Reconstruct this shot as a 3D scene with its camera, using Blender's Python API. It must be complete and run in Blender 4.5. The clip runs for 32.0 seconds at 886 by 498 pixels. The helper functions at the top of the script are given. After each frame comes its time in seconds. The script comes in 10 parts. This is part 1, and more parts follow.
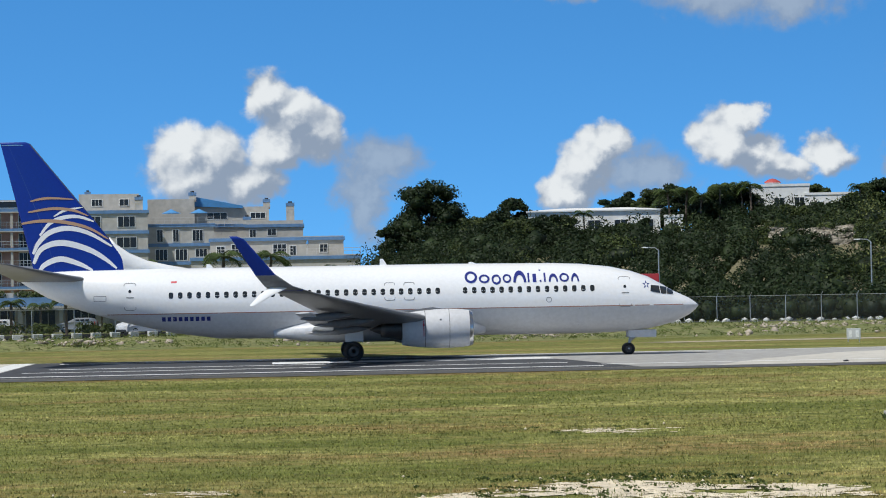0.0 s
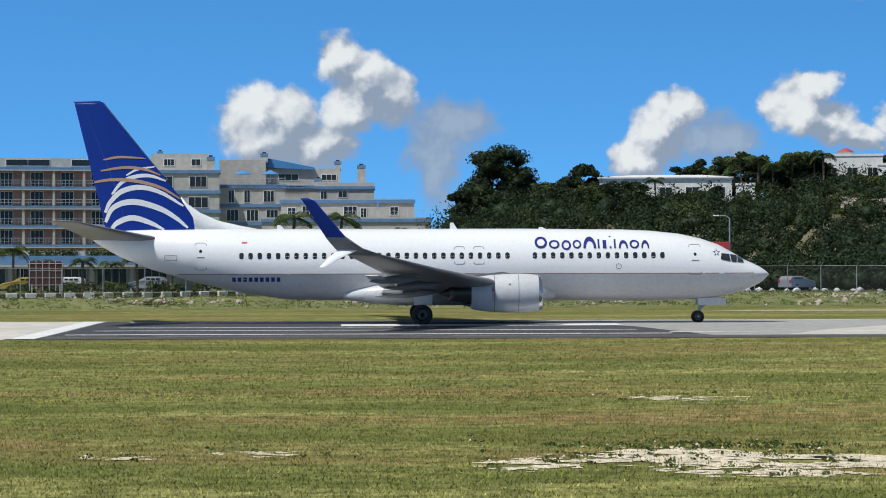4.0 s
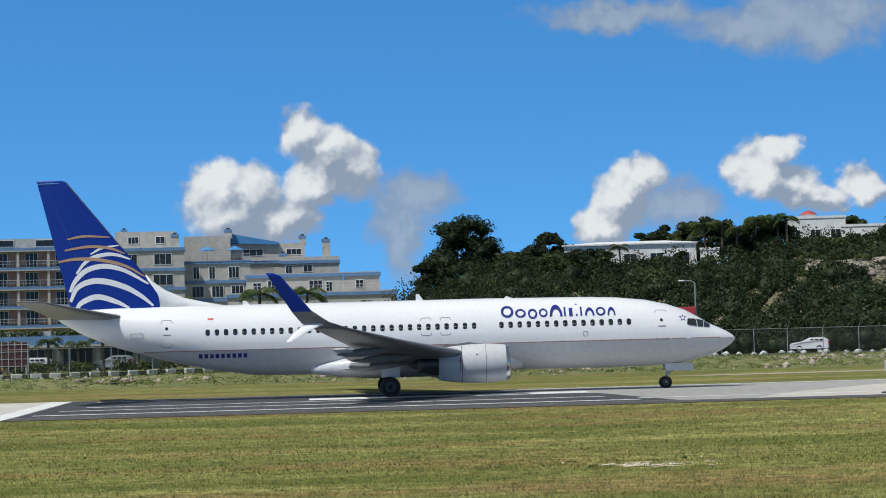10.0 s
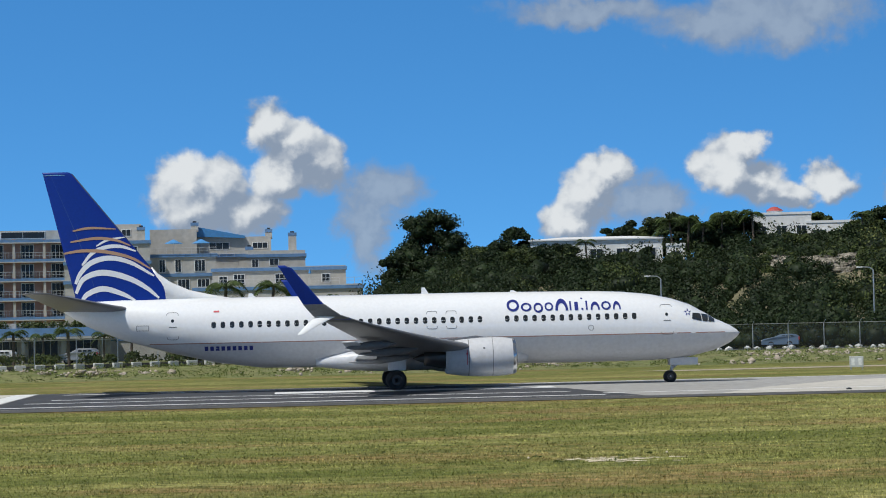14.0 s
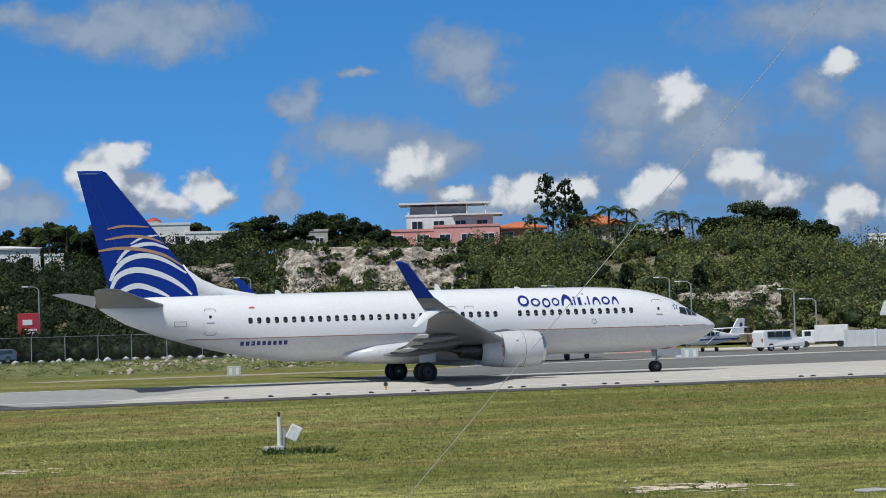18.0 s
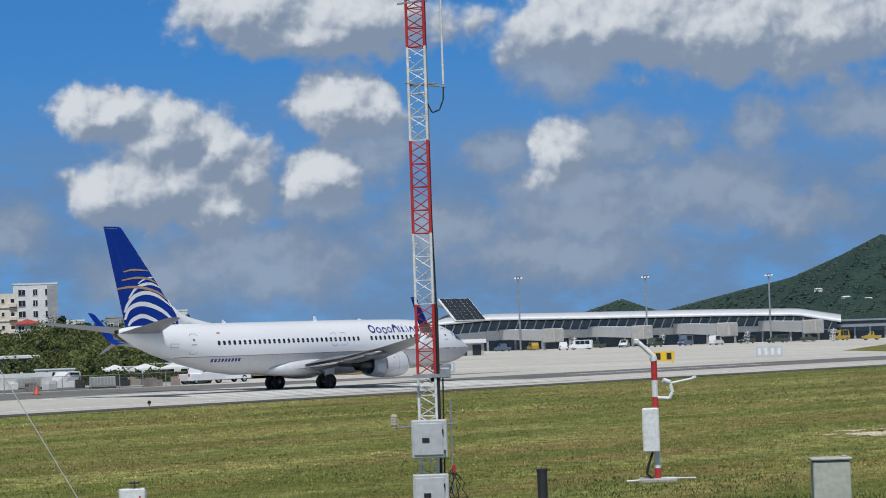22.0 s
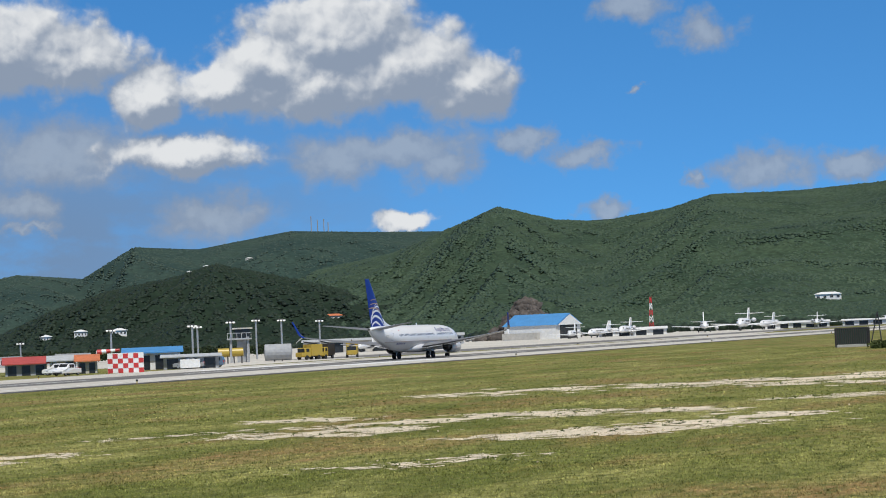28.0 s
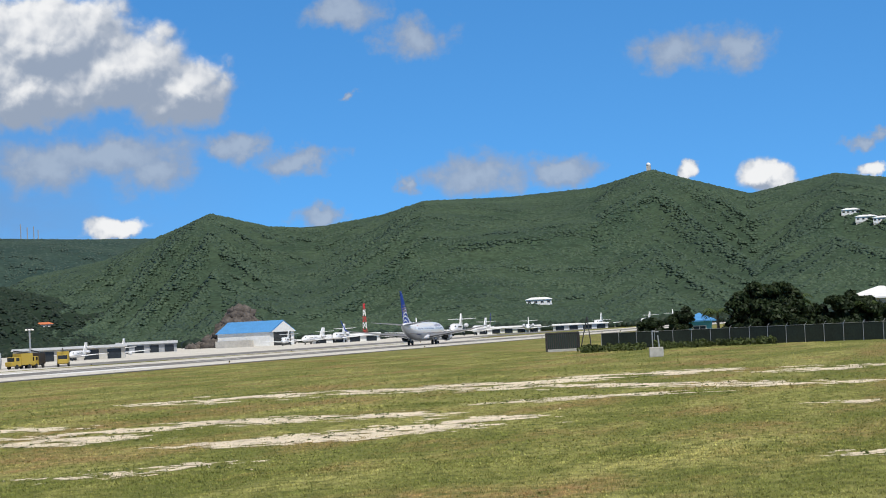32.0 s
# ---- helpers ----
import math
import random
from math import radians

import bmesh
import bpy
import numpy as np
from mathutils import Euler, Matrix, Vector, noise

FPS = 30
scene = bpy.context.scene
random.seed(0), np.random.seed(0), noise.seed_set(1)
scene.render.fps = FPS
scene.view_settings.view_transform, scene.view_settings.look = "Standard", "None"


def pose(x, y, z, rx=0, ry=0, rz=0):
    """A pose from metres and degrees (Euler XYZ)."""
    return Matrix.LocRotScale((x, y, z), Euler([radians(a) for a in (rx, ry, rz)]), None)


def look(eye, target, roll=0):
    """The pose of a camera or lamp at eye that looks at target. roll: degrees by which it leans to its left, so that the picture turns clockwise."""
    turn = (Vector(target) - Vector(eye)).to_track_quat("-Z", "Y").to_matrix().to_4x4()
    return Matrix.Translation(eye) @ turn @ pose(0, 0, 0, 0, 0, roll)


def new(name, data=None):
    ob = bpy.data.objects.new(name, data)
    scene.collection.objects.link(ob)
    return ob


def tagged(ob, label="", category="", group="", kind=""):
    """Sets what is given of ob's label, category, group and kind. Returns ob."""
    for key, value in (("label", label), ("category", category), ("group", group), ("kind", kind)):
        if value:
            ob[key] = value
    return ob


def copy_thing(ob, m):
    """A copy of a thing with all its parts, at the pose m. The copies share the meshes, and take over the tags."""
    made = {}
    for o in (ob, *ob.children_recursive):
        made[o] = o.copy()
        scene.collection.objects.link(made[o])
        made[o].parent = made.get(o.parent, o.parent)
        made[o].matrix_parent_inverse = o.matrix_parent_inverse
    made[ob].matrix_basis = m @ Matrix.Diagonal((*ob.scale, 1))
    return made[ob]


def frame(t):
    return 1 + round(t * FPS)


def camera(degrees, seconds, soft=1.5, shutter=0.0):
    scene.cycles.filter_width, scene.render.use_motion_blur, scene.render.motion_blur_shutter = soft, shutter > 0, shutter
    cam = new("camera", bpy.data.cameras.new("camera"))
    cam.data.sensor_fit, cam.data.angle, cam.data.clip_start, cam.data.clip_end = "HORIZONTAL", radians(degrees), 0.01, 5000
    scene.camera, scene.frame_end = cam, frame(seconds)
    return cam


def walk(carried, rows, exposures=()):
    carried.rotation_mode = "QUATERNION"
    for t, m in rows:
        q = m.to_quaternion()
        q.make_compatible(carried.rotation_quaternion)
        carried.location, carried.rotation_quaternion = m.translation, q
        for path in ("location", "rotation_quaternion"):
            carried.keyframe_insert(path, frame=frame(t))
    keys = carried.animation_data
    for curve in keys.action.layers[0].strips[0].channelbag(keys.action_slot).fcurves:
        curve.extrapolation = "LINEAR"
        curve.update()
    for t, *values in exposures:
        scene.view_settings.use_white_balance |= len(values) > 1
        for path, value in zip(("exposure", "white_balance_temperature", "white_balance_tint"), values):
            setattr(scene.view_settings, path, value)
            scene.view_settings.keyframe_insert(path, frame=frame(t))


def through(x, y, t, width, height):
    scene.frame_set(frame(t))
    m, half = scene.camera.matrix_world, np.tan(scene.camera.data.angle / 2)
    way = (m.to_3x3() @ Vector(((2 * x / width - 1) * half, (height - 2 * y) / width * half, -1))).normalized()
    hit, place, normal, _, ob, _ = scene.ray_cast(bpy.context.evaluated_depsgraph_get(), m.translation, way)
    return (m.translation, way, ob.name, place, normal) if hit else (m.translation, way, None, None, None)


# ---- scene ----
# camera: it stands still and turns
EYE = Vector((0.0, 0.0, 3.60))
cam = camera(20.777, 32.0, soft=1.0)


def turned(yaw, pitch, roll):
    y, p = radians(yaw), radians(pitch)
    return look(EYE, EYE + Vector((math.sin(y) * math.cos(p), math.cos(y) * math.cos(p), math.sin(p))), roll)


VIEWS = (
    (0.0, 3.655, 1.076, -1.061),
    (0.5, 3.037, 0.927, -0.916),
    (1.0, 2.529, 0.803, -0.678),
    (1.5, 2.224, 0.662, -0.500),
    (2.0, 1.981, 0.551, -0.374),
    (2.5, 1.740, 0.452, -0.179),
    (4.5, 2.154, 0.227, -0.236),
    (5.0, 2.438, 0.248, -0.514),
    (5.5, 2.691, 0.231, -0.942),
    (6.0, 2.825, 0.251, -1.276),
    (6.5, 2.858, 0.172, -1.554),
    (7.0, 2.870, 0.104, -1.718),
    (7.5, 2.940, 0.093, -1.699),
    (8.0, 3.062, 0.238, -1.674),
    (8.5, 3.111, 0.580, -1.673),
    (9.0, 3.052, 1.009, -1.725),
    (9.5, 2.936, 1.498, -1.687),
    (10.0, 2.824, 1.923, -1.515),
    (10.5, 2.766, 2.107, -1.272),
    (11.0, 2.788, 2.141, -1.035),
    (11.5, 2.841, 2.039, -0.929),
    (12.0, 2.876, 1.968, -0.909),
    (12.5, 2.953, 1.963, -0.896),
    (13.0, 3.138, 1.968, -0.979),
    (13.5, 3.400, 1.914, -1.116),
    (15.5, 4.920, 1.348, -1.706),
    (16.0, 6.257, 1.494, -1.681),
    (16.5, 8.473, 1.722, -1.604),
    (17.0, 11.482, 1.905, -1.561),
    (17.5, 14.866, 1.845, -1.507),
    (18.0, 18.273, 1.654, -1.611),
    (18.5, 21.518, 1.415, -1.854),
    (19.0, 24.662, 1.208, -2.165),
    (19.5, 27.777, 1.239, -2.227),
    (20.0, 31.229, 1.370, -2.335),
    (20.5, 35.198, 1.598, -2.302),
    (21.0, 39.625, 1.824, -2.069),
    (21.5, 43.936, 2.031, -1.894),
    (22.0, 47.711, 2.112, -1.938),
    (22.5, 50.616, 2.157, -1.889),
    (23.0, 52.786, 2.165, -1.728),
    (23.5, 54.782, 2.134, -1.645),
    (24.0, 56.650, 2.092, -1.608),
    (24.5, 58.427, 2.090, -1.806),
    (25.0, 60.308, 2.113, -1.726),
    (25.5, 62.152, 2.130, -1.715),
    (26.0, 63.897, 2.165, -1.735),
    (26.5, 65.675, 2.155, -1.750),
    (28.5, 71.083, 1.999, -2.561),
    (29.0, 72.037, 1.987, -2.583),
    (29.5, 72.948, 1.962, -2.617),
    (30.0, 73.734, 1.958, -2.606),
    (30.5, 74.533, 1.944, -2.708),
    (31.0, 75.334, 1.926, -2.742),
    (31.5, 76.070, 1.881, -2.769),
    (32.0, 76.791, 1.880, -2.845),
)
walk(cam, [(t, turned(yaw, pitch, roll)) for t, yaw, pitch, roll in VIEWS],
     [(0.0, -0.08, 6300, 7.5), (12.0, -0.16, 6300, 7.5), (17.0, -0.25, 6250, 8), (20.0, -0.32, 6100, 8), (22.0, -0.37, 6100, 8.5), (26.0, -0.30, 6250, 9), (29.0, -0.10, 6450, 9.5), (32.0, 0.04, 6500, 10)])

# the airliner stands with its nose at x = 23.1 m on the runway's centre line, then runs along +x
LINE_Y = 135.66
ROLL_START = 12.60
ROLL_TERMS = (1.02799176, 0.0774737137, -0.00386632967, 4.68257053e-05, 2.82206212e-07)


def nose_x(t):
    u = max(t - ROLL_START, 0.0)
    return 23.1 + sum(c * u ** (k + 2) for k, c in enumerate(ROLL_TERMS))

# ---- world and sun ----
SUN_AZ, SUN_EL = 232.0, 58.0          # clockwise from +y, degrees


def bear(az, d, z=0.0):
    """A point d metres off in the direction az (degrees clockwise from +y)."""
    return Vector((d * math.sin(radians(az)), d * math.cos(radians(az)), z))


world = bpy.data.worlds.new("world")
scene.world = world
world.use_nodes = True

# clouds, as (bearing, elevation, half width, half height) in degrees: bright heaps and grey rags
BRIGHT_1 = ((-2.4, 3.59, 0.67, 0.6), (-1.67, 3.33, 0.74, 0.67), (-2.2, 2.93, 0.94, 0.6), (-1, 2.79, 0.8, 0.54), (-0.46, 4.66, 0.54, 0.54), (0.08, 4.32, 0.74, 0.6), (0.74, 3.85, 0.67, 0.6), (-0.2, 3.59, 0.8, 0.54), (7.49, 3.39, 0.54, 0.47), (7.09, 3, 0.67, 0.6), (6.62, 2.4, 0.54, 0.47), (10.8, 4, 0.51, 0.38), (10.33, 3.48, 0.6, 0.54), (11.12, 3.14, 0.67, 0.47), (11.77, 2.87, 0.54, 0.34), (12.67, 3.17, 0.54, 0.4), (15.54, 2.92, 0.34, 0.4))
BRIGHT_2 = ((17.57, 3.46, 0.67, 0.54), (18.42, 2.94, 0.67, 0.24), (20.28, 2.91, 0.6, 0.4), (21.46, 2.94, 0.47, 0.4), (23.16, 2.81, 0.67, 0.47), (23.95, 5.06, 0.54, 0.6), (27.73, 5.58, 0.47, 0.34), (25.36, 3.27, 0.6, 0.47), (26.01, 2.78, 0.8, 0.47), (23.33, 3.01, 0.54, 0.47), (27.87, 2.37, 0.6, 0.4), (29.33, 2.24, 0.67, 0.4), (31.82, 4.8, 0.8, 0.67), (32.19, 4.12, 0.94, 0.94), (32.55, 3.17, 0.8, 0.54), (39.16, 5.54, 0.64, 0.67), (40.09, 5.63, 0.8, 0.47), (41.26, 5.04, 1.21, 0.8), (42.43, 4.71, 0.8, 0.8), (41.07, 3.85, 1.61, 0.94))
BRIGHT_3 = ((42.49, 3.25, 1.07, 0.54), (39.74, 3.65, 0.8, 0.67), (35.59, 6.64, 0.8, 0.47), (45, 3.85, 0.8, 0.47), (45.32, 5.57, 0.94, 0.67), (46.26, 5.48, 0.67, 0.54), (44.44, 7.33, 2.14, 0.54), (50.65, 4.44, 0.4, 0.4), (45.89, 2.41, 0.2, 0.2), (43.3, 7.83, 1.61, 0.8), (45.8, 7.54, 2.01, 0.8), (51.81, 7.29, 3.08, 0.94), (54.49, 6.94, 2.68, 0.94), (42.95, 4.16, 0.8, 0.8), (44.78, 3.86, 0.94, 0.6), (50.51, 4.25, 0.67, 0.74), (58.09, 2.34, 0.4, 0.2), (54.65, 7.05, 1.74, 1.07), (56.89, 6.89, 2.01, 1.07), (59.56, 7.1, 2.14, 1.07))
BRIGHT_4 = ((61.56, 6.72, 1.34, 0.8), (63.28, 5.88, 0.94, 0.67), (64.9, 6.03, 1.21, 0.54), (65.99, 6.53, 1.21, 0.8), (67.63, 7.26, 1.88, 0.94), (66.91, 5.96, 1.74, 0.8), (69.34, 6.4, 1.74, 0.94), (70.78, 5.94, 1.01, 0.8), (63.91, 4.46, 1.61, 0.47), (58.03, 2.34, 0.4, 0.2), (67.68, 2.86, 0.2, 0.16), (70.42, 3.03, 0.34, 0.34), (84.42, 3.2, 0.6, 0.34), (82.71, 3.46, 0.27, 0.2), (86.97, 3.21, 0.34, 0.16), (70.38, 3.2, 0.29, 0.34), (69.17, 2.72, 0.67, 0.24))
GREY_1 = ((11.2, 7.05, 1.6, 0.6), (12.0, 6.75, 1.0, 0.5), (12.7, 7.2, 1.0, 0.5), (2.21, 3.17, 0.8, 0.54), (1.8, 2.17, 0.6, 0.8), (8.48, 2.85, 0.8, 0.54), (14.97, 5.14, 0.47, 0.34), (16.12, 4.3, 1.07, 0.54), (14.46, 3.64, 0.34, 0.4), (7.45, 7.28, 1.88, 0.29), (9.99, 7, 1.21, 0.47), (14.94, 5.21, 0.47, 0.34), (16.45, 4.26, 1.34, 0.47), (17.91, 3.85, 1.07, 0.38), (16.37, 5.97, 0.34, 0.13), (18.78, 6.15, 0.94, 0.6), (19.36, 5.53, 0.47, 0.34), (22.97, 4.93, 0.8, 0.74), (22.68, 4.02, 0.67, 0.34), (14.54, 2.88, 0.4, 0.4), (19.21, 2.68, 0.67, 0.34), (23, 4.9, 0.54, 0.54), (27.17, 5, 0.6, 0.47))
GREY_2 = ((28.6, 3.88, 0.6, 0.74), (29.76, 3.03, 0.67, 0.54), (33.72, 6.15, 2.01, 0.74), (29.11, 6.65, 2.68, 0.47), (34.67, 3.73, 0.67, 0.8), (14.92, 5.2, 0.54, 0.24), (24.59, 4.31, 1.07, 0.67), (22.57, 4.04, 0.54, 0.34), (28.88, 6.76, 3.35, 0.67), (32.63, 6.63, 1.61, 0.8), (37.31, 2.83, 0.94, 0.6), (40.84, 1.47, 1.34, 0.67), (35.51, 4.65, 0.8, 0.74), (34.8, 3.74, 0.8, 0.6), (43.1, 2.3, 1.34, 0.54), (44.84, 3.29, 0.94, 0.43), (46.23, 4.47, 0.94, 0.6), (49.04, 4.37, 0.8, 0.47), (50.58, 6.18, 1.07, 0.6), (51.84, 4.4, 1.07, 0.47))
GREY_3 = ((50.88, 3.5, 1.61, 0.6), (53.17, 4.47, 0.8, 0.47), (55.15, 4.65, 0.54, 0.67), (53.78, 3.25, 2.01, 0.74), (47.64, 2.55, 1.34, 0.67), (50.42, 1.92, 2.68, 0.6), (43.06, 1.9, 2.68, 0.67), (58.18, 4.94, 1.88, 0.6), (61.08, 4.69, 1.74, 0.6), (45.48, 5.57, 0.94, 0.8), (45.32, 4.38, 0.8, 0.54), (51.73, 4.62, 0.94, 0.6), (53.71, 3.36, 1.61, 0.6), (55.7, 2.76, 1.61, 0.47), (51.01, 2.77, 2.01, 0.67), (60.25, 3.42, 0.67, 0.34), (60.23, 2.87, 0.43, 0.12), (43.68, 1.63, 1.74, 0.67), (60.96, 4.47, 2.01, 0.54), (64.67, 2.96, 1.21, 0.47))
GREY_4 = ((67.53, 4.27, 1.07, 0.47), (69.92, 4.05, 0.8, 0.47), (72.05, 4.43, 0.51, 0.29), (73.62, 4.17, 0.67, 0.21), (59.2, 3.49, 1.34, 0.34), (55.08, 2.95, 0.94, 0.47), (74.6, 7.61, 0.8, 0.34), (76.31, 6.87, 0.67, 0.4), (82.45, 6.2, 0.74, 0.4), (83.79, 6.25, 0.67, 0.4), (74.77, 5.54, 0.16, 0.13), (72.04, 4.46, 0.56, 0.29), (73.49, 4.1, 0.67, 0.24), (77.76, 3.61, 1.07, 0.38), (79.78, 3.62, 0.67, 0.29), (76.08, 3.51, 0.29, 0.2), (73.83, 2.77, 0.54, 0.2), (86.95, 3.94, 0.4, 0.16), (68.99, 4.52, 2.01, 0.4))


def sky_nodes():
    nt = world.node_tree
    nt.nodes.clear()
    n, l = nt.nodes, nt.links

    def math_node(op, a, b=None, c=None, clamp=False):
        q = n.new("ShaderNodeMath")
        q.operation, q.use_clamp = op, clamp
        for i, v in enumerate((a, b, c)):
            if v is None:
                continue
            if isinstance(v, (int, float)):
                q.inputs[i].default_value = v
            else:
                l.new(v, q.inputs[i])
        return q.outputs[0]

    def vec(op, a, b):
        q = n.new("ShaderNodeVectorMath")
        q.operation = op
        for i, v in enumerate((a, b)):
            if isinstance(v, tuple):
                q.inputs[i].default_value = v
            elif v is not None:
                l.new(v, q.inputs[i])
        return q.outputs["Value"] if op == "LENGTH" else q.outputs[0]

    def ramp(v, lo, hi, a=0.0, b=1.0):
        q = n.new("ShaderNodeMapRange")
        q.interpolation_type = "SMOOTHSTEP"
        for k, x in zip(("From Min", "From Max", "To Min", "To Max"), (lo, hi, a, b)):
            q.inputs[k].default_value = x
        l.new(v, q.inputs["Value"])
        return q.outputs[0]

    def rgb(f, a, b):
        q = n.new("ShaderNodeMix")
        q.data_type = "RGBA"
        l.new(f, q.inputs["Factor"])
        for k, v in (("A", a), ("B", b)):
            if isinstance(v, tuple):
                q.inputs[k].default_value = (*v, 1)
            else:
                l.new(v, q.inputs[k])
        return q.outputs["Result"]

    def cloud_noise(at, scale, detail, rough=0.55):
        q = n.new("ShaderNodeTexNoise")
        q.inputs["Scale"].default_value, q.inputs["Detail"].default_value, q.inputs["Roughness"].default_value = scale, detail, rough
        l.new(at, q.inputs["Vector"])
        return q

    co, sep = n.new("ShaderNodeTexCoord"), n.new("ShaderNodeSeparateXYZ")
    l.new(co.outputs["Generated"], sep.inputs[0])
    x, y, z = sep.outputs
    # clear sky: it keeps its blue down to the horizon
    sky, comb, hsv = n.new("ShaderNodeTexSky"), n.new("ShaderNodeCombineXYZ"), n.new("ShaderNodeHueSaturation")
    sky.sky_type, sky.sun_disc = "NISHITA", False
    sky.sun_elevation, sky.sun_rotation = radians(SUN_EL), radians(SUN_AZ)
    sky.air_density, sky.dust_density, sky.ozone_density = 1.0, 0.2, 2.5
    l.new(x, comb.inputs["X"])
    l.new(y, comb.inputs["Y"])
    l.new(math_node("MULTIPLY_ADD", z, 2.0, 0.26), comb.inputs["Z"])
    l.new(comb.outputs[0], sky.inputs[0])
    hsv.inputs["Saturation"].default_value = SKY_SAT
    l.new(ramp(z, 0.14, 0.5, SKY_VAL, SKY_VAL * 0.5), hsv.inputs["Value"])
    l.new(sky.outputs[0], hsv.inputs["Color"])
    # bearing and elevation in degrees
    at = n.new("ShaderNodeCombineXYZ")
    l.new(math_node("MULTIPLY", math_node("ARCTAN2", x, y), 57.29578), at.inputs["X"])
    l.new(math_node("MULTIPLY", math_node("ARCSINE", z), 57.29578), at.inputs["Y"])
    p = at.outputs[0]
    warp = cloud_noise(p, 0.9, 5.0, 0.6)
    bent = vec("ADD", p, vec("MULTIPLY", vec("SUBTRACT", warp.outputs["Color"], (0.5, 0.5, 0.5)), (1.3, 1.0, 0.0)))
    soft = vec("ADD", p, vec("MULTIPLY", vec("SUBTRACT", warp.outputs["Color"], (0.5, 0.5, 0.5)), (2.2, 1.3, 0.0)))

    def heap(where, blobs):
        """How far inside the nearest blob: 1 at its middle, 0 at its rim."""
        split = n.new("ShaderNodeSeparateXYZ")
        l.new(where, split.inputs[0])
        least = None
        for a, e, ra, re in blobs:
            row, q = n.new("ShaderNodeCombineXYZ"), n.new("ShaderNodeMapping")
            l.new(split.outputs["X"], row.inputs["X"])
            l.new(split.outputs["Y"], row.inputs["Y"])
            q.vector_type = "TEXTURE"
            q.inputs["Location"].default_value, q.inputs["Scale"].default_value = (a, e, 0), (ra, re, 1e6)
            if least is not None:
                l.new(least, row.inputs["Z"])
            l.new(row.outputs[0], q.inputs["Vector"])
            d = vec("LENGTH", q.outputs[0], None)
            least = d if least is None else math_node("SMOOTH_MIN", least, d, 0.35)
        return math_node("SUBTRACT", 1.0, least)

    bright = [b for b in BRIGHT_1 + BRIGHT_2 + BRIGHT_3 + BRIGHT_4 if b[2] > 0.41 or b[0] > 80]
    grey = (GREY_1 + GREY_2 + GREY_3 + GREY_4)
    bumps = cloud_noise(p, 1.7, 8.0, 0.60)

    def billow(where, scale):
        """Rounded heads of cumulus: 0.5 in the middle of a head, less in the folds between."""
        q = n.new("ShaderNodeTexVoronoi")
        q.voronoi_dimensions, q.feature, q.normalize = "2D", "SMOOTH_F1", True
        q.inputs["Scale"].default_value, q.inputs["Detail"].default_value = scale, 2.6
        q.inputs["Roughness"].default_value, q.inputs["Lacunarity"].default_value, q.inputs["Smoothness"].default_value = 0.45, 2.2, 0.55
        l.new(where, q.inputs["Vector"])
        return math_node("SUBTRACT", 0.5, q.outputs["Distance"])

    curl = cloud_noise(p, 1.5, 4.0, 0.5)
    puff = vec("ADD", p, vec("MULTIPLY", vec("SUBTRACT", curl.outputs["Color"], (0.5, 0.5, 0.5)), (0.55, 0.45, 0.0)))
    sunward = (-0.10, 0.16, 0.0)
    b0 = heap(bent, bright)
    b1 = heap(vec("ADD", bent, (-0.30, 0.48, 0.0)), bright)
    g0 = heap(soft, grey)
    w0, w1 = billow(puff, 0.95), billow(vec("ADD", puff, sunward), 0.95)
    wobble = math_node("MULTIPLY", math_node("SUBTRACT", bumps.outputs["Fac"], 0.5), 1.15)
    heads = math_node("MULTIPLY_ADD", w0, 1.25, math_node("MULTIPLY", wobble, 0.30))
    d_b = math_node("ADD", b0, heads)
    cover_b = ramp(d_b, -0.10, 0.42)
    cover_g = math_node("MULTIPLY", ramp(math_node("ADD", g0, math_node("ADD", wobble, math_node("MULTIPLY", w0, 0.5))), -0.55, 0.55), 0.85)
    # sunlit on the side of each head that faces the sun, shaded below and behind
    whole = math_node("SUBTRACT", b0, math_node("MAXIMUM", b1, -0.3))
    each = math_node("MULTIPLY", math_node("SUBTRACT", w0, w1), 1.7)
    lit = ramp(math_node("ADD", math_node("MULTIPLY_ADD", whole, 0.85, each), math_node("MULTIPLY", wobble, 0.30)), -0.25, 0.66)
    col_b = rgb(lit, CLOUD_SHADE, CLOUD_LIT)
    col_g = rgb(ramp(math_node("ADD", math_node("ADD", g0, wobble), each), 0.0, 0.9), CLOUD_SHADE, CLOUD_PALE)
    tint = n.new("ShaderNodeMix")
    tint.data_type, tint.blend_type = "RGBA", "MULTIPLY"
    tint.inputs["Factor"].default_value, tint.inputs["B"].default_value = 1.0, (*SKY_TINT, 1)
    l.new(hsv.outputs["Color"], tint.inputs["A"])
    # broken cloud goes on overhead and all round
    up = cloud_noise(co.outputs["Generated"], 3.2, 5.0, 0.6)
    over = math_node("MULTIPLY", ramp(up.outputs["Fac"], 0.36, 0.54), ramp(z, 0.16, 0.26))
    clear = rgb(over, tint.outputs["Result"], CLOUD_OVER)
    # thin broken cloud low over the land
    low = cloud_noise(vec("MULTIPLY", p, (0.55, 1.1, 0.0)), 0.9, 6.0, 0.6)
    mask = math_node("MULTIPLY", ramp(at.inputs["X"].links[0].from_socket, 12.0, 24.0), ramp(at.inputs["X"].links[0].from_socket, 74.0, 60.0))
    mask = math_node("MULTIPLY", mask, ramp(at.inputs["Y"].links[0].from_socket, 7.5, 2.5))
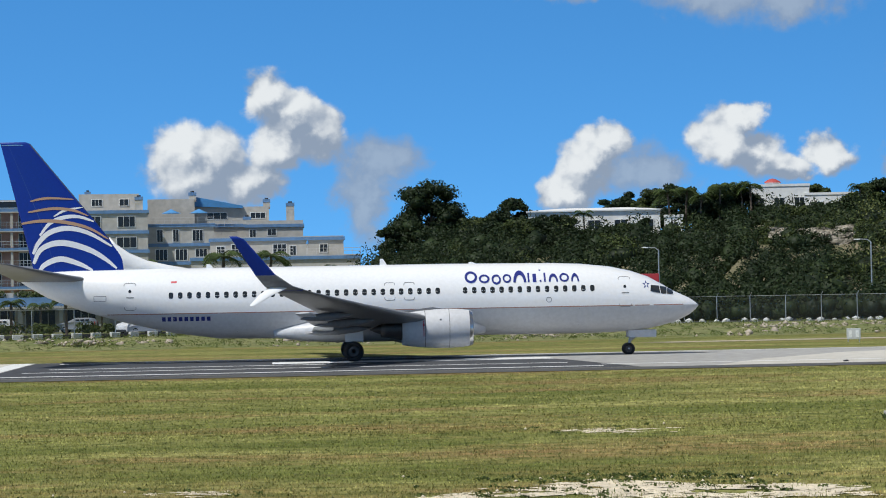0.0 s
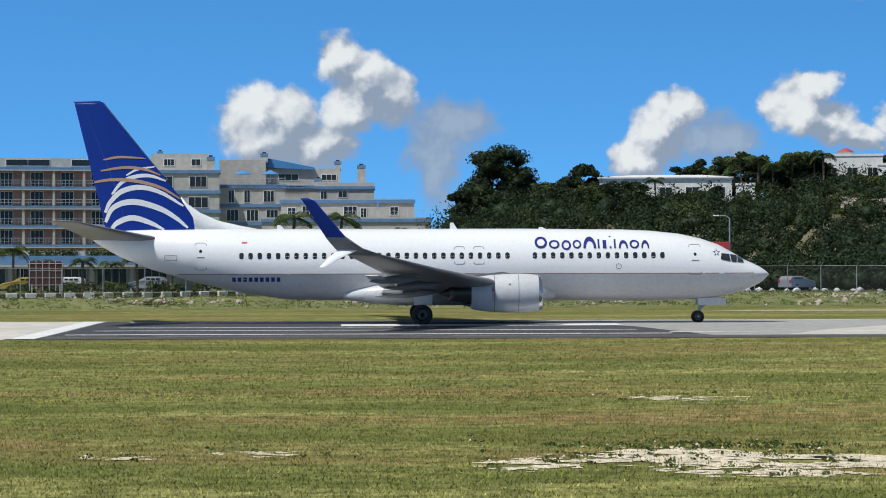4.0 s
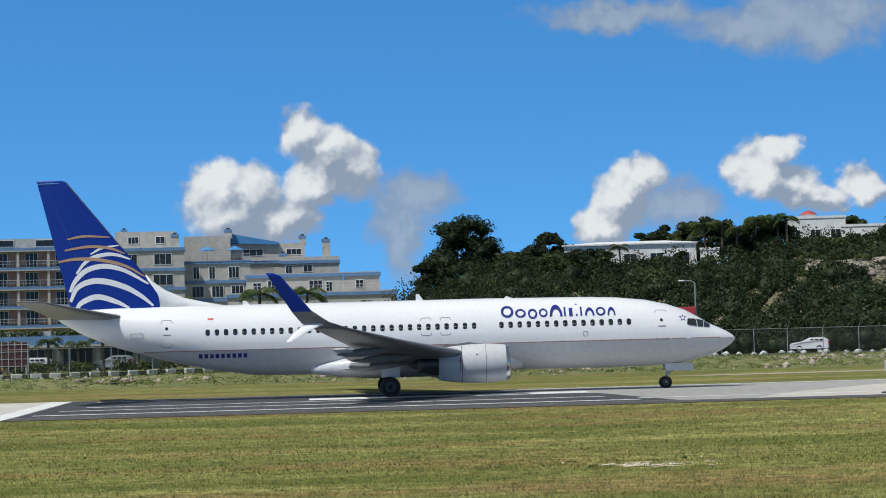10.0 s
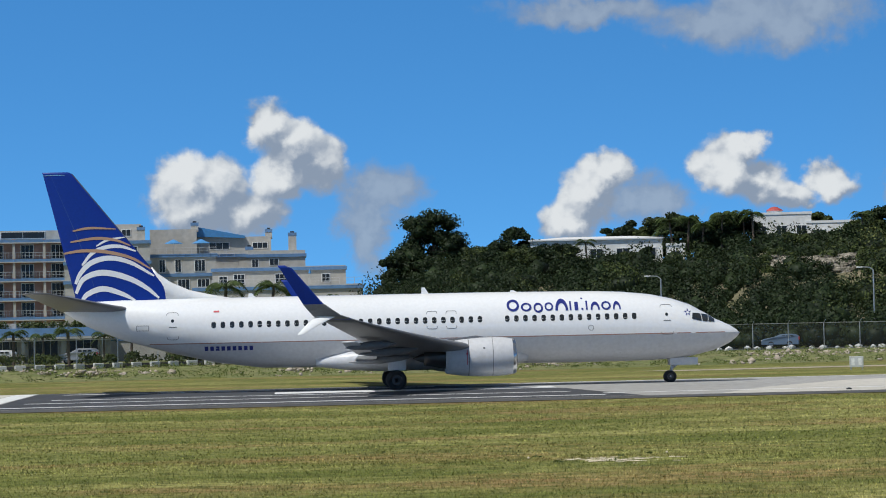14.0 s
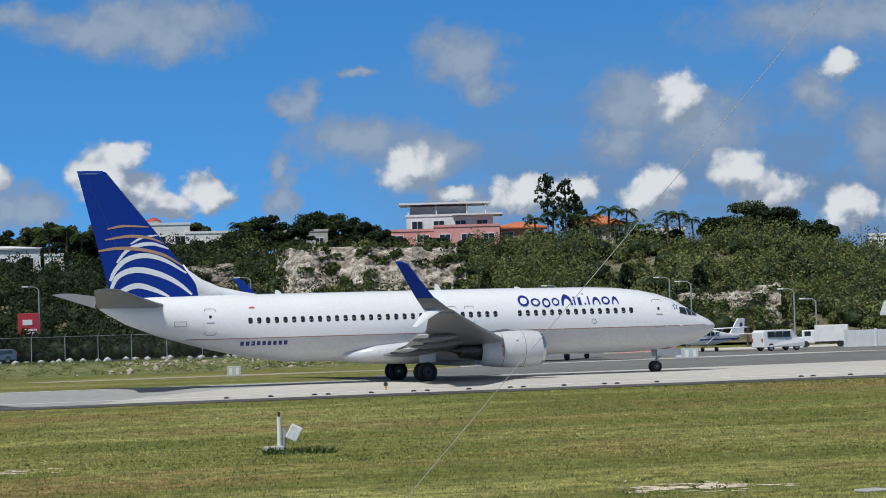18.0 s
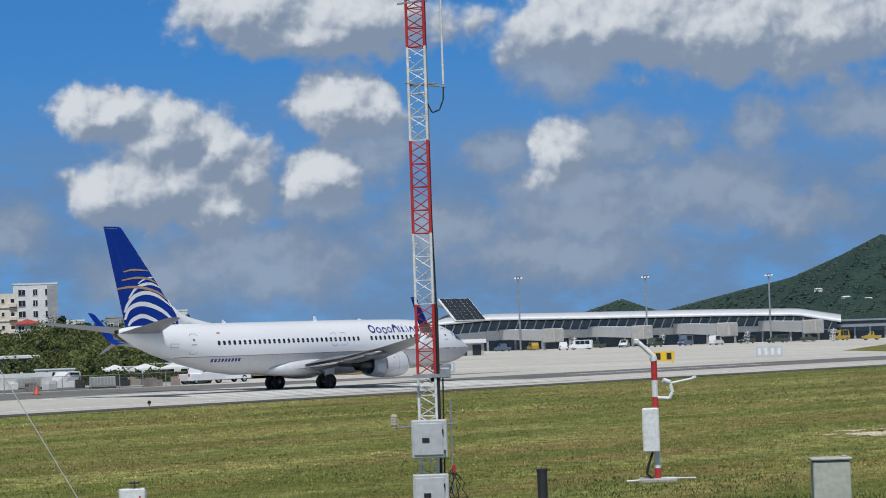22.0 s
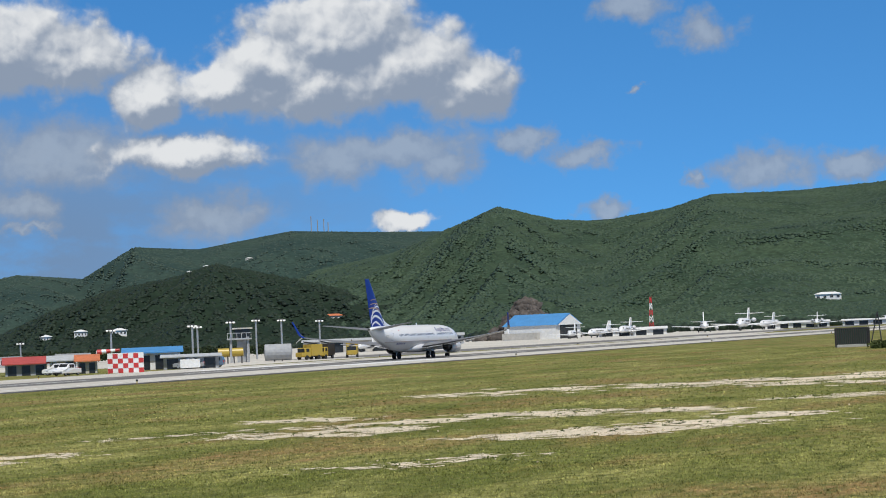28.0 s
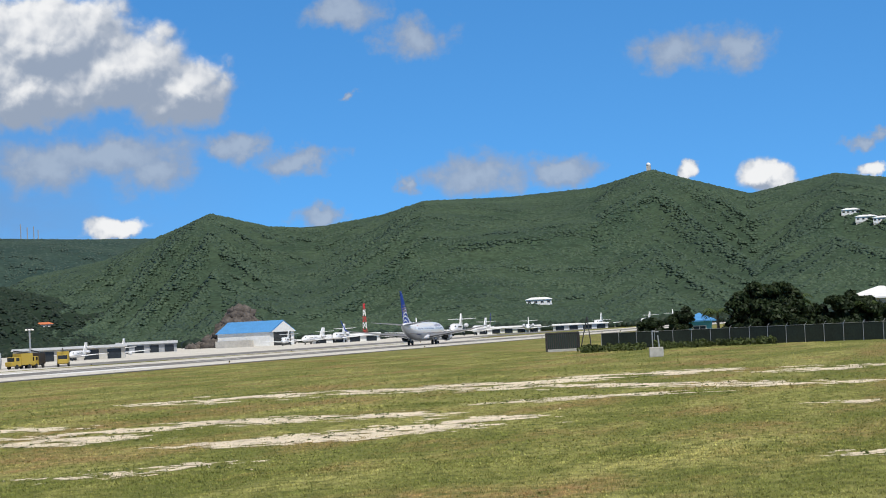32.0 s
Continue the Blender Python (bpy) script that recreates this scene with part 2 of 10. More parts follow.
    haze = math_node("MULTIPLY", ramp(low.outputs["Fac"], 0.30, 0.58, 0.55, 1.0), math_node("MULTIPLY", mask, 0.90))
    clear = rgb(haze, clear, CLOUD_HAZE)
    out_c = rgb(cover_b, rgb(cover_g, clear, col_g), col_b)
    bg, out = n.new("ShaderNodeBackground"), n.new("ShaderNodeOutputWorld")
    bg.inputs["Strength"].default_value = 0.10
    l.new(out_c, bg.inputs[0])
    l.new(bg.outputs[0], out.inputs[0])


SKY_SAT, SKY_VAL, SKY_TINT = 1.24, 1.85, (0.86, 1.17, 1.20)
CLOUD_HAZE = (1.95, 2.95, 4.6)
CLOUD_OVER = (2.3, 2.25, 2.2)
CLOUD_LIT, CLOUD_SHADE, CLOUD_PALE = (8.6, 8.7, 8.8), (3.0, 3.65, 4.75), (3.9, 4.6, 5.6)
sky_nodes()
sun = new("sun", bpy.data.lights.new("sun", "SUN"))
sun.data.energy, sun.data.angle, sun.data.color = 4.6, radians(0.55), (1.0, 0.968, 0.925)
sun.matrix_world = look(bear(SUN_AZ, math.cos(radians(SUN_EL)), math.sin(radians(SUN_EL))) * 900, (0, 0, 0))


# ---- helpers of this scene ----
def part(name, bm, material, parent=None, label="", smooth=False):
    me = bpy.data.meshes.new(name)
    bm.normal_update()
    bm.to_mesh(me)
    bm.free()
    for m in material if isinstance(material, (list, tuple)) else [material]:
        me.materials.append(m)
    if smooth:
        me.polygons.foreach_set("use_smooth", [True] * len(me.polygons))
    ob = new(name, me)
    ob.parent = parent
    if label:
        ob["label"] = label
    return ob


def sheet(name, verts, faces, material, parent=None, label="", smooth=False):
    me = bpy.data.meshes.new(name)
    me.from_pydata([tuple(v) for v in verts], [], faces)
    me.update()
    me.materials.append(material)
    if smooth:
        me.polygons.foreach_set("use_smooth", [True] * len(me.polygons))
    ob = new(name, me)
    ob.parent = parent
    if label:
        ob["label"] = label
    return ob


def polys(name, verts, quads, material, parent=None, smooth=False):
    """A large mesh from numpy arrays; quads is n x 3 or n x 4."""
    verts, quads = np.asarray(verts, np.float32), np.asarray(quads, np.int32)
    me = bpy.data.meshes.new(name)
    k = quads.shape[1]
    me.vertices.add(len(verts))
    me.vertices.foreach_set("co", verts.ravel())
    me.loops.add(quads.size)
    me.loops.foreach_set("vertex_index", quads.ravel())
    me.polygons.add(len(quads))
    me.polygons.foreach_set("loop_start", np.arange(0, quads.size, k, dtype=np.int32))
    me.polygons.foreach_set("loop_total", np.full(len(quads), k, np.int32))
    if smooth:
        me.polygons.foreach_set("use_smooth", np.ones(len(quads), bool))
    me.update(calc_edges=True)
    me.validate()
    me.materials.append(material)
    ob = new(name, me)
    ob.parent = parent
    return ob


def empty(name, m=None, label="", category="", group="", kind=""):
    ob = new(name)
    ob.empty_display_size = 0.3
    if m is not None:
        ob.matrix_basis = m
    return tagged(ob, label, category, group, kind)


def box(bm, x, y, z, sx, sy, sz, bevel=0.0, rz=0.0, rx=0.0, ry=0.0):
    """A box centred on x, y, z; with bevelled edges if asked."""
    m = pose(x, y, z, rx, ry, rz) @ Matrix.Diagonal((sx, sy, sz, 1))
    made = bmesh.ops.create_cube(bm, size=1.0, matrix=m)["verts"]
    if bevel:
        edges = list({e for v in made for e in v.link_edges})
        bmesh.ops.bevel(bm, geom=edges, offset=bevel, segments=1, affect="EDGES", profile=0.5)
    return bm


def boxes(*rows):
    bm = bmesh.new()
    for r in rows:
        box(bm, *r)
    return bm


def rod(bm, a, b, r, r2=None, n=8, caps=True):
    """A round bar from a to b."""
    a, b = Vector(a), Vector(b)
    d = b - a
    m = Matrix.Translation((a + b) / 2) @ d.to_track_quat("Z", "Y").to_matrix().to_4x4()
    bmesh.ops.create_cone(bm, cap_ends=caps, segments=n, radius1=r, radius2=r if r2 is None else r2, depth=d.length, matrix=m)
    return bm


def rods(r, n, *pairs):
    bm = bmesh.new()
    for a, b in pairs:
        rod(bm, a, b, r, n=n)
    return bm


def spun(profile, n=24, axis="x"):
    """A surface of revolution round x or z from (along, radius) pairs."""
    bm = bmesh.new()
    rings = []
    for a, r in profile:
        ring = []
        for k in range(n):
            c, s = math.cos(2 * math.pi * k / n), math.sin(2 * math.pi * k / n)
            ring.append(bm.verts.new((a, r * c, r * s) if axis == "x" else (r * c, r * s, a)))
        rings.append(ring)
    for p, q in zip(rings, rings[1:]):
        for k in range(n):
            bm.faces.new((p[k], p[(k + 1) % n], q[(k + 1) % n], q[k]))
    bmesh.ops.recalc_face_normals(bm, faces=bm.faces)
    return bm


# ---- materials ----
def mat(name, color, rough=0.6, metal=0.0, var=0.12, scale=3.0, fine=40.0, bump=0.0, bump_scale=30.0, tint=None, spread=0.0,
        coat=0.0, spec=0.5):
    """A surface with variation at two scales: var is its strength, tint the colour that it drifts to, spread differs piece by piece."""
    m = bpy.data.materials.new(name)
    m.use_nodes = True
    nt = m.node_tree
    n, l = nt.nodes, nt.links
    bsdf = n["Principled BSDF"]
    bsdf.inputs["Roughness"].default_value = rough
    bsdf.inputs["Metallic"].default_value = metal
    bsdf.inputs["Coat Weight"].default_value = coat
    bsdf.inputs["Coat Roughness"].default_value = 0.08
    bsdf.inputs["Specular IOR Level"].default_value = spec
    co = n.new("ShaderNodeTexCoord")
    big, small = n.new("ShaderNodeTexNoise"), n.new("ShaderNodeTexNoise")
    big.inputs["Scale"].default_value, big.inputs["Detail"].default_value = 1.0 / scale, 4.0
    small.inputs["Scale"].default_value, small.inputs["Detail"].default_value = fine, 3.0
    for t in (big, small):
        l.new(co.outputs["Object"], t.inputs["Vector"])
    lo = tint or tuple(c * 0.55 for c in color)
    ramp = n.new("ShaderNodeMapRange")
    ramp.inputs["From Min"].default_value, ramp.inputs["From Max"].default_value = 0.35, 0.70
    ramp.inputs["To Min"].default_value, ramp.inputs["To Max"].default_value = 0.0, min(1.0, var * 2.5)
    l.new(big.outputs["Fac"], ramp.inputs["Value"])
    mix = n.new("ShaderNodeMix")
    mix.data_type = "RGBA"
    mix.inputs["A"].default_value, mix.inputs["B"].default_value = (*color, 1), (*lo, 1)
    l.new(ramp.outputs["Result"], mix.inputs["Factor"])
    hsv = n.new("ShaderNodeHueSaturation")
    l.new(mix.outputs["Result"], hsv.inputs["Color"])
    val = n.new("ShaderNodeMapRange")
    val.inputs["From Min"].default_value, val.inputs["From Max"].default_value = 0.3, 0.7
    val.inputs["To Min"].default_value, val.inputs["To Max"].default_value = 1.0 - var, 1.0 + var
    l.new(small.outputs["Fac"], val.inputs["Value"])
    if spread:
        info, mul, span = n.new("ShaderNodeObjectInfo"), n.new("ShaderNodeMath"), n.new("ShaderNodeMapRange")
        span.inputs["To Min"].default_value, span.inputs["To Max"].default_value = 1.0 - spread, 1.0 + spread
        l.new(info.outputs["Random"], span.inputs["Value"])
        mul.operation = "MULTIPLY"
        l.new(span.outputs["Result"], mul.inputs[0])
        l.new(val.outputs["Result"], mul.inputs[1])
        l.new(mul.outputs[0], hsv.inputs["Value"])
    else:
        l.new(val.outputs["Result"], hsv.inputs["Value"])
    l.new(hsv.outputs["Color"], bsdf.inputs["Base Color"])
    if bump:
        tex, b = n.new("ShaderNodeTexNoise"), n.new("ShaderNodeBump")
        tex.inputs["Scale"].default_value, tex.inputs["Detail"].default_value = bump_scale, 4.0
        l.new(co.outputs["Object"], tex.inputs["Vector"])
        b.inputs["Strength"].default_value, b.inputs["Distance"].default_value = bump, 0.3 / bump_scale
        l.new(tex.outputs["Fac"], b.inputs["Height"])
        l.new(b.outputs["Normal"], bsdf.inputs["Normal"])
    return m


def leaf_mat(name, light, dark, size, through=0.25):
    """Foliage: differs leaf by leaf and clump by clump."""
    m = bpy.data.materials.new(name)
    m.use_nodes = True
    n, l = m.node_tree.nodes, m.node_tree.links
    bsdf = n["Principled BSDF"]
    bsdf.inputs["Roughness"].default_value = 0.6
    bsdf.inputs["Specular IOR Level"].default_value = 0.25
    geo, co, noise_big = n.new("ShaderNodeNewGeometry"), n.new("ShaderNodeTexCoord"), n.new("ShaderNodeTexNoise")
    noise_big.inputs["Scale"].default_value = 1.0 / size
    noise_big.inputs["Detail"].default_value = 2.0
    l.new(co.outputs["Object"], noise_big.inputs["Vector"])
    add, half = n.new("ShaderNodeMath"), n.new("ShaderNodeMath")
    half.operation, half.inputs[1].default_value = "MULTIPLY", 0.45
    l.new(geo.outputs["Random Per Island"], half.inputs[0])
    l.new(noise_big.outputs["Fac"], add.inputs[0])
    l.new(half.outputs[0], add.inputs[1])
    r = n.new("ShaderNodeMapRange")
    r.inputs["From Min"].default_value, r.inputs["From Max"].default_value = 0.35, 1.05
    l.new(add.outputs[0], r.inputs["Value"])
    mix = n.new("ShaderNodeMix")
    mix.data_type = "RGBA"
    mix.inputs["A"].default_value, mix.inputs["B"].default_value = (*dark, 1), (*light, 1)
    l.new(r.outputs["Result"], mix.inputs["Factor"])
    l.new(mix.outputs["Result"], bsdf.inputs["Base Color"])
    if through:
        tr, ms = n.new("ShaderNodeBsdfTranslucent"), n.new("ShaderNodeMixShader")
        ms.inputs["Fac"].default_value = through
        l.new(mix.outputs["Result"], tr.inputs["Color"])
        l.new(bsdf.outputs[0], ms.inputs[1])
        l.new(tr.outputs[0], ms.inputs[2])
        l.new(ms.outputs[0], n["Material Output"].inputs["Surface"])
    return m


M_WHITE = mat("aircraft_white", (0.78, 0.78, 0.78), 0.28, var=0.03, scale=4, fine=6, coat=0.4)
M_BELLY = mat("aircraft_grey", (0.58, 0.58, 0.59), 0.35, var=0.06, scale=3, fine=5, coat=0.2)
M_BLUE = mat("tail_blue", (0.003, 0.028, 0.25), 0.4, var=0.06, scale=3, fine=8, coat=0.08, spec=0.3)
M_NAVY = mat("title_blue", (0.012, 0.022, 0.18), 0.35, var=0.03)
M_GOLD = mat("gold_paint", (0.43, 0.27, 0.17), 0.4, var=0.05)
M_LINE = mat("copper_line", (0.36, 0.17, 0.12), 0.4, var=0.05)
M_GLASSDARK = mat("dark_glazing", (0.02, 0.025, 0.03), 0.12, var=0.05, coat=0.5)
# Darker than wing paint: the underside's shade is put into this grey.
M_WINGGREY = mat("shaded_wing_grey", (0.17, 0.172, 0.18), 0.38, var=0.10, scale=1.5, fine=6)
M_METAL = mat("bare_metal", (0.62, 0.62, 0.62), 0.25, 1.0, var=0.06)
M_DARKMETAL = mat("hot_metal", (0.10, 0.09, 0.085), 0.45, 0.8, var=0.15)
M_TYRE = mat("tyre_rubber", (0.018, 0.018, 0.019), 0.8, var=0.15)
M_SEAM = mat("panel_seam", (0.17, 0.175, 0.18), 0.5, var=0.05)
M_CONCRETE = mat("concrete", (0.42, 0.41, 0.38), 0.85, var=0.15, scale=6, fine=2.5, bump=0.2, bump_scale=8)
M_ASPHALT = mat("asphalt", (0.065, 0.066, 0.070), 0.85, var=0.25, scale=7, fine=2.0, bump=0.2, bump_scale=12)
M_PAINT = mat("road_paint", (0.72, 0.72, 0.70), 0.7, var=0.15, scale=2, fine=4)
M_WALLW = mat("white_render", (0.72, 0.72, 0.70), 0.8, var=0.08, scale=5, fine=1.5)
M_CREAM = mat("cream_render", (0.72, 0.65, 0.54), 0.85, var=0.1, scale=4, fine=1.2)
M_PINK = mat("pink_render", (0.70, 0.33, 0.30), 0.85, var=0.1, scale=4, fine=1.2)
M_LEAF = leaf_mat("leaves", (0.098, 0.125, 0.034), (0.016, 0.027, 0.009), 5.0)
# Brighter copy of the leaves, with sunlight put into its colour.
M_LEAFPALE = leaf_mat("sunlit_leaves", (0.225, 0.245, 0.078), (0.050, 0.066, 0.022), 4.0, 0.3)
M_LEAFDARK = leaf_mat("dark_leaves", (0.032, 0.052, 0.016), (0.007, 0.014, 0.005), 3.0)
M_PALM = leaf_mat("palm_leaves", (0.085, 0.12, 0.035), (0.025, 0.045, 0.014), 2.0)
M_BARK = mat("bark", (0.16, 0.12, 0.09), 0.9, var=0.25, scale=0.5, fine=8, bump=0.5, bump_scale=15)
M_STEEL = mat("galvanised_steel", (0.42, 0.43, 0.44), 0.45, 0.6, var=0.12, scale=1, fine=10)
# ---- ground and runway ----
def ground_mat(name, gain, by_blade=False):
    """Mown grass in long bands: green, dry straw and dull brown; blades differ one by one."""
    m = bpy.data.materials.new(name)
    m.use_nodes = True
    n, l = m.node_tree.nodes, m.node_tree.links
    bsdf = n["Principled BSDF"]
    bsdf.inputs["Roughness"].default_value, bsdf.inputs["Specular IOR Level"].default_value = 0.95, 0.1
    co = n.new("ShaderNodeTexCoord")

    def tex(scale, detail, stretch=(1, 1, 1), rough=0.55):
        mp, t = n.new("ShaderNodeMapping"), n.new("ShaderNodeTexNoise")
        mp.inputs["Scale"].default_value = stretch
        t.inputs["Scale"].default_value, t.inputs["Detail"].default_value, t.inputs["Roughness"].default_value = scale, detail, rough
        l.new(co.outputs["Object"], mp.inputs["Vector"])
        l.new(mp.outputs[0], t.inputs["Vector"])
        return t.outputs["Fac"]

    def ramp(v, lo, hi, a=0.0, b=1.0):
        r = n.new("ShaderNodeMapRange")
        for k, x in zip(("From Min", "From Max", "To Min", "To Max"), (lo, hi, a, b)):
            r.inputs[k].default_value = x
        l.new(v, r.inputs["Value"])
        return r.outputs[0]

    def mix(f, a, b):
        q = n.new("ShaderNodeMix")
        q.data_type = "RGBA"
        l.new(f, q.inputs["Factor"])
        for k, v in (("A", a), ("B", b)):
            if isinstance(v, tuple):
                q.inputs[k].default_value = (*(gain * x for x in v), 1)
            else:
                l.new(v, q.inputs[k])
        return q.outputs["Result"]
    bands = ramp(tex(0.22, 4, (0.16, 0.75, 1)), 0.40, 0.60)
    patch = ramp(tex(0.16, 5, (0.40, 1.0, 1), 0.65), 0.45, 0.60)
    brown = ramp(tex(0.13, 6, (0.35, 1.1, 1), 0.66), 0.50, 0.64)
    c = mix(bands, (0.145, 0.155, 0.042), (0.275, 0.258, 0.090))
    c = mix(patch, c, (0.105, 0.120, 0.028))
    c = mix(brown, c, (0.225, 0.150, 0.066))
    # Fine dark specks put the shadows between tufts into the grass colour.
    c = mix(ramp(tex(1.1, 6, (1, 1.6, 1), 0.75), 0.38, 0.58), (0.070, 0.076, 0.020), c)
    c = mix(ramp(tex(2.6, 5, (0.8, 1.3, 1), 0.8), 0.54, 0.72), c, (0.250, 0.235, 0.090))
    if by_blade:
        geo, hsv = n.new("ShaderNodeNewGeometry"), n.new("ShaderNodeHueSaturation")
        l.new(c, hsv.inputs["Color"])
        l.new(ramp(geo.outputs["Random Per Island"], 0, 1, 0.52, 1.52), hsv.inputs["Value"])
        c = hsv.outputs["Color"]
    l.new(c, bsdf.inputs["Base Color"])
    if not by_blade:
        b = n.new("ShaderNodeBump")
        b.inputs["Strength"].default_value, b.inputs["Distance"].default_value = 0.8, 0.05
        l.new(tex(9.0, 4), b.inputs["Height"])
        l.new(b.outputs["Normal"], bsdf.inputs["Normal"])
    return m


def ground_sheet():
    """One sheet to the horizon, with finer rings near the middle."""
    r = [0, 20, 40, 60, 80, 100, 130, 170, 220, 300, 420, 600, 900, 1400, 2200, 3400, 4900]
    n = 96
    verts = [(0, 0, 0)]
    for q in r[1:]:
        verts += [(q * math.sin(2 * math.pi * k / n), q * math.cos(2 * math.pi * k / n), 0) for k in range(n)]
    faces = [(0, 1 + (k + 1) % n, 1 + k) for k in range(n)]
    for i in range(len(r) - 2):
        a, b = 1 + i * n, 1 + (i + 1) * n
        faces += [(a + k, a + (k + 1) % n, b + (k + 1) % n, b + k) for k in range(n)]
    return verts, faces


M_GRASS = ground_mat("grass", 1.2)
v, f = ground_sheet()
tagged(sheet("ground", v, f, M_GRASS), "flat mown airfield grass in green and straw bands", "grass", kind="structure")


def slab(name, pts, z, material, label, category="runway", parent=None):
    ob = sheet(name, [(x, y, z) for x, y in pts], [tuple(range(len(pts)))], material, parent)
    return ob if parent else tagged(ob, label, category, kind="structure")


M_APRON = mat("pale_apron", (0.55, 0.52, 0.46), 0.9, var=0.16, scale=25, fine=0.6, bump=0.15, bump_scale=6)
M_GREYAPRON = mat("grey_apron", (0.17, 0.165, 0.155), 0.9, var=0.2, scale=14, fine=0.8)
M_RUNWAY = mat("runway_concrete", (0.33, 0.32, 0.30), 0.85, var=0.18, scale=18, fine=1.6, bump=0.2, bump_scale=8, tint=(0.20, 0.195, 0.185))
M_FRESH = mat("dark_overlay", (0.050, 0.051, 0.056), 0.85, var=0.25, scale=5, fine=2.0, bump=0.2, bump_scale=12)
M_SHOULDER = mat("runway_shoulder", (0.085, 0.083, 0.078), 0.9, var=0.3, scale=6, fine=2.0)
runway = slab("runway", [(-16, 113), (-16, 141), (60, 142), (110, 146), (190, 158), (3200, 158), (3200, 113)], 0.03, M_RUNWAY, "long pale concrete runway with worn white lines")
slab("shoulder", [(-16, 109.6), (-16, 113.004), (3200, 113.004), (3200, 109.6)], 0.024, M_SHOULDER, "", parent=runway)
slab("dark_overlay", [(-14.6, 113.2), (-14.6, 140.6), (7, 140.6), (11, 135), (14.5, 128.2), (16.5, 113.2)], 0.036, M_FRESH, "", parent=runway)
slab("tyre_streak", [(150, 128), (150, 143), (1500, 143), (1500, 128)], 0.039, mat("rubber_streaks", (0.17, 0.165, 0.155), 0.9, var=0.35, scale=10, fine=0.4), "", parent=runway)
slab("pale_runway", [(20, 113.0), (24, 122), (30, 131), (44, 141.7), (60, 141.95), (110, 145.95), (190, 158), (3200, 158), (3200, 113.0)], 0.0345, mat("pale_runway_concrete", (0.52, 0.49, 0.43), 0.85, var=0.14, scale=22, fine=1.2, bump=0.2, bump_scale=8, tint=(0.34, 0.32, 0.29)), "", parent=runway)
slab("blast_pad", [(-80, 108), (-80, 141), (-16.004, 141), (-16.004, 108)], 0.028, M_APRON, "pale concrete pad beyond the runway end", "pavement")


def stripe(x0, y0, x1, y1):
    slab("white_line", [(x0, y0), (x0, y1), (x1, y1), (x1, y0)], 0.042, M_PAINT, "", parent=runway)


stripe(-15.9, 109.8, -14.7, 140.6)
stripe(-14, 115.2, 15, 116.0)
stripe(15.2, 117.6, 1500, 118.3)
stripe(-13.4, 121.6, 14, 122.2)
stripe(-12.6, 127.0, 4, 127.6)
stripe(-1, 129.6, 14.2, 133.0)
stripe(-13, 137.2, 8, 137.9)
stripe(11.5, 139.8, 60, 140.4)
stripe(200, 154.6, 1500, 155.3)
for k in range(5):
    for q in (-1, 1):
        y = LINE_Y + q * (3.2 + 3.5 * k)
        if y < 145:
            stripe(112, y - 0.9, 146, y + 0.9)
for k in range(18):
    stripe(165 + 55 * k, LINE_Y - 0.45, 195 + 55 * k, LINE_Y + 0.45)
for q in (-1, 1):
    stripe(300, LINE_Y + q * 10 - 3, 345, LINE_Y + q * 10 + 3)
# taxiways and apron beyond the runway
slab("apron", [(57, 169), (95, 176), (150, 168), (178, 158.4), (700, 158.4), (900, 190), (1500, 330), (1500, 620), (420, 640), (240, 300), (120, 215), (70, 215)], 0.02, M_APRON, "wide pale apron of sunlit concrete", "pavement")
slab("service_road", [(58, 171), (90, 179), (150, 172), (150, 186), (86, 205), (60, 200)], 0.028, M_GREYAPRON, "worn grey service road by the runway", "pavement")
slab("taxiway_link", [(40, 143), (60, 142.3), (110, 146.3), (185, 158), (150, 168), (95, 176), (57, 169)], 0.026, M_GREYAPRON, "worn grey taxiway joining the runway", "pavement")
slab("far_taxiway", [(420, 166), (420, 188), (2600, 260), (2600, 225)], 0.032, M_GREYAPRON, "dark taxiway strip beside the runway", "pavement")
slab("grass_island", [(262, 163), (330, 163), (395, 200), (390, 240), (285, 185)], 0.034, M_GRASS, "patchy grass island between taxiways", "grass")
slab("grass_strip", [(335, 159.5), (640, 159.5), (640, 163), (430, 166), (350, 163)], 0.034, M_GRASS, "narrow grass verge along the runway", "grass")
slab("dirt_track", [(26, 164), (60, 166), (60, 168.5), (40, 169), (24, 167)], 0.02, mat("pale_track", (0.40, 0.34, 0.25), 0.95, var=0.25, scale=3, fine=2), "pale dirt track beside the runway", "track")

# ---- bare sandy streaks in the grass ----
M_SAND = mat("bare_sand", (0.74, 0.64, 0.48), 0.95, var=0.18, scale=1.2, fine=9, bump=0.6, bump_scale=14)


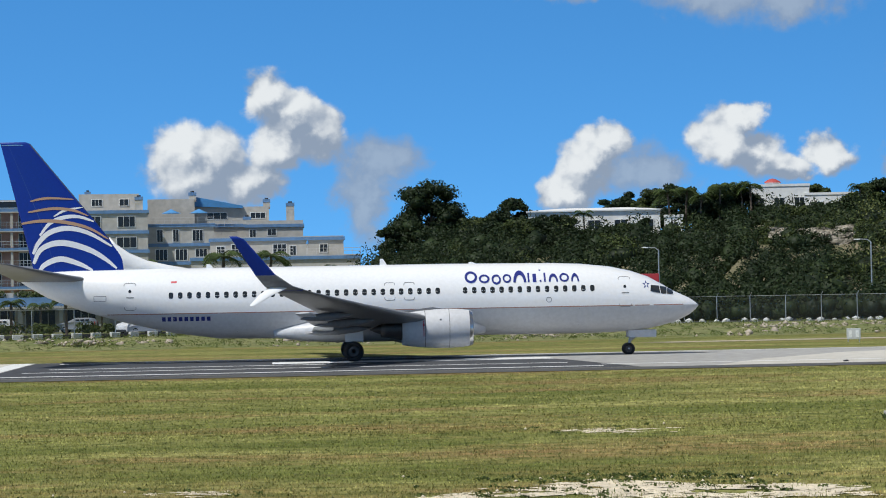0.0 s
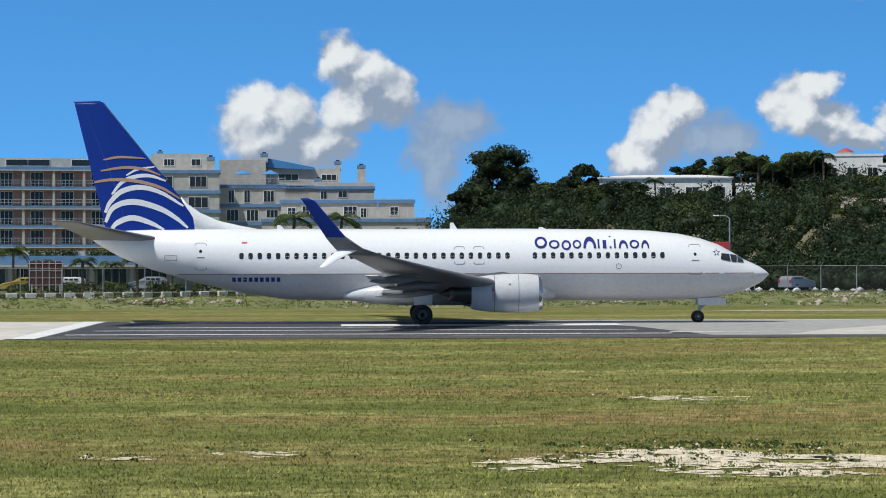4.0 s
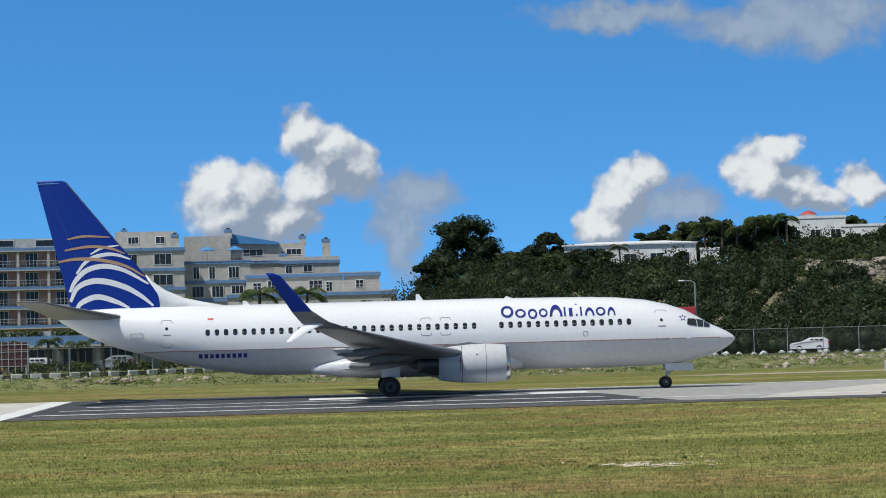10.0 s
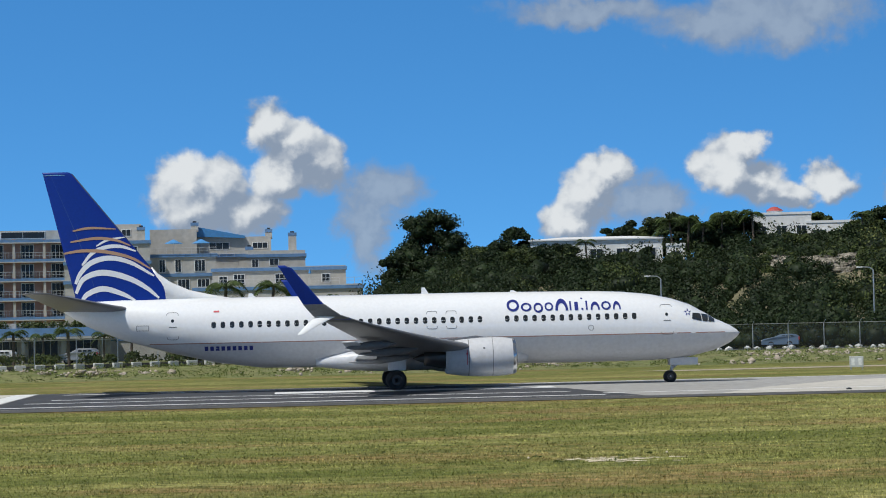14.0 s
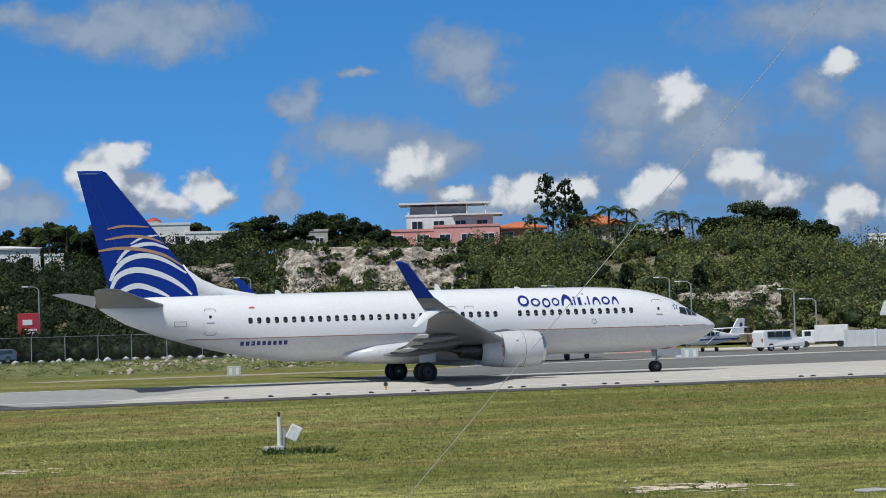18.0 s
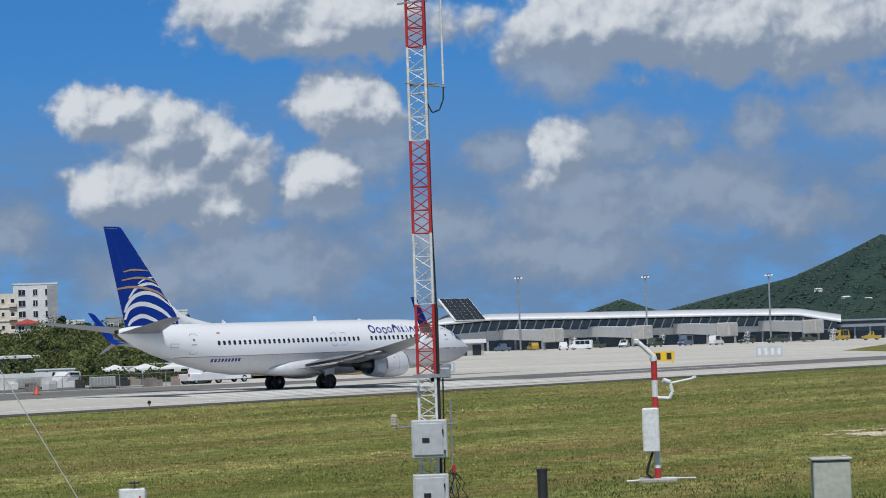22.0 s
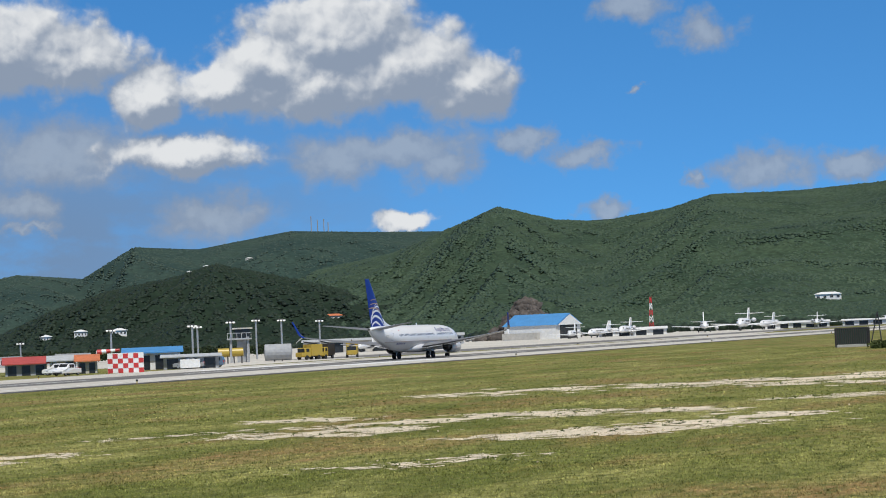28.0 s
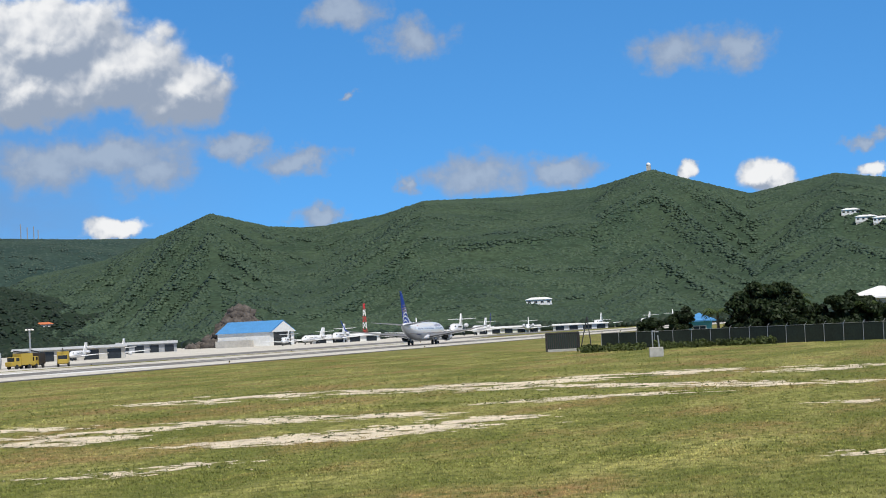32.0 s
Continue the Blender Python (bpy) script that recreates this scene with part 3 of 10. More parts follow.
def sand_streak(points, width, count, seed):
    """Ragged patches of bare ground along a line, thick in places and broken by grass in others."""
    rnd = random.Random(seed)
    verts, faces = [], []
    for k in range(16 * count):
        u = rnd.random() * (len(points) - 1)
        i = min(int(u), len(points) - 2)
        a, b = Vector(points[i]), Vector(points[i + 1])
        d = b - a
        c = a + d * (u - i) + Vector((rnd.gauss(0, width * 1.05), rnd.gauss(0, width * 1.05)))
        if noise.noise(Vector((c.x / (width * 2.4), c.y / (width * 1.5), seed))) + 0.5 * noise.noise(Vector((c.x / width * 1.7, c.y / width * 1.7, seed + 3))) < -0.06:
            continue
        along = math.atan2(d.y, d.x) + rnd.uniform(-0.5, 0.5)
        size = rnd.random() ** 1.8
        ra, rb = width * (0.07 + 0.55 * size), width * (0.05 + 0.30 * size)
        m, base, ph = 11, len(verts), rnd.random() * 9
        for j in range(m):
            t = 2 * math.pi * j / m
            w = 1 + 0.45 * math.sin(3 * t + ph) + rnd.uniform(-0.3, 0.3)
            x, y = ra * w * math.cos(t), rb * w * math.sin(t)
            verts.append((c.x + x * math.cos(along) - y * math.sin(along), c.y + x * math.sin(along) + y * math.cos(along), 0.012 + 0.0004 * (k % 20)))
        faces.append(tuple(range(base, base + m)))
    return verts, faces


STREAKS = (
    (((84.8, 37.4), (94.1, 36.5), (100.3, 34.1), (99.3, 29.2), (99.6, 25.3)), 1.5, 70), (((132.5, 47.1), (140.5, 45.2), (142.1, 41.7), (140.9, 35.0)), 2.2, 36),
    (((141.2, 33.7), (150.1, 27.8), (157.9, 19.1)), 2.4, 60), (((136.3, 31.9), (131.5, 21.2), (119.0, 8.6)), 1.5, 70), (((110.9, 23.3), (113.5, 19.9), (114.9, 16.1)), 1.1, 36),
    (((79.1, 25.7), (82.2, 22.6), (92.5, 19.9)), 1.4, 60), (((146.6, 11.9), (152.9, 8.0)), 1.6, 24), (((94.5, 6.9), (93.6, 5.5)), 0.7, 10), (((60.3, 4.2), (61.4, 3.3)), 0.5, 8),
    (((61.7, 25.6), (63.4, 24.6), (67.3, 22.9)), 0.7, 16), (((2.6, 41.9), (3.6, 42.8), (4.9, 42.8)), 0.45, 26), (((5.8, 44.4), (7.1, 42.6), (9.3, 42.6)), 0.7, 60),
    (((5.8, 40.8), (8.0, 40.0)), 0.4, 22), (((-2.3, 44.9), (-1.4, 44.6)), 0.25, 8), (((-4.5, 43.9), (-4.1, 43.9)), 0.25, 6), (((7.8, 62.5), (8.7, 61.8)), 0.5, 10),
    (((68.1, 42.5), (73.5, 42.0)), 1.0, 34), (((83.1, 36.8), (88.2, 34.5)), 1.1, 40), (((100.6, 44.3), (98.7, 41.9)), 1.2, 16), (((83.6, 45.2), (90.3, 41.8)), 0.6, 16), (((19.5, 45.8), (21.4, 45.1)), 0.5, 16))
for k, (pts, w, c) in enumerate(STREAKS):
    v, f = sand_streak(pts, w, c, k)
    tagged(sheet("bare_patch", v, f, M_SAND), "ragged streak of bare pale sand in the grass", "sand patch", "bare patches", "stuff")

# ---- grass blades, clover and weeds ----
M_BLADE = ground_mat("grass_blades", 1.8, True)


def off_sand(x, y, ease):
    """False where a bare streak runs, with a frayed edge."""
    keep = np.ones(len(x), bool)
    for pts, w, _ in STREAKS:
        for (ax, ay), (bx, by) in zip(pts, pts[1:]):
            u = np.clip(((x - ax) * (bx - ax) + (y - ay) * (by - ay)) / ((bx - ax) ** 2 + (by - ay) ** 2), 0, 1)
            keep &= np.hypot(x - ax - u * (bx - ax), y - ay - u * (by - ay)) > w * ease
    return keep


def blades(count, az0, az1, d0, d1, h0, h1, w, seed, power=1.0):
    rng = np.random.default_rng(seed)
    az = np.radians(rng.uniform(az0, az1, count))
    d = d0 + (d1 - d0) * rng.random(count) ** power
    x, y = d * np.sin(az), d * np.cos(az)
    keep = off_sand(x, y, rng.choice((0.1, 0.35, 0.8, 1.3), count)) & (y < 108.8)
    x, y, count = x[keep], y[keep], int(keep.sum())
    hgt, turn = rng.uniform(h0, h1, count), rng.uniform(0, 2 * np.pi, count)
    wid = w * rng.uniform(0.6, 1.4, count)
    lean = rng.normal(0, 0.5, (count, 2)) * hgt[:, None]
    a = np.stack([x - wid * np.cos(turn), y - wid * np.sin(turn), np.zeros(count)], 1)
    b = np.stack([x + wid * np.cos(turn), y + wid * np.sin(turn), np.zeros(count)], 1)
    c = np.stack([x + lean[:, 0], y + lean[:, 1], hgt], 1)
    v = np.stack([a, b, c], 1).reshape(-1, 3)
    return v, np.arange(count * 3).reshape(-1, 3)


v, f = blades(430000, -12, 90, 33, 66, 0.018, 0.055, 0.011, 1, 1.1)
tagged(polys("grass_blades", v, f, M_BLADE), "short mown grass blades on the near field", "grass", kind="stuff")
v, f = blades(300000, -12, 90, 62, 118, 0.022, 0.062, 0.020, 3, 1.0)
tagged(polys("far_grass_blades", v, f, M_BLADE), "short mown grass blades on the far field", "grass", kind="stuff")
v, f = blades(150000, 18, 90, 115, 330, 0.03, 0.085, 0.045, 5, 1.2)
tagged(polys("farthest_grass_blades", v, f, M_BLADE), "short mown grass blades along the runway", "grass", kind="stuff")
v, f = blades(4000, -12, 90, 38, 70, 0.05, 0.13, 0.014, 2, 1.3)
tagged(polys("tall_grass", v, f, leaf_mat("weed_blades", (0.30, 0.29, 0.10), (0.10, 0.13, 0.03), 1.5, 0.3)), "scattered taller pale weeds in the grass", "weeds", kind="stuff")
# ---- the airliner: x forward from the nose, y to its left, z up from the ground ----
F_S = (0.0, 0.18, 0.54, 1.0, 1.5, 2.0, 2.9, 3.9, 5.1, 6.7, 8.3, 14.0, 22.0, 27.0, 29.5, 32.1, 34.7, 36.5, 37.6, 38.0)
F_TOP = (2.72, 2.92, 3.16, 3.38, 3.60, 3.92, 4.42, 4.76, 5.02, 5.19, 5.26, 5.32, 5.32, 5.32, 5.32, 5.33, 5.33, 5.25, 5.10, 4.95)
F_BOT = (2.72, 2.50, 2.22, 1.98, 1.80, 1.66, 1.46, 1.35, 1.29, 1.27, 1.27, 1.28, 1.28, 1.36, 1.70, 2.30, 3.06, 3.78, 4.42, 4.70)
F_WID = (0.02, 0.30, 0.58, 0.86, 1.10, 1.28, 1.53, 1.70, 1.81, 1.87, 1.88, 1.88, 1.88, 1.86, 1.74, 1.46, 1.05, 0.66, 0.34, 0.14)
SPLIT = 2.78


def hull(s):
    top, bot, w = (float(np.interp(s, F_S, v)) for v in (F_TOP, F_BOT, F_WID))
    return max(top, bot + 0.02), bot, w


def hull_mid(s):
    top, bot, w = hull(s)
    return bot + (top - bot) * 0.5


def skin_y(s, z):
    """Half width of the fuselage at station s and height z."""
    top, bot, w = hull(s)
    mid, half = (top + bot) / 2, (top - bot) / 2
    return w * math.sqrt(max(0.0, 1 - min(1.0, abs(z - mid) / half) ** 2))


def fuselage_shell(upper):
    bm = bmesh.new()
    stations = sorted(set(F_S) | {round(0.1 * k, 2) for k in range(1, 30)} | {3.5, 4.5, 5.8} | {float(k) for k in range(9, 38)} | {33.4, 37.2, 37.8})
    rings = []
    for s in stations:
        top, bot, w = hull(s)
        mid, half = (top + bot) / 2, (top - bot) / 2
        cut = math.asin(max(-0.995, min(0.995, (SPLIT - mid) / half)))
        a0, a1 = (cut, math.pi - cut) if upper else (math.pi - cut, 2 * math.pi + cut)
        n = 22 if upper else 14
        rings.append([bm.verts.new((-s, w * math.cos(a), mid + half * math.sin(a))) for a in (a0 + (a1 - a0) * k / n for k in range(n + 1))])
    for p, q in zip(rings, rings[1:]):
        for k in range(len(p) - 1):
            bm.faces.new((p[k], q[k], q[k + 1], p[k + 1]))
    bm.faces.new(rings[-1])
    bmesh.ops.recalc_face_normals(bm, faces=bm.faces)
    return bm


def side_patch(s0, s1, z0, z1, side, lift=0.006, corner=0.0, n=4, thick=0.02):
    """A panel that lies on the fuselage's skin; corner rounds it."""
    bm = bmesh.new()
    cs, cz, hs, hz = (s0 + s1) / 2, (z0 + z1) / 2, (s1 - s0) / 2, (z1 - z0) / 2
    outline = []
    if corner:
        for qx, qz, a in ((1, 1, 0), (-1, 1, 90), (-1, -1, 180), (1, -1, 270)):
            for k in range(n):
                b = radians(a + 90 * k / (n - 1))
                outline.append((cs + qx * (hs - corner) + corner * math.cos(b), cz + qz * (hz - corner) + corner * math.sin(b)))
    else:
        outline = [(s1, z1), (s0, z1), (s0, z0), (s1, z0)]
    face = [bm.verts.new((-s, side * (skin_y(s, z) + lift), z)) for s, z in outline]
    back = [bm.verts.new((-s, side * (skin_y(s, z) - thick), z)) for s, z in outline]
    bm.faces.new(face)
    for k in range(len(face)):
        j = (k + 1) % len(face)
        bm.faces.new((face[k], face[j], back[j], back[k]))
    bmesh.ops.recalc_face_normals(bm, faces=bm.faces)
    return bm


def side_strip(points, width, side, lift=0.006):
    """A painted line along (s, z) points on the skin."""
    bm = bmesh.new()
    rows = []
    for k, (s, z) in enumerate(points):
        a, b = points[max(k - 1, 0)], points[min(k + 1, len(points) - 1)]
        d = Vector((b[0] - a[0], b[1] - a[1])).normalized()
        w = width[k] if isinstance(width, (list, tuple)) else width
        o = Vector((-d.y, d.x)) * w / 2
        rows.append([bm.verts.new((-(s + q * o.x), side * (skin_y(s + q * o.x, z + q * o.y) + lift), z + q * o.y)) for q in (-1, 1)])
    for p, q in zip(rows, rows[1:]):
        bm.faces.new((p[0], q[0], q[1], p[1]))
    bmesh.ops.recalc_face_normals(bm, faces=bm.faces)
    return bm


def aerofoil(n=10, thick=0.12, camber=0.02):
    """Outline points (along chord 0..1, height), round the section."""
    up, low = [], []
    for k in range(n + 1):
        x = 0.5 - 0.5 * math.cos(math.pi * k / n)
        t = 5 * thick * (0.2969 * math.sqrt(x) - 0.126 * x - 0.3516 * x * x + 0.2843 * x ** 3 - 0.1036 * x ** 4)
        c = camber * 4 * x * (1 - x)
        up.append((x, c + t))
        low.append((x, c - t))
    return up + low[-2:0:-1]


def foil_loft(sections, side):
    """sections: (y, leading s, chord, z, thickness, lean): lean tips the section's height towards the outside, for a winglet."""
    bm = bmesh.new()
    rings = []
    for y, s, chord, z, thick, lean in sections:
        ring = []
        for x, hgt in aerofoil(10, thick):
            a = radians(lean)
            ring.append(bm.verts.new((-(s + x * chord), side * (y - hgt * chord * math.sin(a)), z + hgt * chord * math.cos(a))))
        rings.append(ring)
    for p, q in zip(rings, rings[1:]):
        for k in range(len(p)):
            j = (k + 1) % len(p)
            bm.faces.new((p[k], q[k], q[j], p[j]))
    bm.faces.new(rings[0])
    bm.faces.new(rings[-1])
    bmesh.ops.recalc_face_normals(bm, faces=bm.faces)
    return bm


# vertical fin: leading and trailing edge (s, z) and half thickness
FIN_LE = ((31.75, 5.25), (32.4, 6.24), (33.0, 6.95), (34.0, 8.25), (37.35, 12.4), (37.6, 12.5))
FIN_TE = ((37.25, 5.25), (37.65, 6.9), (37.98, 8.25), (39.0, 12.4), (39.05, 12.5))


def fin_edges(z):
    return (float(np.interp(z, [p[1] for p in FIN_LE], [p[0] for p in FIN_LE])),
            float(np.interp(z, [p[1] for p in FIN_TE], [p[0] for p in FIN_TE])))


def fin_half(s, z):
    le, te = fin_edges(z)
    x = min(1.0, max(0.0, (s - le) / (te - le)))
    t = 0.60 * (0.2969 * math.sqrt(x) - 0.126 * x - 0.3516 * x * x + 0.2843 * x ** 3 - 0.1036 * x ** 4)
    return t * (te - le) + 0.01


def fin_body():
    bm = bmesh.new()
    rings = []
    for z in (5.2, 6.0, 6.9, 7.6, 8.25, 9.5, 10.8, 12.0, 12.4, 12.5):
        le, te = fin_edges(z)
        ring = []
        for q in (-1, 1):
            for k in range(11) if q < 0 else range(9, 0, -1):
                s = le + (te - le) * (0.5 - 0.5 * math.cos(math.pi * k / 10))
                ring.append(bm.verts.new((-s, q * fin_half(s, z), z)))
        rings.append(ring)
    for p, q in zip(rings, rings[1:]):
        for k in range(len(p)):
            j = (k + 1) % len(p)
            bm.faces.new((p[k], q[k], q[j], p[j]))
    bm.faces.new(rings[-1])
    bmesh.ops.recalc_face_normals(bm, faces=bm.faces)
    return bm


def smooth_path(points, n=28):
    """Catmull-Rom through 2D points."""
    pts = [np.array(p, float) for p in points]
    pts = [2 * pts[0] - pts[1]] + pts + [2 * pts[-1] - pts[-2]]
    out, segs = [], len(pts) - 3
    for i in range(n + 1):
        u = min(i / n * segs, segs - 1e-6)
        k, t = int(u), u - int(u)
        a, b, c, d = pts[k:k + 4]
        out.append(0.5 * (2 * b + (c - a) * t + (2 * a - 5 * b + 4 * c - d) * t * t + (3 * b - a - 3 * c + d) * t ** 3))
    return out


def fin_stripe(points, wide, side, lift=0.012):
    """A swoosh on the fin through (s, z) points: widest at its middle, pointed at its ends."""
    bm = bmesh.new()
    path = smooth_path(points)
    rows = []
    for k, p in enumerate(path):
        d = path[min(k + 1, len(path) - 1)] - path[max(k - 1, 0)]
        o = np.array((-d[1], d[0])) / (np.linalg.norm(d) + 1e-9)
        w = wide * (0.12 + 0.88 * math.sin(math.pi * min(1.0, 0.10 + 0.86 * k / (len(path) - 1))) ** 0.7) / 2
        row = []
        for q in (-1, 1):
            s, z = p + o * w * q
            le, te = fin_edges(z)
            s = min(max(s, le + 0.02), te)
            row.append(bm.verts.new((-s, side * (fin_half(s, z) + lift), z)))
        rows.append(row)
    for p, q in zip(rows, rows[1:]):
        bm.faces.new((p[0], q[0], q[1], p[1]))
    bmesh.ops.recalc_face_normals(bm, faces=bm.faces)
    return bm


def wheel(parent, x, y, z, r, w):
    hub = empty("wheel", pose(x, y, z))
    hub.parent = parent
    half = w / 2
    bm = spun([(-half * 0.75, r * 0.55), (-half, r * 0.72), (-half * 0.9, r * 0.92), (-half * 0.5, r), (half * 0.5, r), (half * 0.9, r * 0.92), (half, r * 0.72), (half * 0.75, r * 0.55)], 28)
    bmesh.ops.rotate(bm, verts=bm.verts, matrix=Matrix.Rotation(radians(90), 3, "Z"))
    part("tyre", bm, M_TYRE, hub, smooth=True)
    bm = spun([(-half * 0.55, 0.001), (-half * 0.55, r * 0.2), (-half * 0.35, r * 0.28), (-half * 0.35, r * 0.5), (-half * 0.78, r * 0.57), (half * 0.78, r * 0.57), (half * 0.35, r * 0.5), (half * 0.35, r * 0.28), (half * 0.55, r * 0.2), (half * 0.55, 0.001)], 20)
    for k in range(8):
        a = 2 * math.pi * k / 8
        for q in (-1, 1):
            box(bm, q * half * 0.42, r * 0.39 * math.cos(a), r * 0.39 * math.sin(a), w * 0.1, r * 0.09, r * 0.09)
    bmesh.ops.rotate(bm, verts=bm.verts, matrix=Matrix.Rotation(radians(90), 3, "Z"))
    part("rim", bm, M_DARKMETAL, hub)
    return hub


def engine(parent, side):
    cx, cy, cz = -13.2, side * 4.83, 1.76

    def put(name, bm, m, label="", smooth=True):
        bmesh.ops.translate(bm, verts=bm.verts, vec=(cx, cy, cz))
        return part(name, bm, m, parent, label, smooth)
    put("engine_nacelle", spun([(-0.22, 0.97), (-0.6, 1.03), (-1.2, 1.06), (-2.0, 1.06), (-2.9, 1.0), (-3.5, 0.93), (-3.85, 0.86), (-3.86, 0.80), (-3.0, 0.80)], 36), M_BELLY, "pale grey engine nacelle")
    put("inlet_lip", spun([(-0.75, 0.78), (-0.3, 0.79), (-0.1, 0.82), (0.0, 0.88), (-0.06, 0.93), (-0.22, 0.972)], 36), M_METAL, "polished metal inlet lip")
    put("fan_disc", spun([(-0.45, 0.001), (-0.7, 0.16), (-0.78, 0.79)], 24), M_DARKMETAL)
    put("fan_seam", spun([(-1.30, 1.067), (-1.33, 1.067)], 36), M_SEAM)
    put("cowl_seam", spun([(-2.60, 1.027), (-2.64, 1.024)], 36), M_SEAM)
    put("core_nozzle", spun([(-3.0, 0.66), (-3.9, 0.60), (-4.6, 0.47), (-5.0, 0.42), (-5.0, 0.38), (-4.4, 0.36)], 28), M_DARKMETAL, "dark hot section nozzle")
    put("exhaust_plug", spun([(-4.4, 0.30), (-5.1, 0.24), (-5.6, 0.03)], 20), M_DARKMETAL)
    for q in (-1, 1):
        put("cowl_latch", boxes((-1.8, q * 0.93, 0.48, 0.10, 0.06, 0.10)), M_SEAM, smooth=False)
    if side < 0:
        put("warning_stripe", boxes((-2.72, -1.035, 0.02, 0.04, 0.01, 0.85), (-2.72, -1.04, 0.2, 0.10, 0.01, 0.10)), mat("red_mark", (0.45, 0.06, 0.08), 0.5, var=0.05), smooth=False)
    bm = bmesh.new()
    rows = []
    for x, lo, hi, w in ((-1.2, 0.98, 1.02, 0.04), (-2.2, 0.95, 1.16, 0.18), (-3.4, 0.75, 1.02, 0.24), (-4.8, 0.40, 0.90, 0.22), (-6.4, 0.62, 0.80, 0.05)):
        rows.append([bm.verts.new((x, q * w, z)) for q, z in ((-1, lo), (-1, hi), (1, hi), (1, lo))])
    for p, q in zip(rows, rows[1:]):
        for k in range(4):
            bm.faces.new((p[k], q[k], q[(k + 1) % 4], p[(k + 1) % 4]))
    bm.faces.new(rows[0])
    bm.faces.new(rows[-1])
    bmesh.ops.recalc_face_normals(bm, faces=bm.faces)
    put("pylon", bm, M_WINGGREY, smooth=False)


def title_marks(parent, side):
    """The airline's name as plain rings and bars in its blue, each as wide as a sign of it."""
    marks = (("r", 13.01, 4.53, 0.35, 0.33), ("r", 12.27, 4.43, 0.30, 0.24), ("r", 11.60, 4.38, 0.26, 0.28), ("r", 11.00, 4.43, 0.24, 0.24),
             ("n", 10.29, 4.53, 0.36, 0.33), ("b", 9.79, 4.46, 0.05, 0.25), ("b", 9.46, 4.43, 0.10, 0.23), ("b", 9.13, 4.55, 0.05, 0.34),
             ("b", 8.88, 4.46, 0.05, 0.25), ("n", 8.41, 4.43, 0.26, 0.23), ("r", 7.79, 4.43, 0.27, 0.24), ("n", 7.19, 4.43, 0.22, 0.23))
    for kind, s, z, hw, hh in marks:
        if kind == "b":
            bm = side_patch(s - hw, s + hw, z - hh, z + hh, side, 0.025)
        else:
            bm = bmesh.new()
            n, rows = 20, []
            for k in range(n + 1):
                a = 2 * math.pi * k / n
                if kind == "n":
                    a = math.pi * k / n
                row = []
                for q in (1.0, 0.62):
                    qs, qz = s + hw * q * math.cos(a), z + hh * (q if kind != "n" else q * 2 - 0.0) * math.sin(a) - (hh if kind == "n" else 0)
                    row.append(bm.verts.new((-qs, side * (skin_y(qs, qz) + 0.022), qz)))
                rows.append(row)
            for p, q in zip(rows, rows[1:]):
                bm.faces.new((p[0], q[0], q[1], p[1]))
            bmesh.ops.recalc_face_normals(bm, faces=bm.faces)
        part("title_mark", bm, M_NAVY, parent)


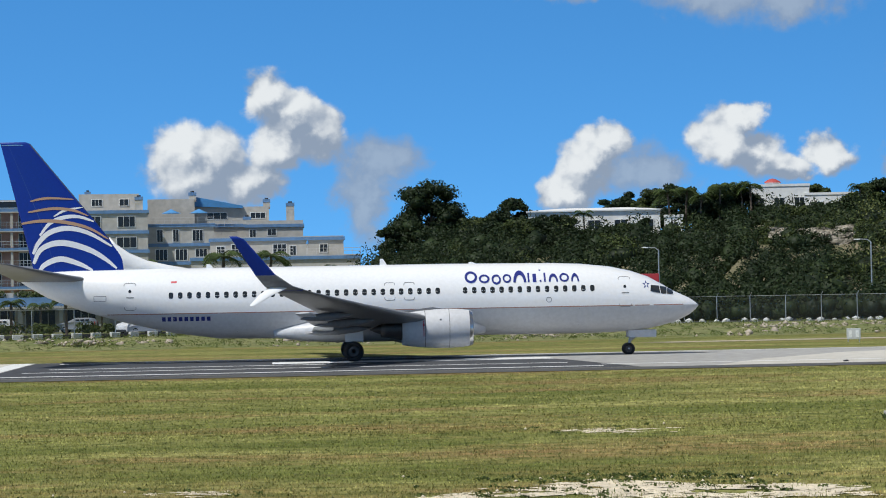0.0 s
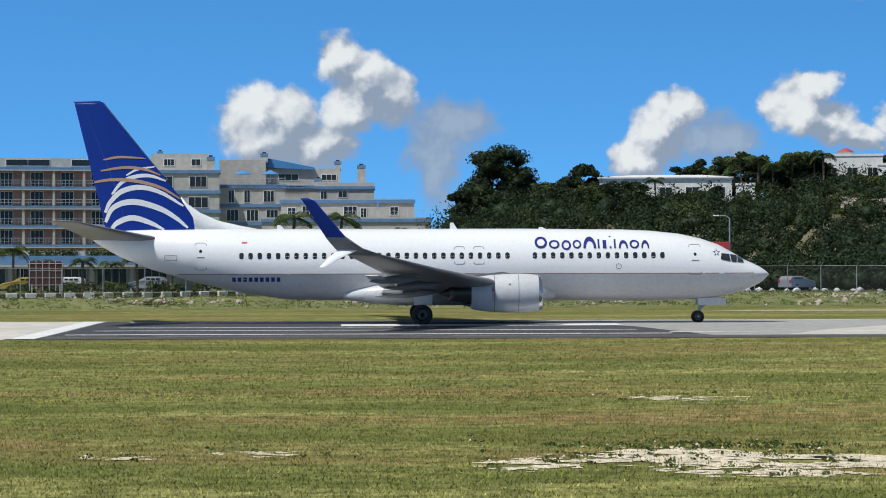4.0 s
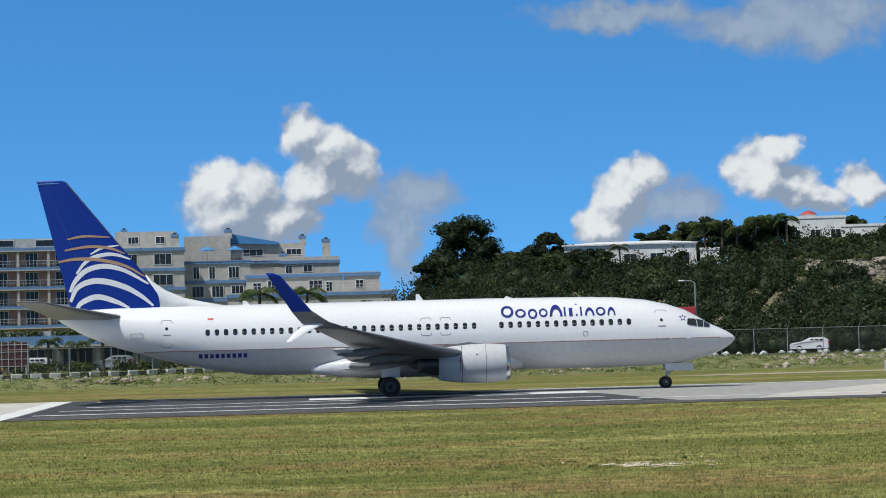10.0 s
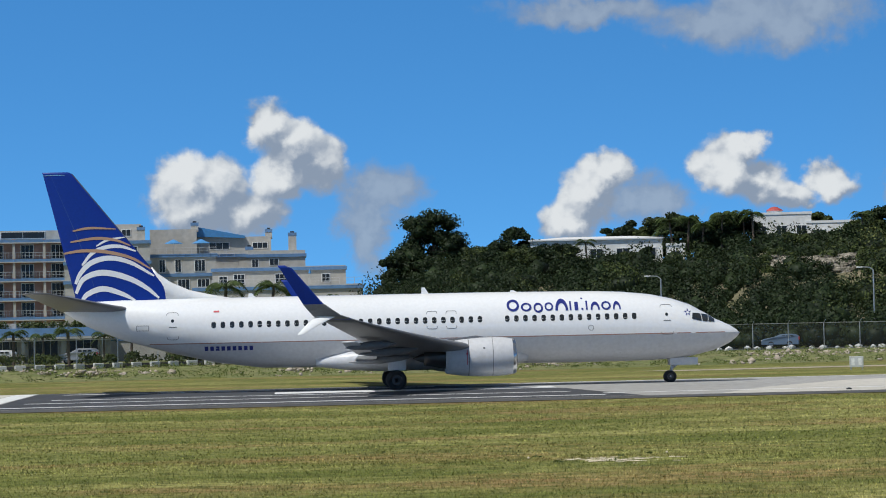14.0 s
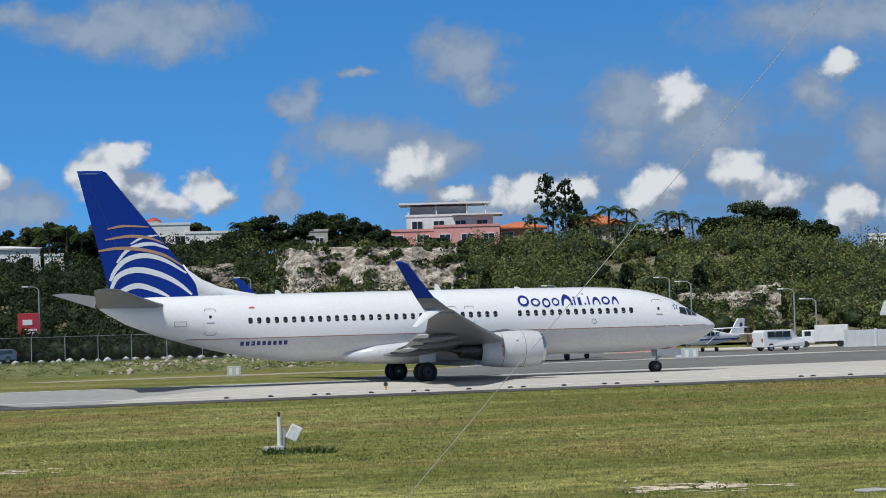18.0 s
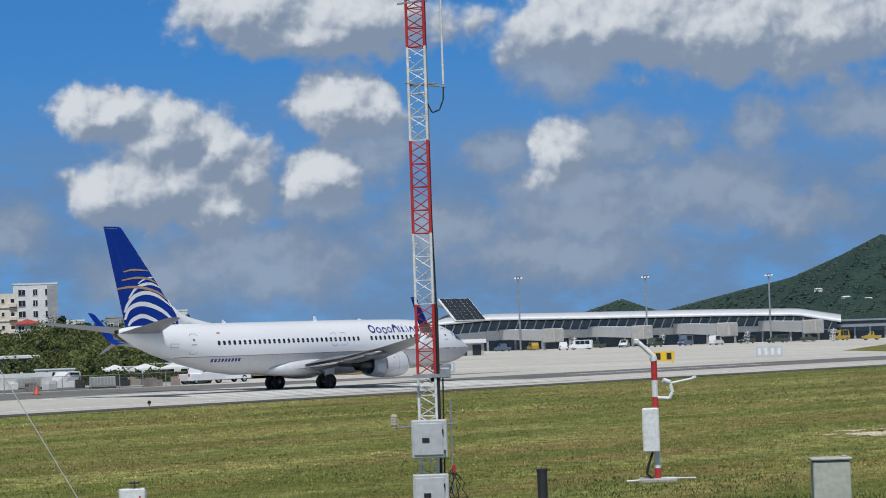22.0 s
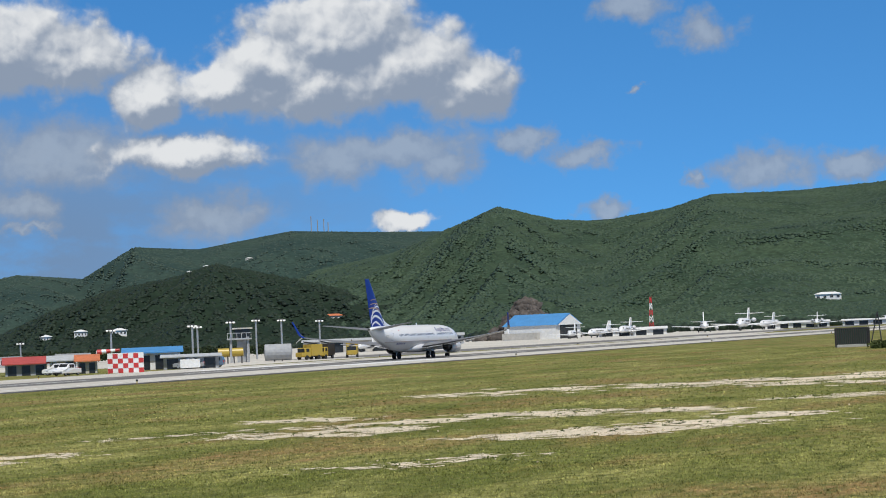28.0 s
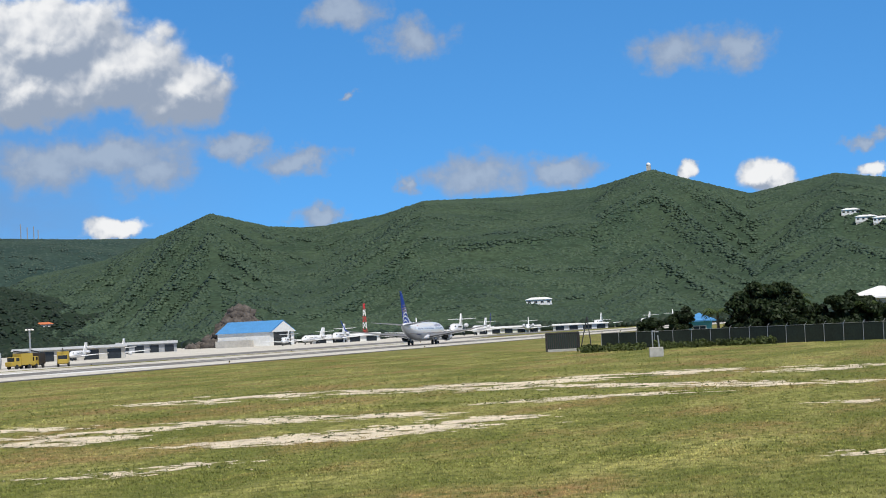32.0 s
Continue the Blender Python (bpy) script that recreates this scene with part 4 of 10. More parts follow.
def build_airliner():
    plane = empty("airliner", pose(nose_x(0), LINE_Y, 0), "white twin-engine airliner with blue tail rolling on the runway", "airplane")
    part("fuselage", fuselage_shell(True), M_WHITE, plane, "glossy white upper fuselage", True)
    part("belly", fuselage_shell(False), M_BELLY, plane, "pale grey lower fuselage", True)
    part("fin", fin_body(), M_BLUE, plane, "deep blue vertical fin", True)
    # white fillet before the fin
    bm = bmesh.new()
    rows = []
    for s, z, w in ((28.6, 5.30, 0.03), (29.8, 5.52, 0.08), (31.0, 5.80, 0.12), (32.0, 6.25, 0.15), (32.75, 6.78, 0.10), (33.05, 7.15, 0.02)):
        rows.append([bm.verts.new(v) for v in ((-s, 0, z), (-s - 0.05, -w, z - 0.12), (-s - 0.25, -w - 0.12, 5.15), (-s - 0.25, w + 0.12, 5.15), (-s - 0.05, w, z - 0.12))])
    for p, q in zip(rows, rows[1:]):
        for k in range(5):
            j = (k + 1) % 5
            bm.faces.new((p[k], q[k], q[j], p[j]))
    bm.faces.new(rows[0])
    bm.faces.new(rows[-1])
    bmesh.ops.recalc_face_normals(bm, faces=bm.faces)
    part("dorsal_fillet", bm, M_WHITE, plane, "white dorsal fillet", True)
    for side in (-1, 1):
        for pts, w in ((((36.97, 5.27), (36.61, 5.68), (35.76, 5.96), (34.76, 5.68), (33.98, 5.29)), 0.31),
                       (((37.27, 5.72), (36.9, 6.46), (36.18, 6.81), (35.33, 6.81), (34.2, 6.46), (33.34, 5.96), (32.66, 5.39)), 0.33),
                       (((37.29, 6.26), (36.97, 6.88), (36.33, 7.45), (35.33, 7.66), (34.2, 7.38), (32.92, 6.62)), 0.29),
                       (((36.9, 7.28), (36.33, 7.95), (35.6, 8.26), (34.76, 8.30), (33.9, 8.02)), 0.22),
                       (((36.1, 8.33), (35.47, 8.66), (34.5, 8.82)), 0.13)):
            part("white_arc", fin_stripe(pts, w, side), M_WHITE, plane)
        for pts, w in ((((37.39, 9.20), (36.47, 9.35), (35.0, 9.28)), 0.13), (((37.53, 8.59), (36.18, 8.77), (35.05, 8.66), (34.2, 8.34)), 0.16),
                       (((37.96, 7.95), (36.9, 8.09), (35.62, 8.02), (34.2, 7.66), (33.1, 7.02)), 0.19)):
            part("gold_arc", fin_stripe(pts, w, side, 0.02), M_GOLD, plane)
        part("leading_edge", fin_stripe(((34.1, 8.36), (35.6, 10.22), (37.40, 12.40)), 0.09, side, 0.014), M_METAL, plane, "bare metal leading edge")
        part("tip_cap", fin_stripe(((37.75, 12.33), (38.3, 12.34), (39.0, 12.33)), 0.05, side, 0.012), M_METAL, plane)
        part("rudder_seam", fin_stripe(((36.1, 5.5), (36.9, 8.2), (38.55, 12.3)), 0.03, side, 0.008), mat("rudder_line", (0.02, 0.06, 0.24), 0.5, var=0.02), plane)
        part("cheat_line", side_strip([(s, SPLIT + 0.02) for s in np.linspace(1.0, 33.2, 60)], 0.045, side), M_LINE, plane)
        title_marks(plane, side)
        # registration marks as bars
        for k in range(9):
            part("registration_bar", side_patch(30.15 - 0.31 * k - 0.2, 30.15 - 0.31 * k, 2.38, 2.62, side), M_NAVY, plane)
        # cabin windows
        for k in range(47):
            s = 6.25 + 0.508 * k
            if k in (15, 16):
                continue
            part("cabin_window", side_patch(s - 0.125, s + 0.125, 3.63, 3.98, side, 0.004, 0.10), M_GLASSDARK, plane)
        for s in (17.55, 16.47):
            part("overwing_exit", outline(s - 0.30, s + 0.30, 3.32, 4.32, side, 0.12), M_SEAM, plane)
        for s0, s1, z0, z1 in ((4.05, 4.75, 2.72, 4.42), (31.55, 32.22, 3.02, 4.55)):
            d = part("cabin_door", outline(s0, s1, z0, z1, side, 0.14), M_SEAM, plane)
            part("door_handle", side_patch((s0 + s1) / 2 - 0.22, (s0 + s1) / 2 + 0.2, (z0 + z1) / 2 - 0.08, (z0 + z1) / 2 - 0.03, side, 0.01), M_SEAM, d)
            part("door_window", side_patch((s0 + s1) / 2 - 0.08, (s0 + s1) / 2 + 0.08, (z0 + z1) / 2 + 0.2, (z0 + z1) / 2 + 0.38, side, 0.006, 0.07), M_GLASSDARK, d)
        # flight deck glazing
        for pts in (((2.95, 3.56), (2.37, 3.44), (2.40, 3.86), (2.88, 3.90)), ((2.32, 3.43), (2.02, 3.40), (1.93, 3.78), (2.35, 3.85)), ((1.97, 3.40), (1.58, 3.38), (1.56, 3.55), (1.89, 3.76))):
            bm = bmesh.new()
            (sa, za), (sb, zb), (sc, zc), (sd, zd) = pts
            grid = []
            for i in range(5):
                row = []
                for j in range(5):
                    u, w = i / 4, j / 4
                    s = (sa * (1 - u) + sb * u) * (1 - w) + (sd * (1 - u) + sc * u) * w
                    z = (za * (1 - u) + zb * u) * (1 - w) + (zd * (1 - u) + zc * u) * w
                    row.append(bm.verts.new((-s + 0.01, side * (skin_y(s, z) + 0.022), z + 0.016)))
                grid.append(row)
            for i in range(4):
                for j in range(4):
                    bm.faces.new((grid[i][j], grid[i + 1][j], grid[i + 1][j + 1], grid[i][j + 1]))
            bmesh.ops.recalc_face_normals(bm, faces=bm.faces)
            part("flight_deck_window", bm, M_GLASSDARK, plane)
        # small marks of the skin
        part("flag", side_patch(29.3, 29.62, 4.50, 4.60, side), mat("flag_red", (0.5, 0.06, 0.08), 0.5, var=0.03), plane)
        part("emblem", star_marks(3.15, 3.95, side), M_NAVY, plane)
        part("access_panel", outline(33.2, 33.9, 3.55, 3.85, side, 0.03), M_SEAM, plane)
        part("service_door", outline(8.55, 8.85, 3.05, 3.35, side, 0.12), M_SEAM, plane)
        for s in (7.0, 20.5, 26.0):
            part("belly_seam", side_patch(s, s + 0.025, 1.75, 2.7, side, 0.004), M_SEAM, plane)
        # wing
        wing = part("wing", foil_loft([(0.0, 12.4, 9.0, 1.75, 0.12, 0), (1.8, 13.2, 7.9, 1.90, 0.13, 0), (4.2, 14.9, 6.3, 2.16, 0.12, 0), (6.0, 16.0, 5.0, 2.38, 0.115, 0),
                                       (11.0, 18.9, 3.25, 3.02, 0.11, 0), (16.2, 21.95, 1.70, 3.80, 0.10, 3), (16.9, 22.40, 1.55, 3.95, 0.10, 14)], side), M_WINGGREY, plane, "grey swept wing", True)
        lid = part("winglet", foil_loft([(16.9, 22.40, 1.55, 3.95, 0.10, 14), (17.25, 22.90, 1.36, 4.12, 0.09, 40), (17.45, 23.36, 1.16, 4.42, 0.085, 70), (17.55, 23.80, 0.98, 4.75, 0.08, 78),
                                         (17.95, 25.25, 0.60, 6.45, 0.08, 80), (17.98, 25.6, 0.38, 6.60, 0.06, 80)], side), M_BLUE, plane, "blue blended winglet", True)
        part("winglet_foot", foil_loft([(17.0, 22.48, 1.56, 3.985, 0.11, 18), (17.27, 22.88, 1.40, 4.12, 0.10, 40), (17.46, 23.33, 1.20, 4.42, 0.098, 70), (17.54, 23.69, 1.06, 4.68, 0.093, 77)], side), M_WINGGREY, lid)
        part("lower_strake", foil_loft([(17.2, 23.05, 1.05, 4.12, 0.07, -30), (17.5, 23.9, 0.68, 3.72, 0.07, -60), (17.8, 24.8, 0.25, 3.22, 0.06, -65)], side), M_WHITE, lid, "white lower strake")
        for y, s, ln, z in ((3.3, 19.2, 3.6, 1.72), (6.9, 19.1, 3.2, 2.18), (9.8, 20.3, 2.7, 2.55)):
            bm = spun([(-ln * 0.5, 0.02), (-ln * 0.3, 0.17), (0.0, 0.24), (ln * 0.3, 0.18), (ln * 0.5, 0.02)], 10)
            bmesh.ops.rotate(bm, verts=bm.verts, matrix=Matrix.Rotation(radians(-4), 3, "Y"))
            bmesh.ops.translate(bm, verts=bm.verts, vec=(-s - ln * 0.35, side * y, z))
            part("flap_track_fairing", bm, M_WINGGREY, plane, smooth=True)
        for y0, s0, z0, y1, s1, z1, c in ((2.1, 20.7, 1.62, 5.4, 20.75, 1.98, 1.25), (6.0, 20.85, 2.06, 11.2, 22.0, 2.76, 1.0)):
            part("flap", foil_loft([(y0, s0, c, z0, 0.11, 0), (y1, s1, c * 0.85, z1, 0.11, 0)], side), M_BELLY, plane, smooth=True)
        engine(plane, side)
        # tailplane
        part("tailplane", foil_loft([(0.3, 33.9, 4.2, 4.72, 0.10, 0), (1.2, 34.7, 3.6, 4.85, 0.10, 0), (6.9, 38.0, 1.45, 5.62, 0.09, 0), (7.15, 38.25, 1.2, 5.66, 0.06, 0)], side), M_WINGGREY, plane, "grey tailplane", True)
        # main leg
        leg = bmesh.new()
        rod(leg, (-19.4, side * 3.0, 2.1), (-19.65, side * 2.86, 0.56), 0.13, n=12)
        rod(leg, (-19.65, side * 2.3, 0.56), (-19.65, side * 3.4, 0.56), 0.09, n=10)
        rod(leg, (-19.2, side * 1.6, 1.6), (-19.6, side * 2.8, 1.0), 0.06)
        part("main_leg", leg, M_STEEL, plane)
        part("gear_door", boxes((-19.6, side * 3.25, 1.55, 1.0, 0.05, 0.9, 0.02)), M_BELLY, plane)
    # belly fairing
    bm = bmesh.new()
    rings = []
    for s, w, lo, hi in ((12.2, 1.2, 1.40, 2.0), (13.4, 1.85, 1.12, 2.4), (15.5, 2.05, 1.02, 2.5), (20.5, 2.1, 1.02, 2.45), (22.2, 1.95, 1.12, 2.3), (24.0, 1.3, 1.36, 1.9)):
        mid, half = (lo + hi) / 2, (hi - lo) / 2
        rings.append([bm.verts.new((-s, w * math.copysign(abs(math.cos(a)) ** 0.7, math.cos(a)), mid + half * math.copysign(abs(math.sin(a)) ** 0.7, math.sin(a)))) for a in (2 * math.pi * k / 24 for k in range(24))])
    for p, q in zip(rings, rings[1:]):
        for k in range(24):
            bm.faces.new((p[k], q[k], q[(k + 1) % 24], p[(k + 1) % 24]))
    bm.faces.new(rings[0])
    bm.faces.new(rings[-1])
    bmesh.ops.recalc_face_normals(bm, faces=bm.faces)
    part("wing_fairing", bm, M_BELLY, plane, smooth=True)
    # nose leg with its doors
    leg = bmesh.new()
    rod(leg, (-3.75, 0, 1.6), (-4.05, 0, 0.36), 0.09, n=12)
    rod(leg, (-4.05, -0.3, 0.36), (-4.05, 0.3, 0.36), 0.05)
    rod(leg, (-3.2, 0, 1.35), (-3.95, 0, 0.75), 0.04)
    box(leg, -3.8, 0, 1.0, 0.16, 0.22, 0.14, 0.02)
    part("nose_leg", leg, M_STEEL, plane)
    for q in (-1, 1):
        part("nose_gear_door", boxes((-3.3, q * 0.42, 1.2, 1.6, 0.04, 0.42, 0.015)), M_BELLY, plane)
    for x, h in ((-17.6, 0.36), (-27.3, 0.24), (-12.6, 0.10)):
        bm = bmesh.new()
        v = [bm.verts.new(p) for p in ((x, 0.02, 5.30), (x - 0.42, 0.02, 5.30), (x - 0.40, 0.01, 5.30 + h), (x - 0.22, 0.01, 5.30 + h), (x, -0.02, 5.30), (x - 0.42, -0.02, 5.30), (x - 0.40, -0.01, 5.30 + h), (x - 0.22, -0.01, 5.30 + h))]
        for f in ((0, 1, 2, 3), (4, 7, 6, 5), (0, 3, 7, 4), (1, 5, 6, 2), (3, 2, 6, 7)):
            bm.faces.new([v[i] for i in f])
        part("antenna", bm, M_WHITE, plane)
    part("tail_exhaust", spun([(-37.9, 0.16), (-38.15, 0.15), (-38.15, 0.11), (-37.9, 0.1)], 14), M_DARKMETAL, plane).location.z = 4.83
    wheels = [wheel(plane, -19.65, side * 2.86 + q * 0.43, 0.56, 0.56, 0.40) for side in (-1, 1) for q in (-1, 1)]
    wheels += [wheel(plane, -4.05, q * 0.2, 0.345, 0.345, 0.20) for q in (-1, 1)]
    return plane, wheels


def outline(s0, s1, z0, z1, side, corner, width=0.028):
    """A rounded outline painted on the skin."""
    bm = bmesh.new()
    pts = []
    for qx, qz, a in ((s1 - corner, z1 - corner, 0), (s0 + corner, z1 - corner, 90), (s0 + corner, z0 + corner, 180), (s1 - corner, z0 + corner, 270)):
        for k in range(4):
            b = radians(a + 30 * k)
            pts.append((qx, qz, math.cos(b), math.sin(b)))
    rows = [[bm.verts.new((-(s + r * c), side * (skin_y(s + r * c, z + r * d) + 0.006), z + r * d)) for r in (corner, corner - width)] for s, z, c, d in pts]
    for k in range(len(rows)):
        p, q = rows[k], rows[(k + 1) % len(rows)]
        bm.faces.new((p[0], q[0], q[1], p[1]))
    bmesh.ops.recalc_face_normals(bm, faces=bm.faces)
    return bm


def star_marks(s, z, side):
    """Five small darts in a ring."""
    bm = bmesh.new()
    for k in range(5):
        a = radians(90 + 72 * k)
        pts = []
        for r, b in ((0.24, 0), (0.10, 28), (0.07, 0), (0.10, -28)):
            qs, qz = s - r * math.cos(a + radians(b)), z + r * math.sin(a + radians(b))
            pts.append(bm.verts.new((-qs, side * (skin_y(qs, qz) + 0.012), qz)))
        bm.faces.new(pts)
    bmesh.ops.recalc_face_normals(bm, faces=bm.faces)
    return bm


airliner, airliner_wheels = build_airliner()
# ---- things in the near field ----
M_RUST = mat("faded_galvanised", (0.36, 0.345, 0.325), 0.6, 0.3, var=0.3, scale=0.4, fine=14, tint=(0.33, 0.20, 0.14))
M_RED = mat("signal_red", (0.50, 0.035, 0.035), 0.5, var=0.15, scale=0.6, fine=12)
M_WHITEP = mat("weathered_white_paint", (0.74, 0.74, 0.72), 0.5, var=0.12, scale=0.5, fine=10)
M_BLACK = mat("black_cable", (0.015, 0.015, 0.016), 0.6, var=0.1)
M_CABINET = mat("grey_cabinet", (0.50, 0.51, 0.51), 0.5, var=0.10, scale=0.5, fine=9)
M_BOXGREEN = mat("pale_green_grp", (0.44, 0.45, 0.38), 0.6, var=0.12, scale=0.5, fine=9)
M_YELLOW = mat("sign_yellow", (0.70, 0.45, 0.02), 0.5, var=0.08)
M_WIRE = mat("guy_wire", (0.55, 0.55, 0.53), 0.5, 0.4, var=0.1)


def lattice_mast(name, base, turn, side, bands, section, label, foot):
    """A three-legged lattice mast: bands are (z0, z1, material); each leg and each section's bracing is a part."""
    mast = empty(name, pose(base.x, base.y, 0, 0, 0, turn), label, "radio mast")
    r = side / math.sqrt(3)
    corners = [Vector((r * math.cos(radians(90 + 120 * k)), r * math.sin(radians(90 + 120 * k)), 0)) for k in range(3)]
    for z0, z1, m in bands:
        for c in corners:
            part("leg", rods(0.028, 8, (c + Vector((0, 0, z0)), c + Vector((0, 0, z1)))), m, mast)
        z = z0
        n = max(1, round((z1 - z0) / section))
        step = (z1 - z0) / n
        for k in range(n):
            for i in range(3):
                a, b = corners[i], corners[(i + 1) % 3]
                q = Vector((0, 0, z + k * step))
                t = Vector((0, 0, step))
                part("brace", rods(0.011, 5, (a + q, b + q + t / 2), (b + q + t / 2, a + q + t), (a + q, b + q)), m, mast)
    part("footing", boxes((0, 0, 0.04, foot, foot * 0.8, 0.16, 0.03)), M_CONCRETE, mast)
    return mast


def mast_a():
    base = Vector((24.83, 41.56, 0))
    mast = lattice_mast("radio_mast", base, 12, 0.52, ((0.1, 13.0, M_RUST),), 0.72, "tall faded lattice radio mast held by guy wires", 0.75)
    r = 0.52 / math.sqrt(3)
    # cable bundle with its clips up one leg
    c = Vector((r * math.cos(radians(-30)), r * math.sin(radians(-30)), 0))
    part("cable", rods(0.035, 8, (c + Vector((0.03, -0.04, 0.2)), c + Vector((0.03, -0.04, 13)))), M_STEEL, mast)
    for k in range(26):
        part("cable_clip", boxes((c.x + 0.02, c.y - 0.05, 0.6 + 0.48 * k, 0.16, 0.12, 0.035)), M_BLACK, mast)
    for k in range(8):
        q = Vector((r * math.cos(radians(210)), r * math.sin(radians(210)), 0))
        part("leg_clip", boxes((q.x, q.y - 0.02, 1.4 + 1.45 * k, 0.13, 0.1, 0.03)), M_BLACK, mast)
    for name, anchor, rad, m in (("guy_wire", (27.7, 37.5), 0.012, M_BLACK), ("guy_wire", (28.6, 34.6), 0.011, M_WIRE), ("guy_wire", (14.2, 45.9), 0.007, M_WIRE)):
        a = Vector((anchor[0], anchor[1], 0.02))
        bm = rods(rad, 6, (a, base + Vector((0, 0, 12.9))))
        tagged(part(name, bm, m), "long thin steel guy wire down to the grass", "guy wire", "guy wires")
    # white cable duct with a bent head, and things lying on the footing
    duct = empty("cable_duct", pose(25.14, 41.2, 0), "white plastic cable duct with a hooded head", "cable duct")
    part("pipe", rods(0.075, 14, ((0, 0, 0), (0, 0, 0.62))), M_WHITEP, duct)
    bm = rods(0.10, 14, ((0, 0, 0.56), (0, 0, 0.9)))
    box(bm, 0.0, -0.02, 0.92, 0.2, 0.22, 0.12, 0.05)
    part("hood", bm, M_WHITEP, duct)
    part("collar", rods(0.09, 14, ((0, 0, 0.14), (0, 0, 0.2))), M_BLACK, duct)
    bm = bmesh.new()
    pts = [Vector((-0.09, -0.1, 0.86)), Vector((-0.4, -0.15, 0.72)), Vector((-0.75, -0.12, 0.5)), Vector((-0.82, -0.1, 0.2))]
    for a, b in zip(pts, pts[1:]):
        rod(bm, a, b, 0.018, n=6)
    part("lead", bm, M_BLACK, duct)
    slabp = empty("cover_slab", pose(22.6, 42.2, 0), "flat broken concrete cover slab in grass", "slab")
    part("slab", boxes((0, 0, 0.03, 0.6, 0.45, 0.06, 0.02, 12)), M_CONCRETE, slabp)
    tagged(part("junction_box", boxes((25.75, 41.0, 0.19, 0.36, 0.2, 0.14, 0.015, 6)), M_WHITEP), "white junction box lying beside the mast", "junction box")


def mast_b():
    base = bear(47.3, 47.0)
    bands = ((0.1, 2.9, M_WHITEP), (2.9, 4.27, M_RED), (4.27, 5.65, M_WHITEP), (5.65, 7.46, M_RED), (7.46, 9.29, M_WHITEP), (9.29, 11.2, M_RED), (11.2, 12.6, M_WHITEP))
    mast = lattice_mast("weather_mast", base, 40, 0.40, bands, 0.42, "red and white lattice mast with cabinets and solar panel", 1.0)
    rz = -47.3
    to = Matrix.Rotation(radians(-40 + rz), 4, "Z")     # from the viewer's sides to the mast's own

    def put(name, bm, m, parent=mast, label=""):
        bmesh.ops.transform(bm, matrix=to, verts=bm.verts)
        return part(name, bm, m, parent, label)
    for z0, z1 in ((1.31, 2.04), (0.24, 1.0)):
        cab = put("cabinet", boxes((-0.05, -0.42, (z0 + z1) / 2, 0.69, 0.3, z1 - z0, 0.02)), M_CABINET, mast, "grey steel equipment cabinet")
        put("cabinet_door", boxes((-0.07, -0.585, (z0 + z1) / 2, 0.56, 0.025, z1 - z0 - 0.12, 0.01)), M_CABINET, cab)
        put("cabinet_badge", boxes((-0.12, -0.602, (z0 + z1) / 2 - 0.02, 0.14, 0.01, 0.09)), M_BLACK, cab)
        put("cabinet_lock", boxes((0.21, -0.606, z1 - 0.22, 0.03, 0.03, 0.08)), M_BLACK, cab)
        put("cabinet_lock", boxes((0.24, -0.606, z0 + 0.12, 0.03, 0.03, 0.06)), M_BLACK, cab)
    tilt = pose(0.66, -0.3, 4.13, -46, 0, 45)
    bm = boxes((0, 0, 0, 0.86, 0.04, 0.64, 0.01))
    bmesh.ops.transform(bm, matrix=tilt, verts=bm.verts)
    panel = put("solar_panel", bm, M_WHITEP, mast, "tilted solar panel with white frame")
    cell_mesh = None
    for i in range(6):
        for j in range(8):
            if cell_mesh is None:
                cell = part("solar_cell", boxes((0, 0, 0, 0.122, 0.012, 0.066)), M_GLASSDARK, panel)
                cell_mesh = cell.data
            else:
                cell = new("solar_cell", cell_mesh)
                cell.parent = panel
            cell.matrix_basis = to @ tilt @ Matrix.Translation(((i - 2.5) * 0.135, -0.022, (j - 3.5) * 0.076))
    put("panel_arm", rods(0.02, 6, ((0.0, -0.1, 4.35), (0.5, -0.2, 4.1)), ((0.0, -0.1, 3.9), (0.45, -0.2, 4.05))), M_STEEL)
    bm = bmesh.new()
    rod(bm, (0.15, -0.2, 0.6), (0.17, -0.16, 4.2), 0.03, n=6)
    rod(bm, (0.17, -0.16, 4.2), (0.10, -0.1, 7.6), 0.018, n=6)
    rod(bm, (0.22, -0.2, 0.5), (0.25, -0.22, 3.0), 0.016, n=6)
    put("cable", bm, M_BLACK)
    put("whip_antenna", rods(0.022, 8, ((0.45, 0, 8.55), (0.45, 0, 11.8))), M_WHITEP, mast, "long white whip antenna")
    put("antenna_arm", rods(0.02, 6, ((-0.3, 0, 8.6), (0.5, 0, 8.5)), ((-0.2, 0.05, 8.55), (0.3, -0.2, 8.55))), M_STEEL)
    bm = bmesh.new()
    pts = [Vector((0.45, 0, 8.5)), Vector((0.44, 0, 8.25)), Vector((0.36, 0, 8.05)), Vector((0.22, 0, 8.0)), Vector((0.12, 0, 8.2))]
    for a, b in zip(pts, pts[1:]):
        rod(bm, a, b, 0.014, n=6)
    put("cable_loop", bm, M_BLACK)
    put("antenna_arm", rods(0.02, 6, ((-0.4, 0, 10.15), (0.2, 0, 10.2))), M_STEEL)
    put("terminal_box", boxes((0.3, -0.25, 2.93, 0.2, 0.18, 0.2, 0.02)), M_STEEL)
    put("cross_plate", boxes((-0.05, -0.2, 2.88, 0.55, 0.1, 0.07)), M_STEEL)
    arm = put("sensor_arm", rods(0.018, 6, ((-0.7, -0.2, 1.9), (0.5, -0.2, 1.95)), ((0.38, -0.2, 0.6), (0.38, -0.2, 2.4))), M_STEEL)
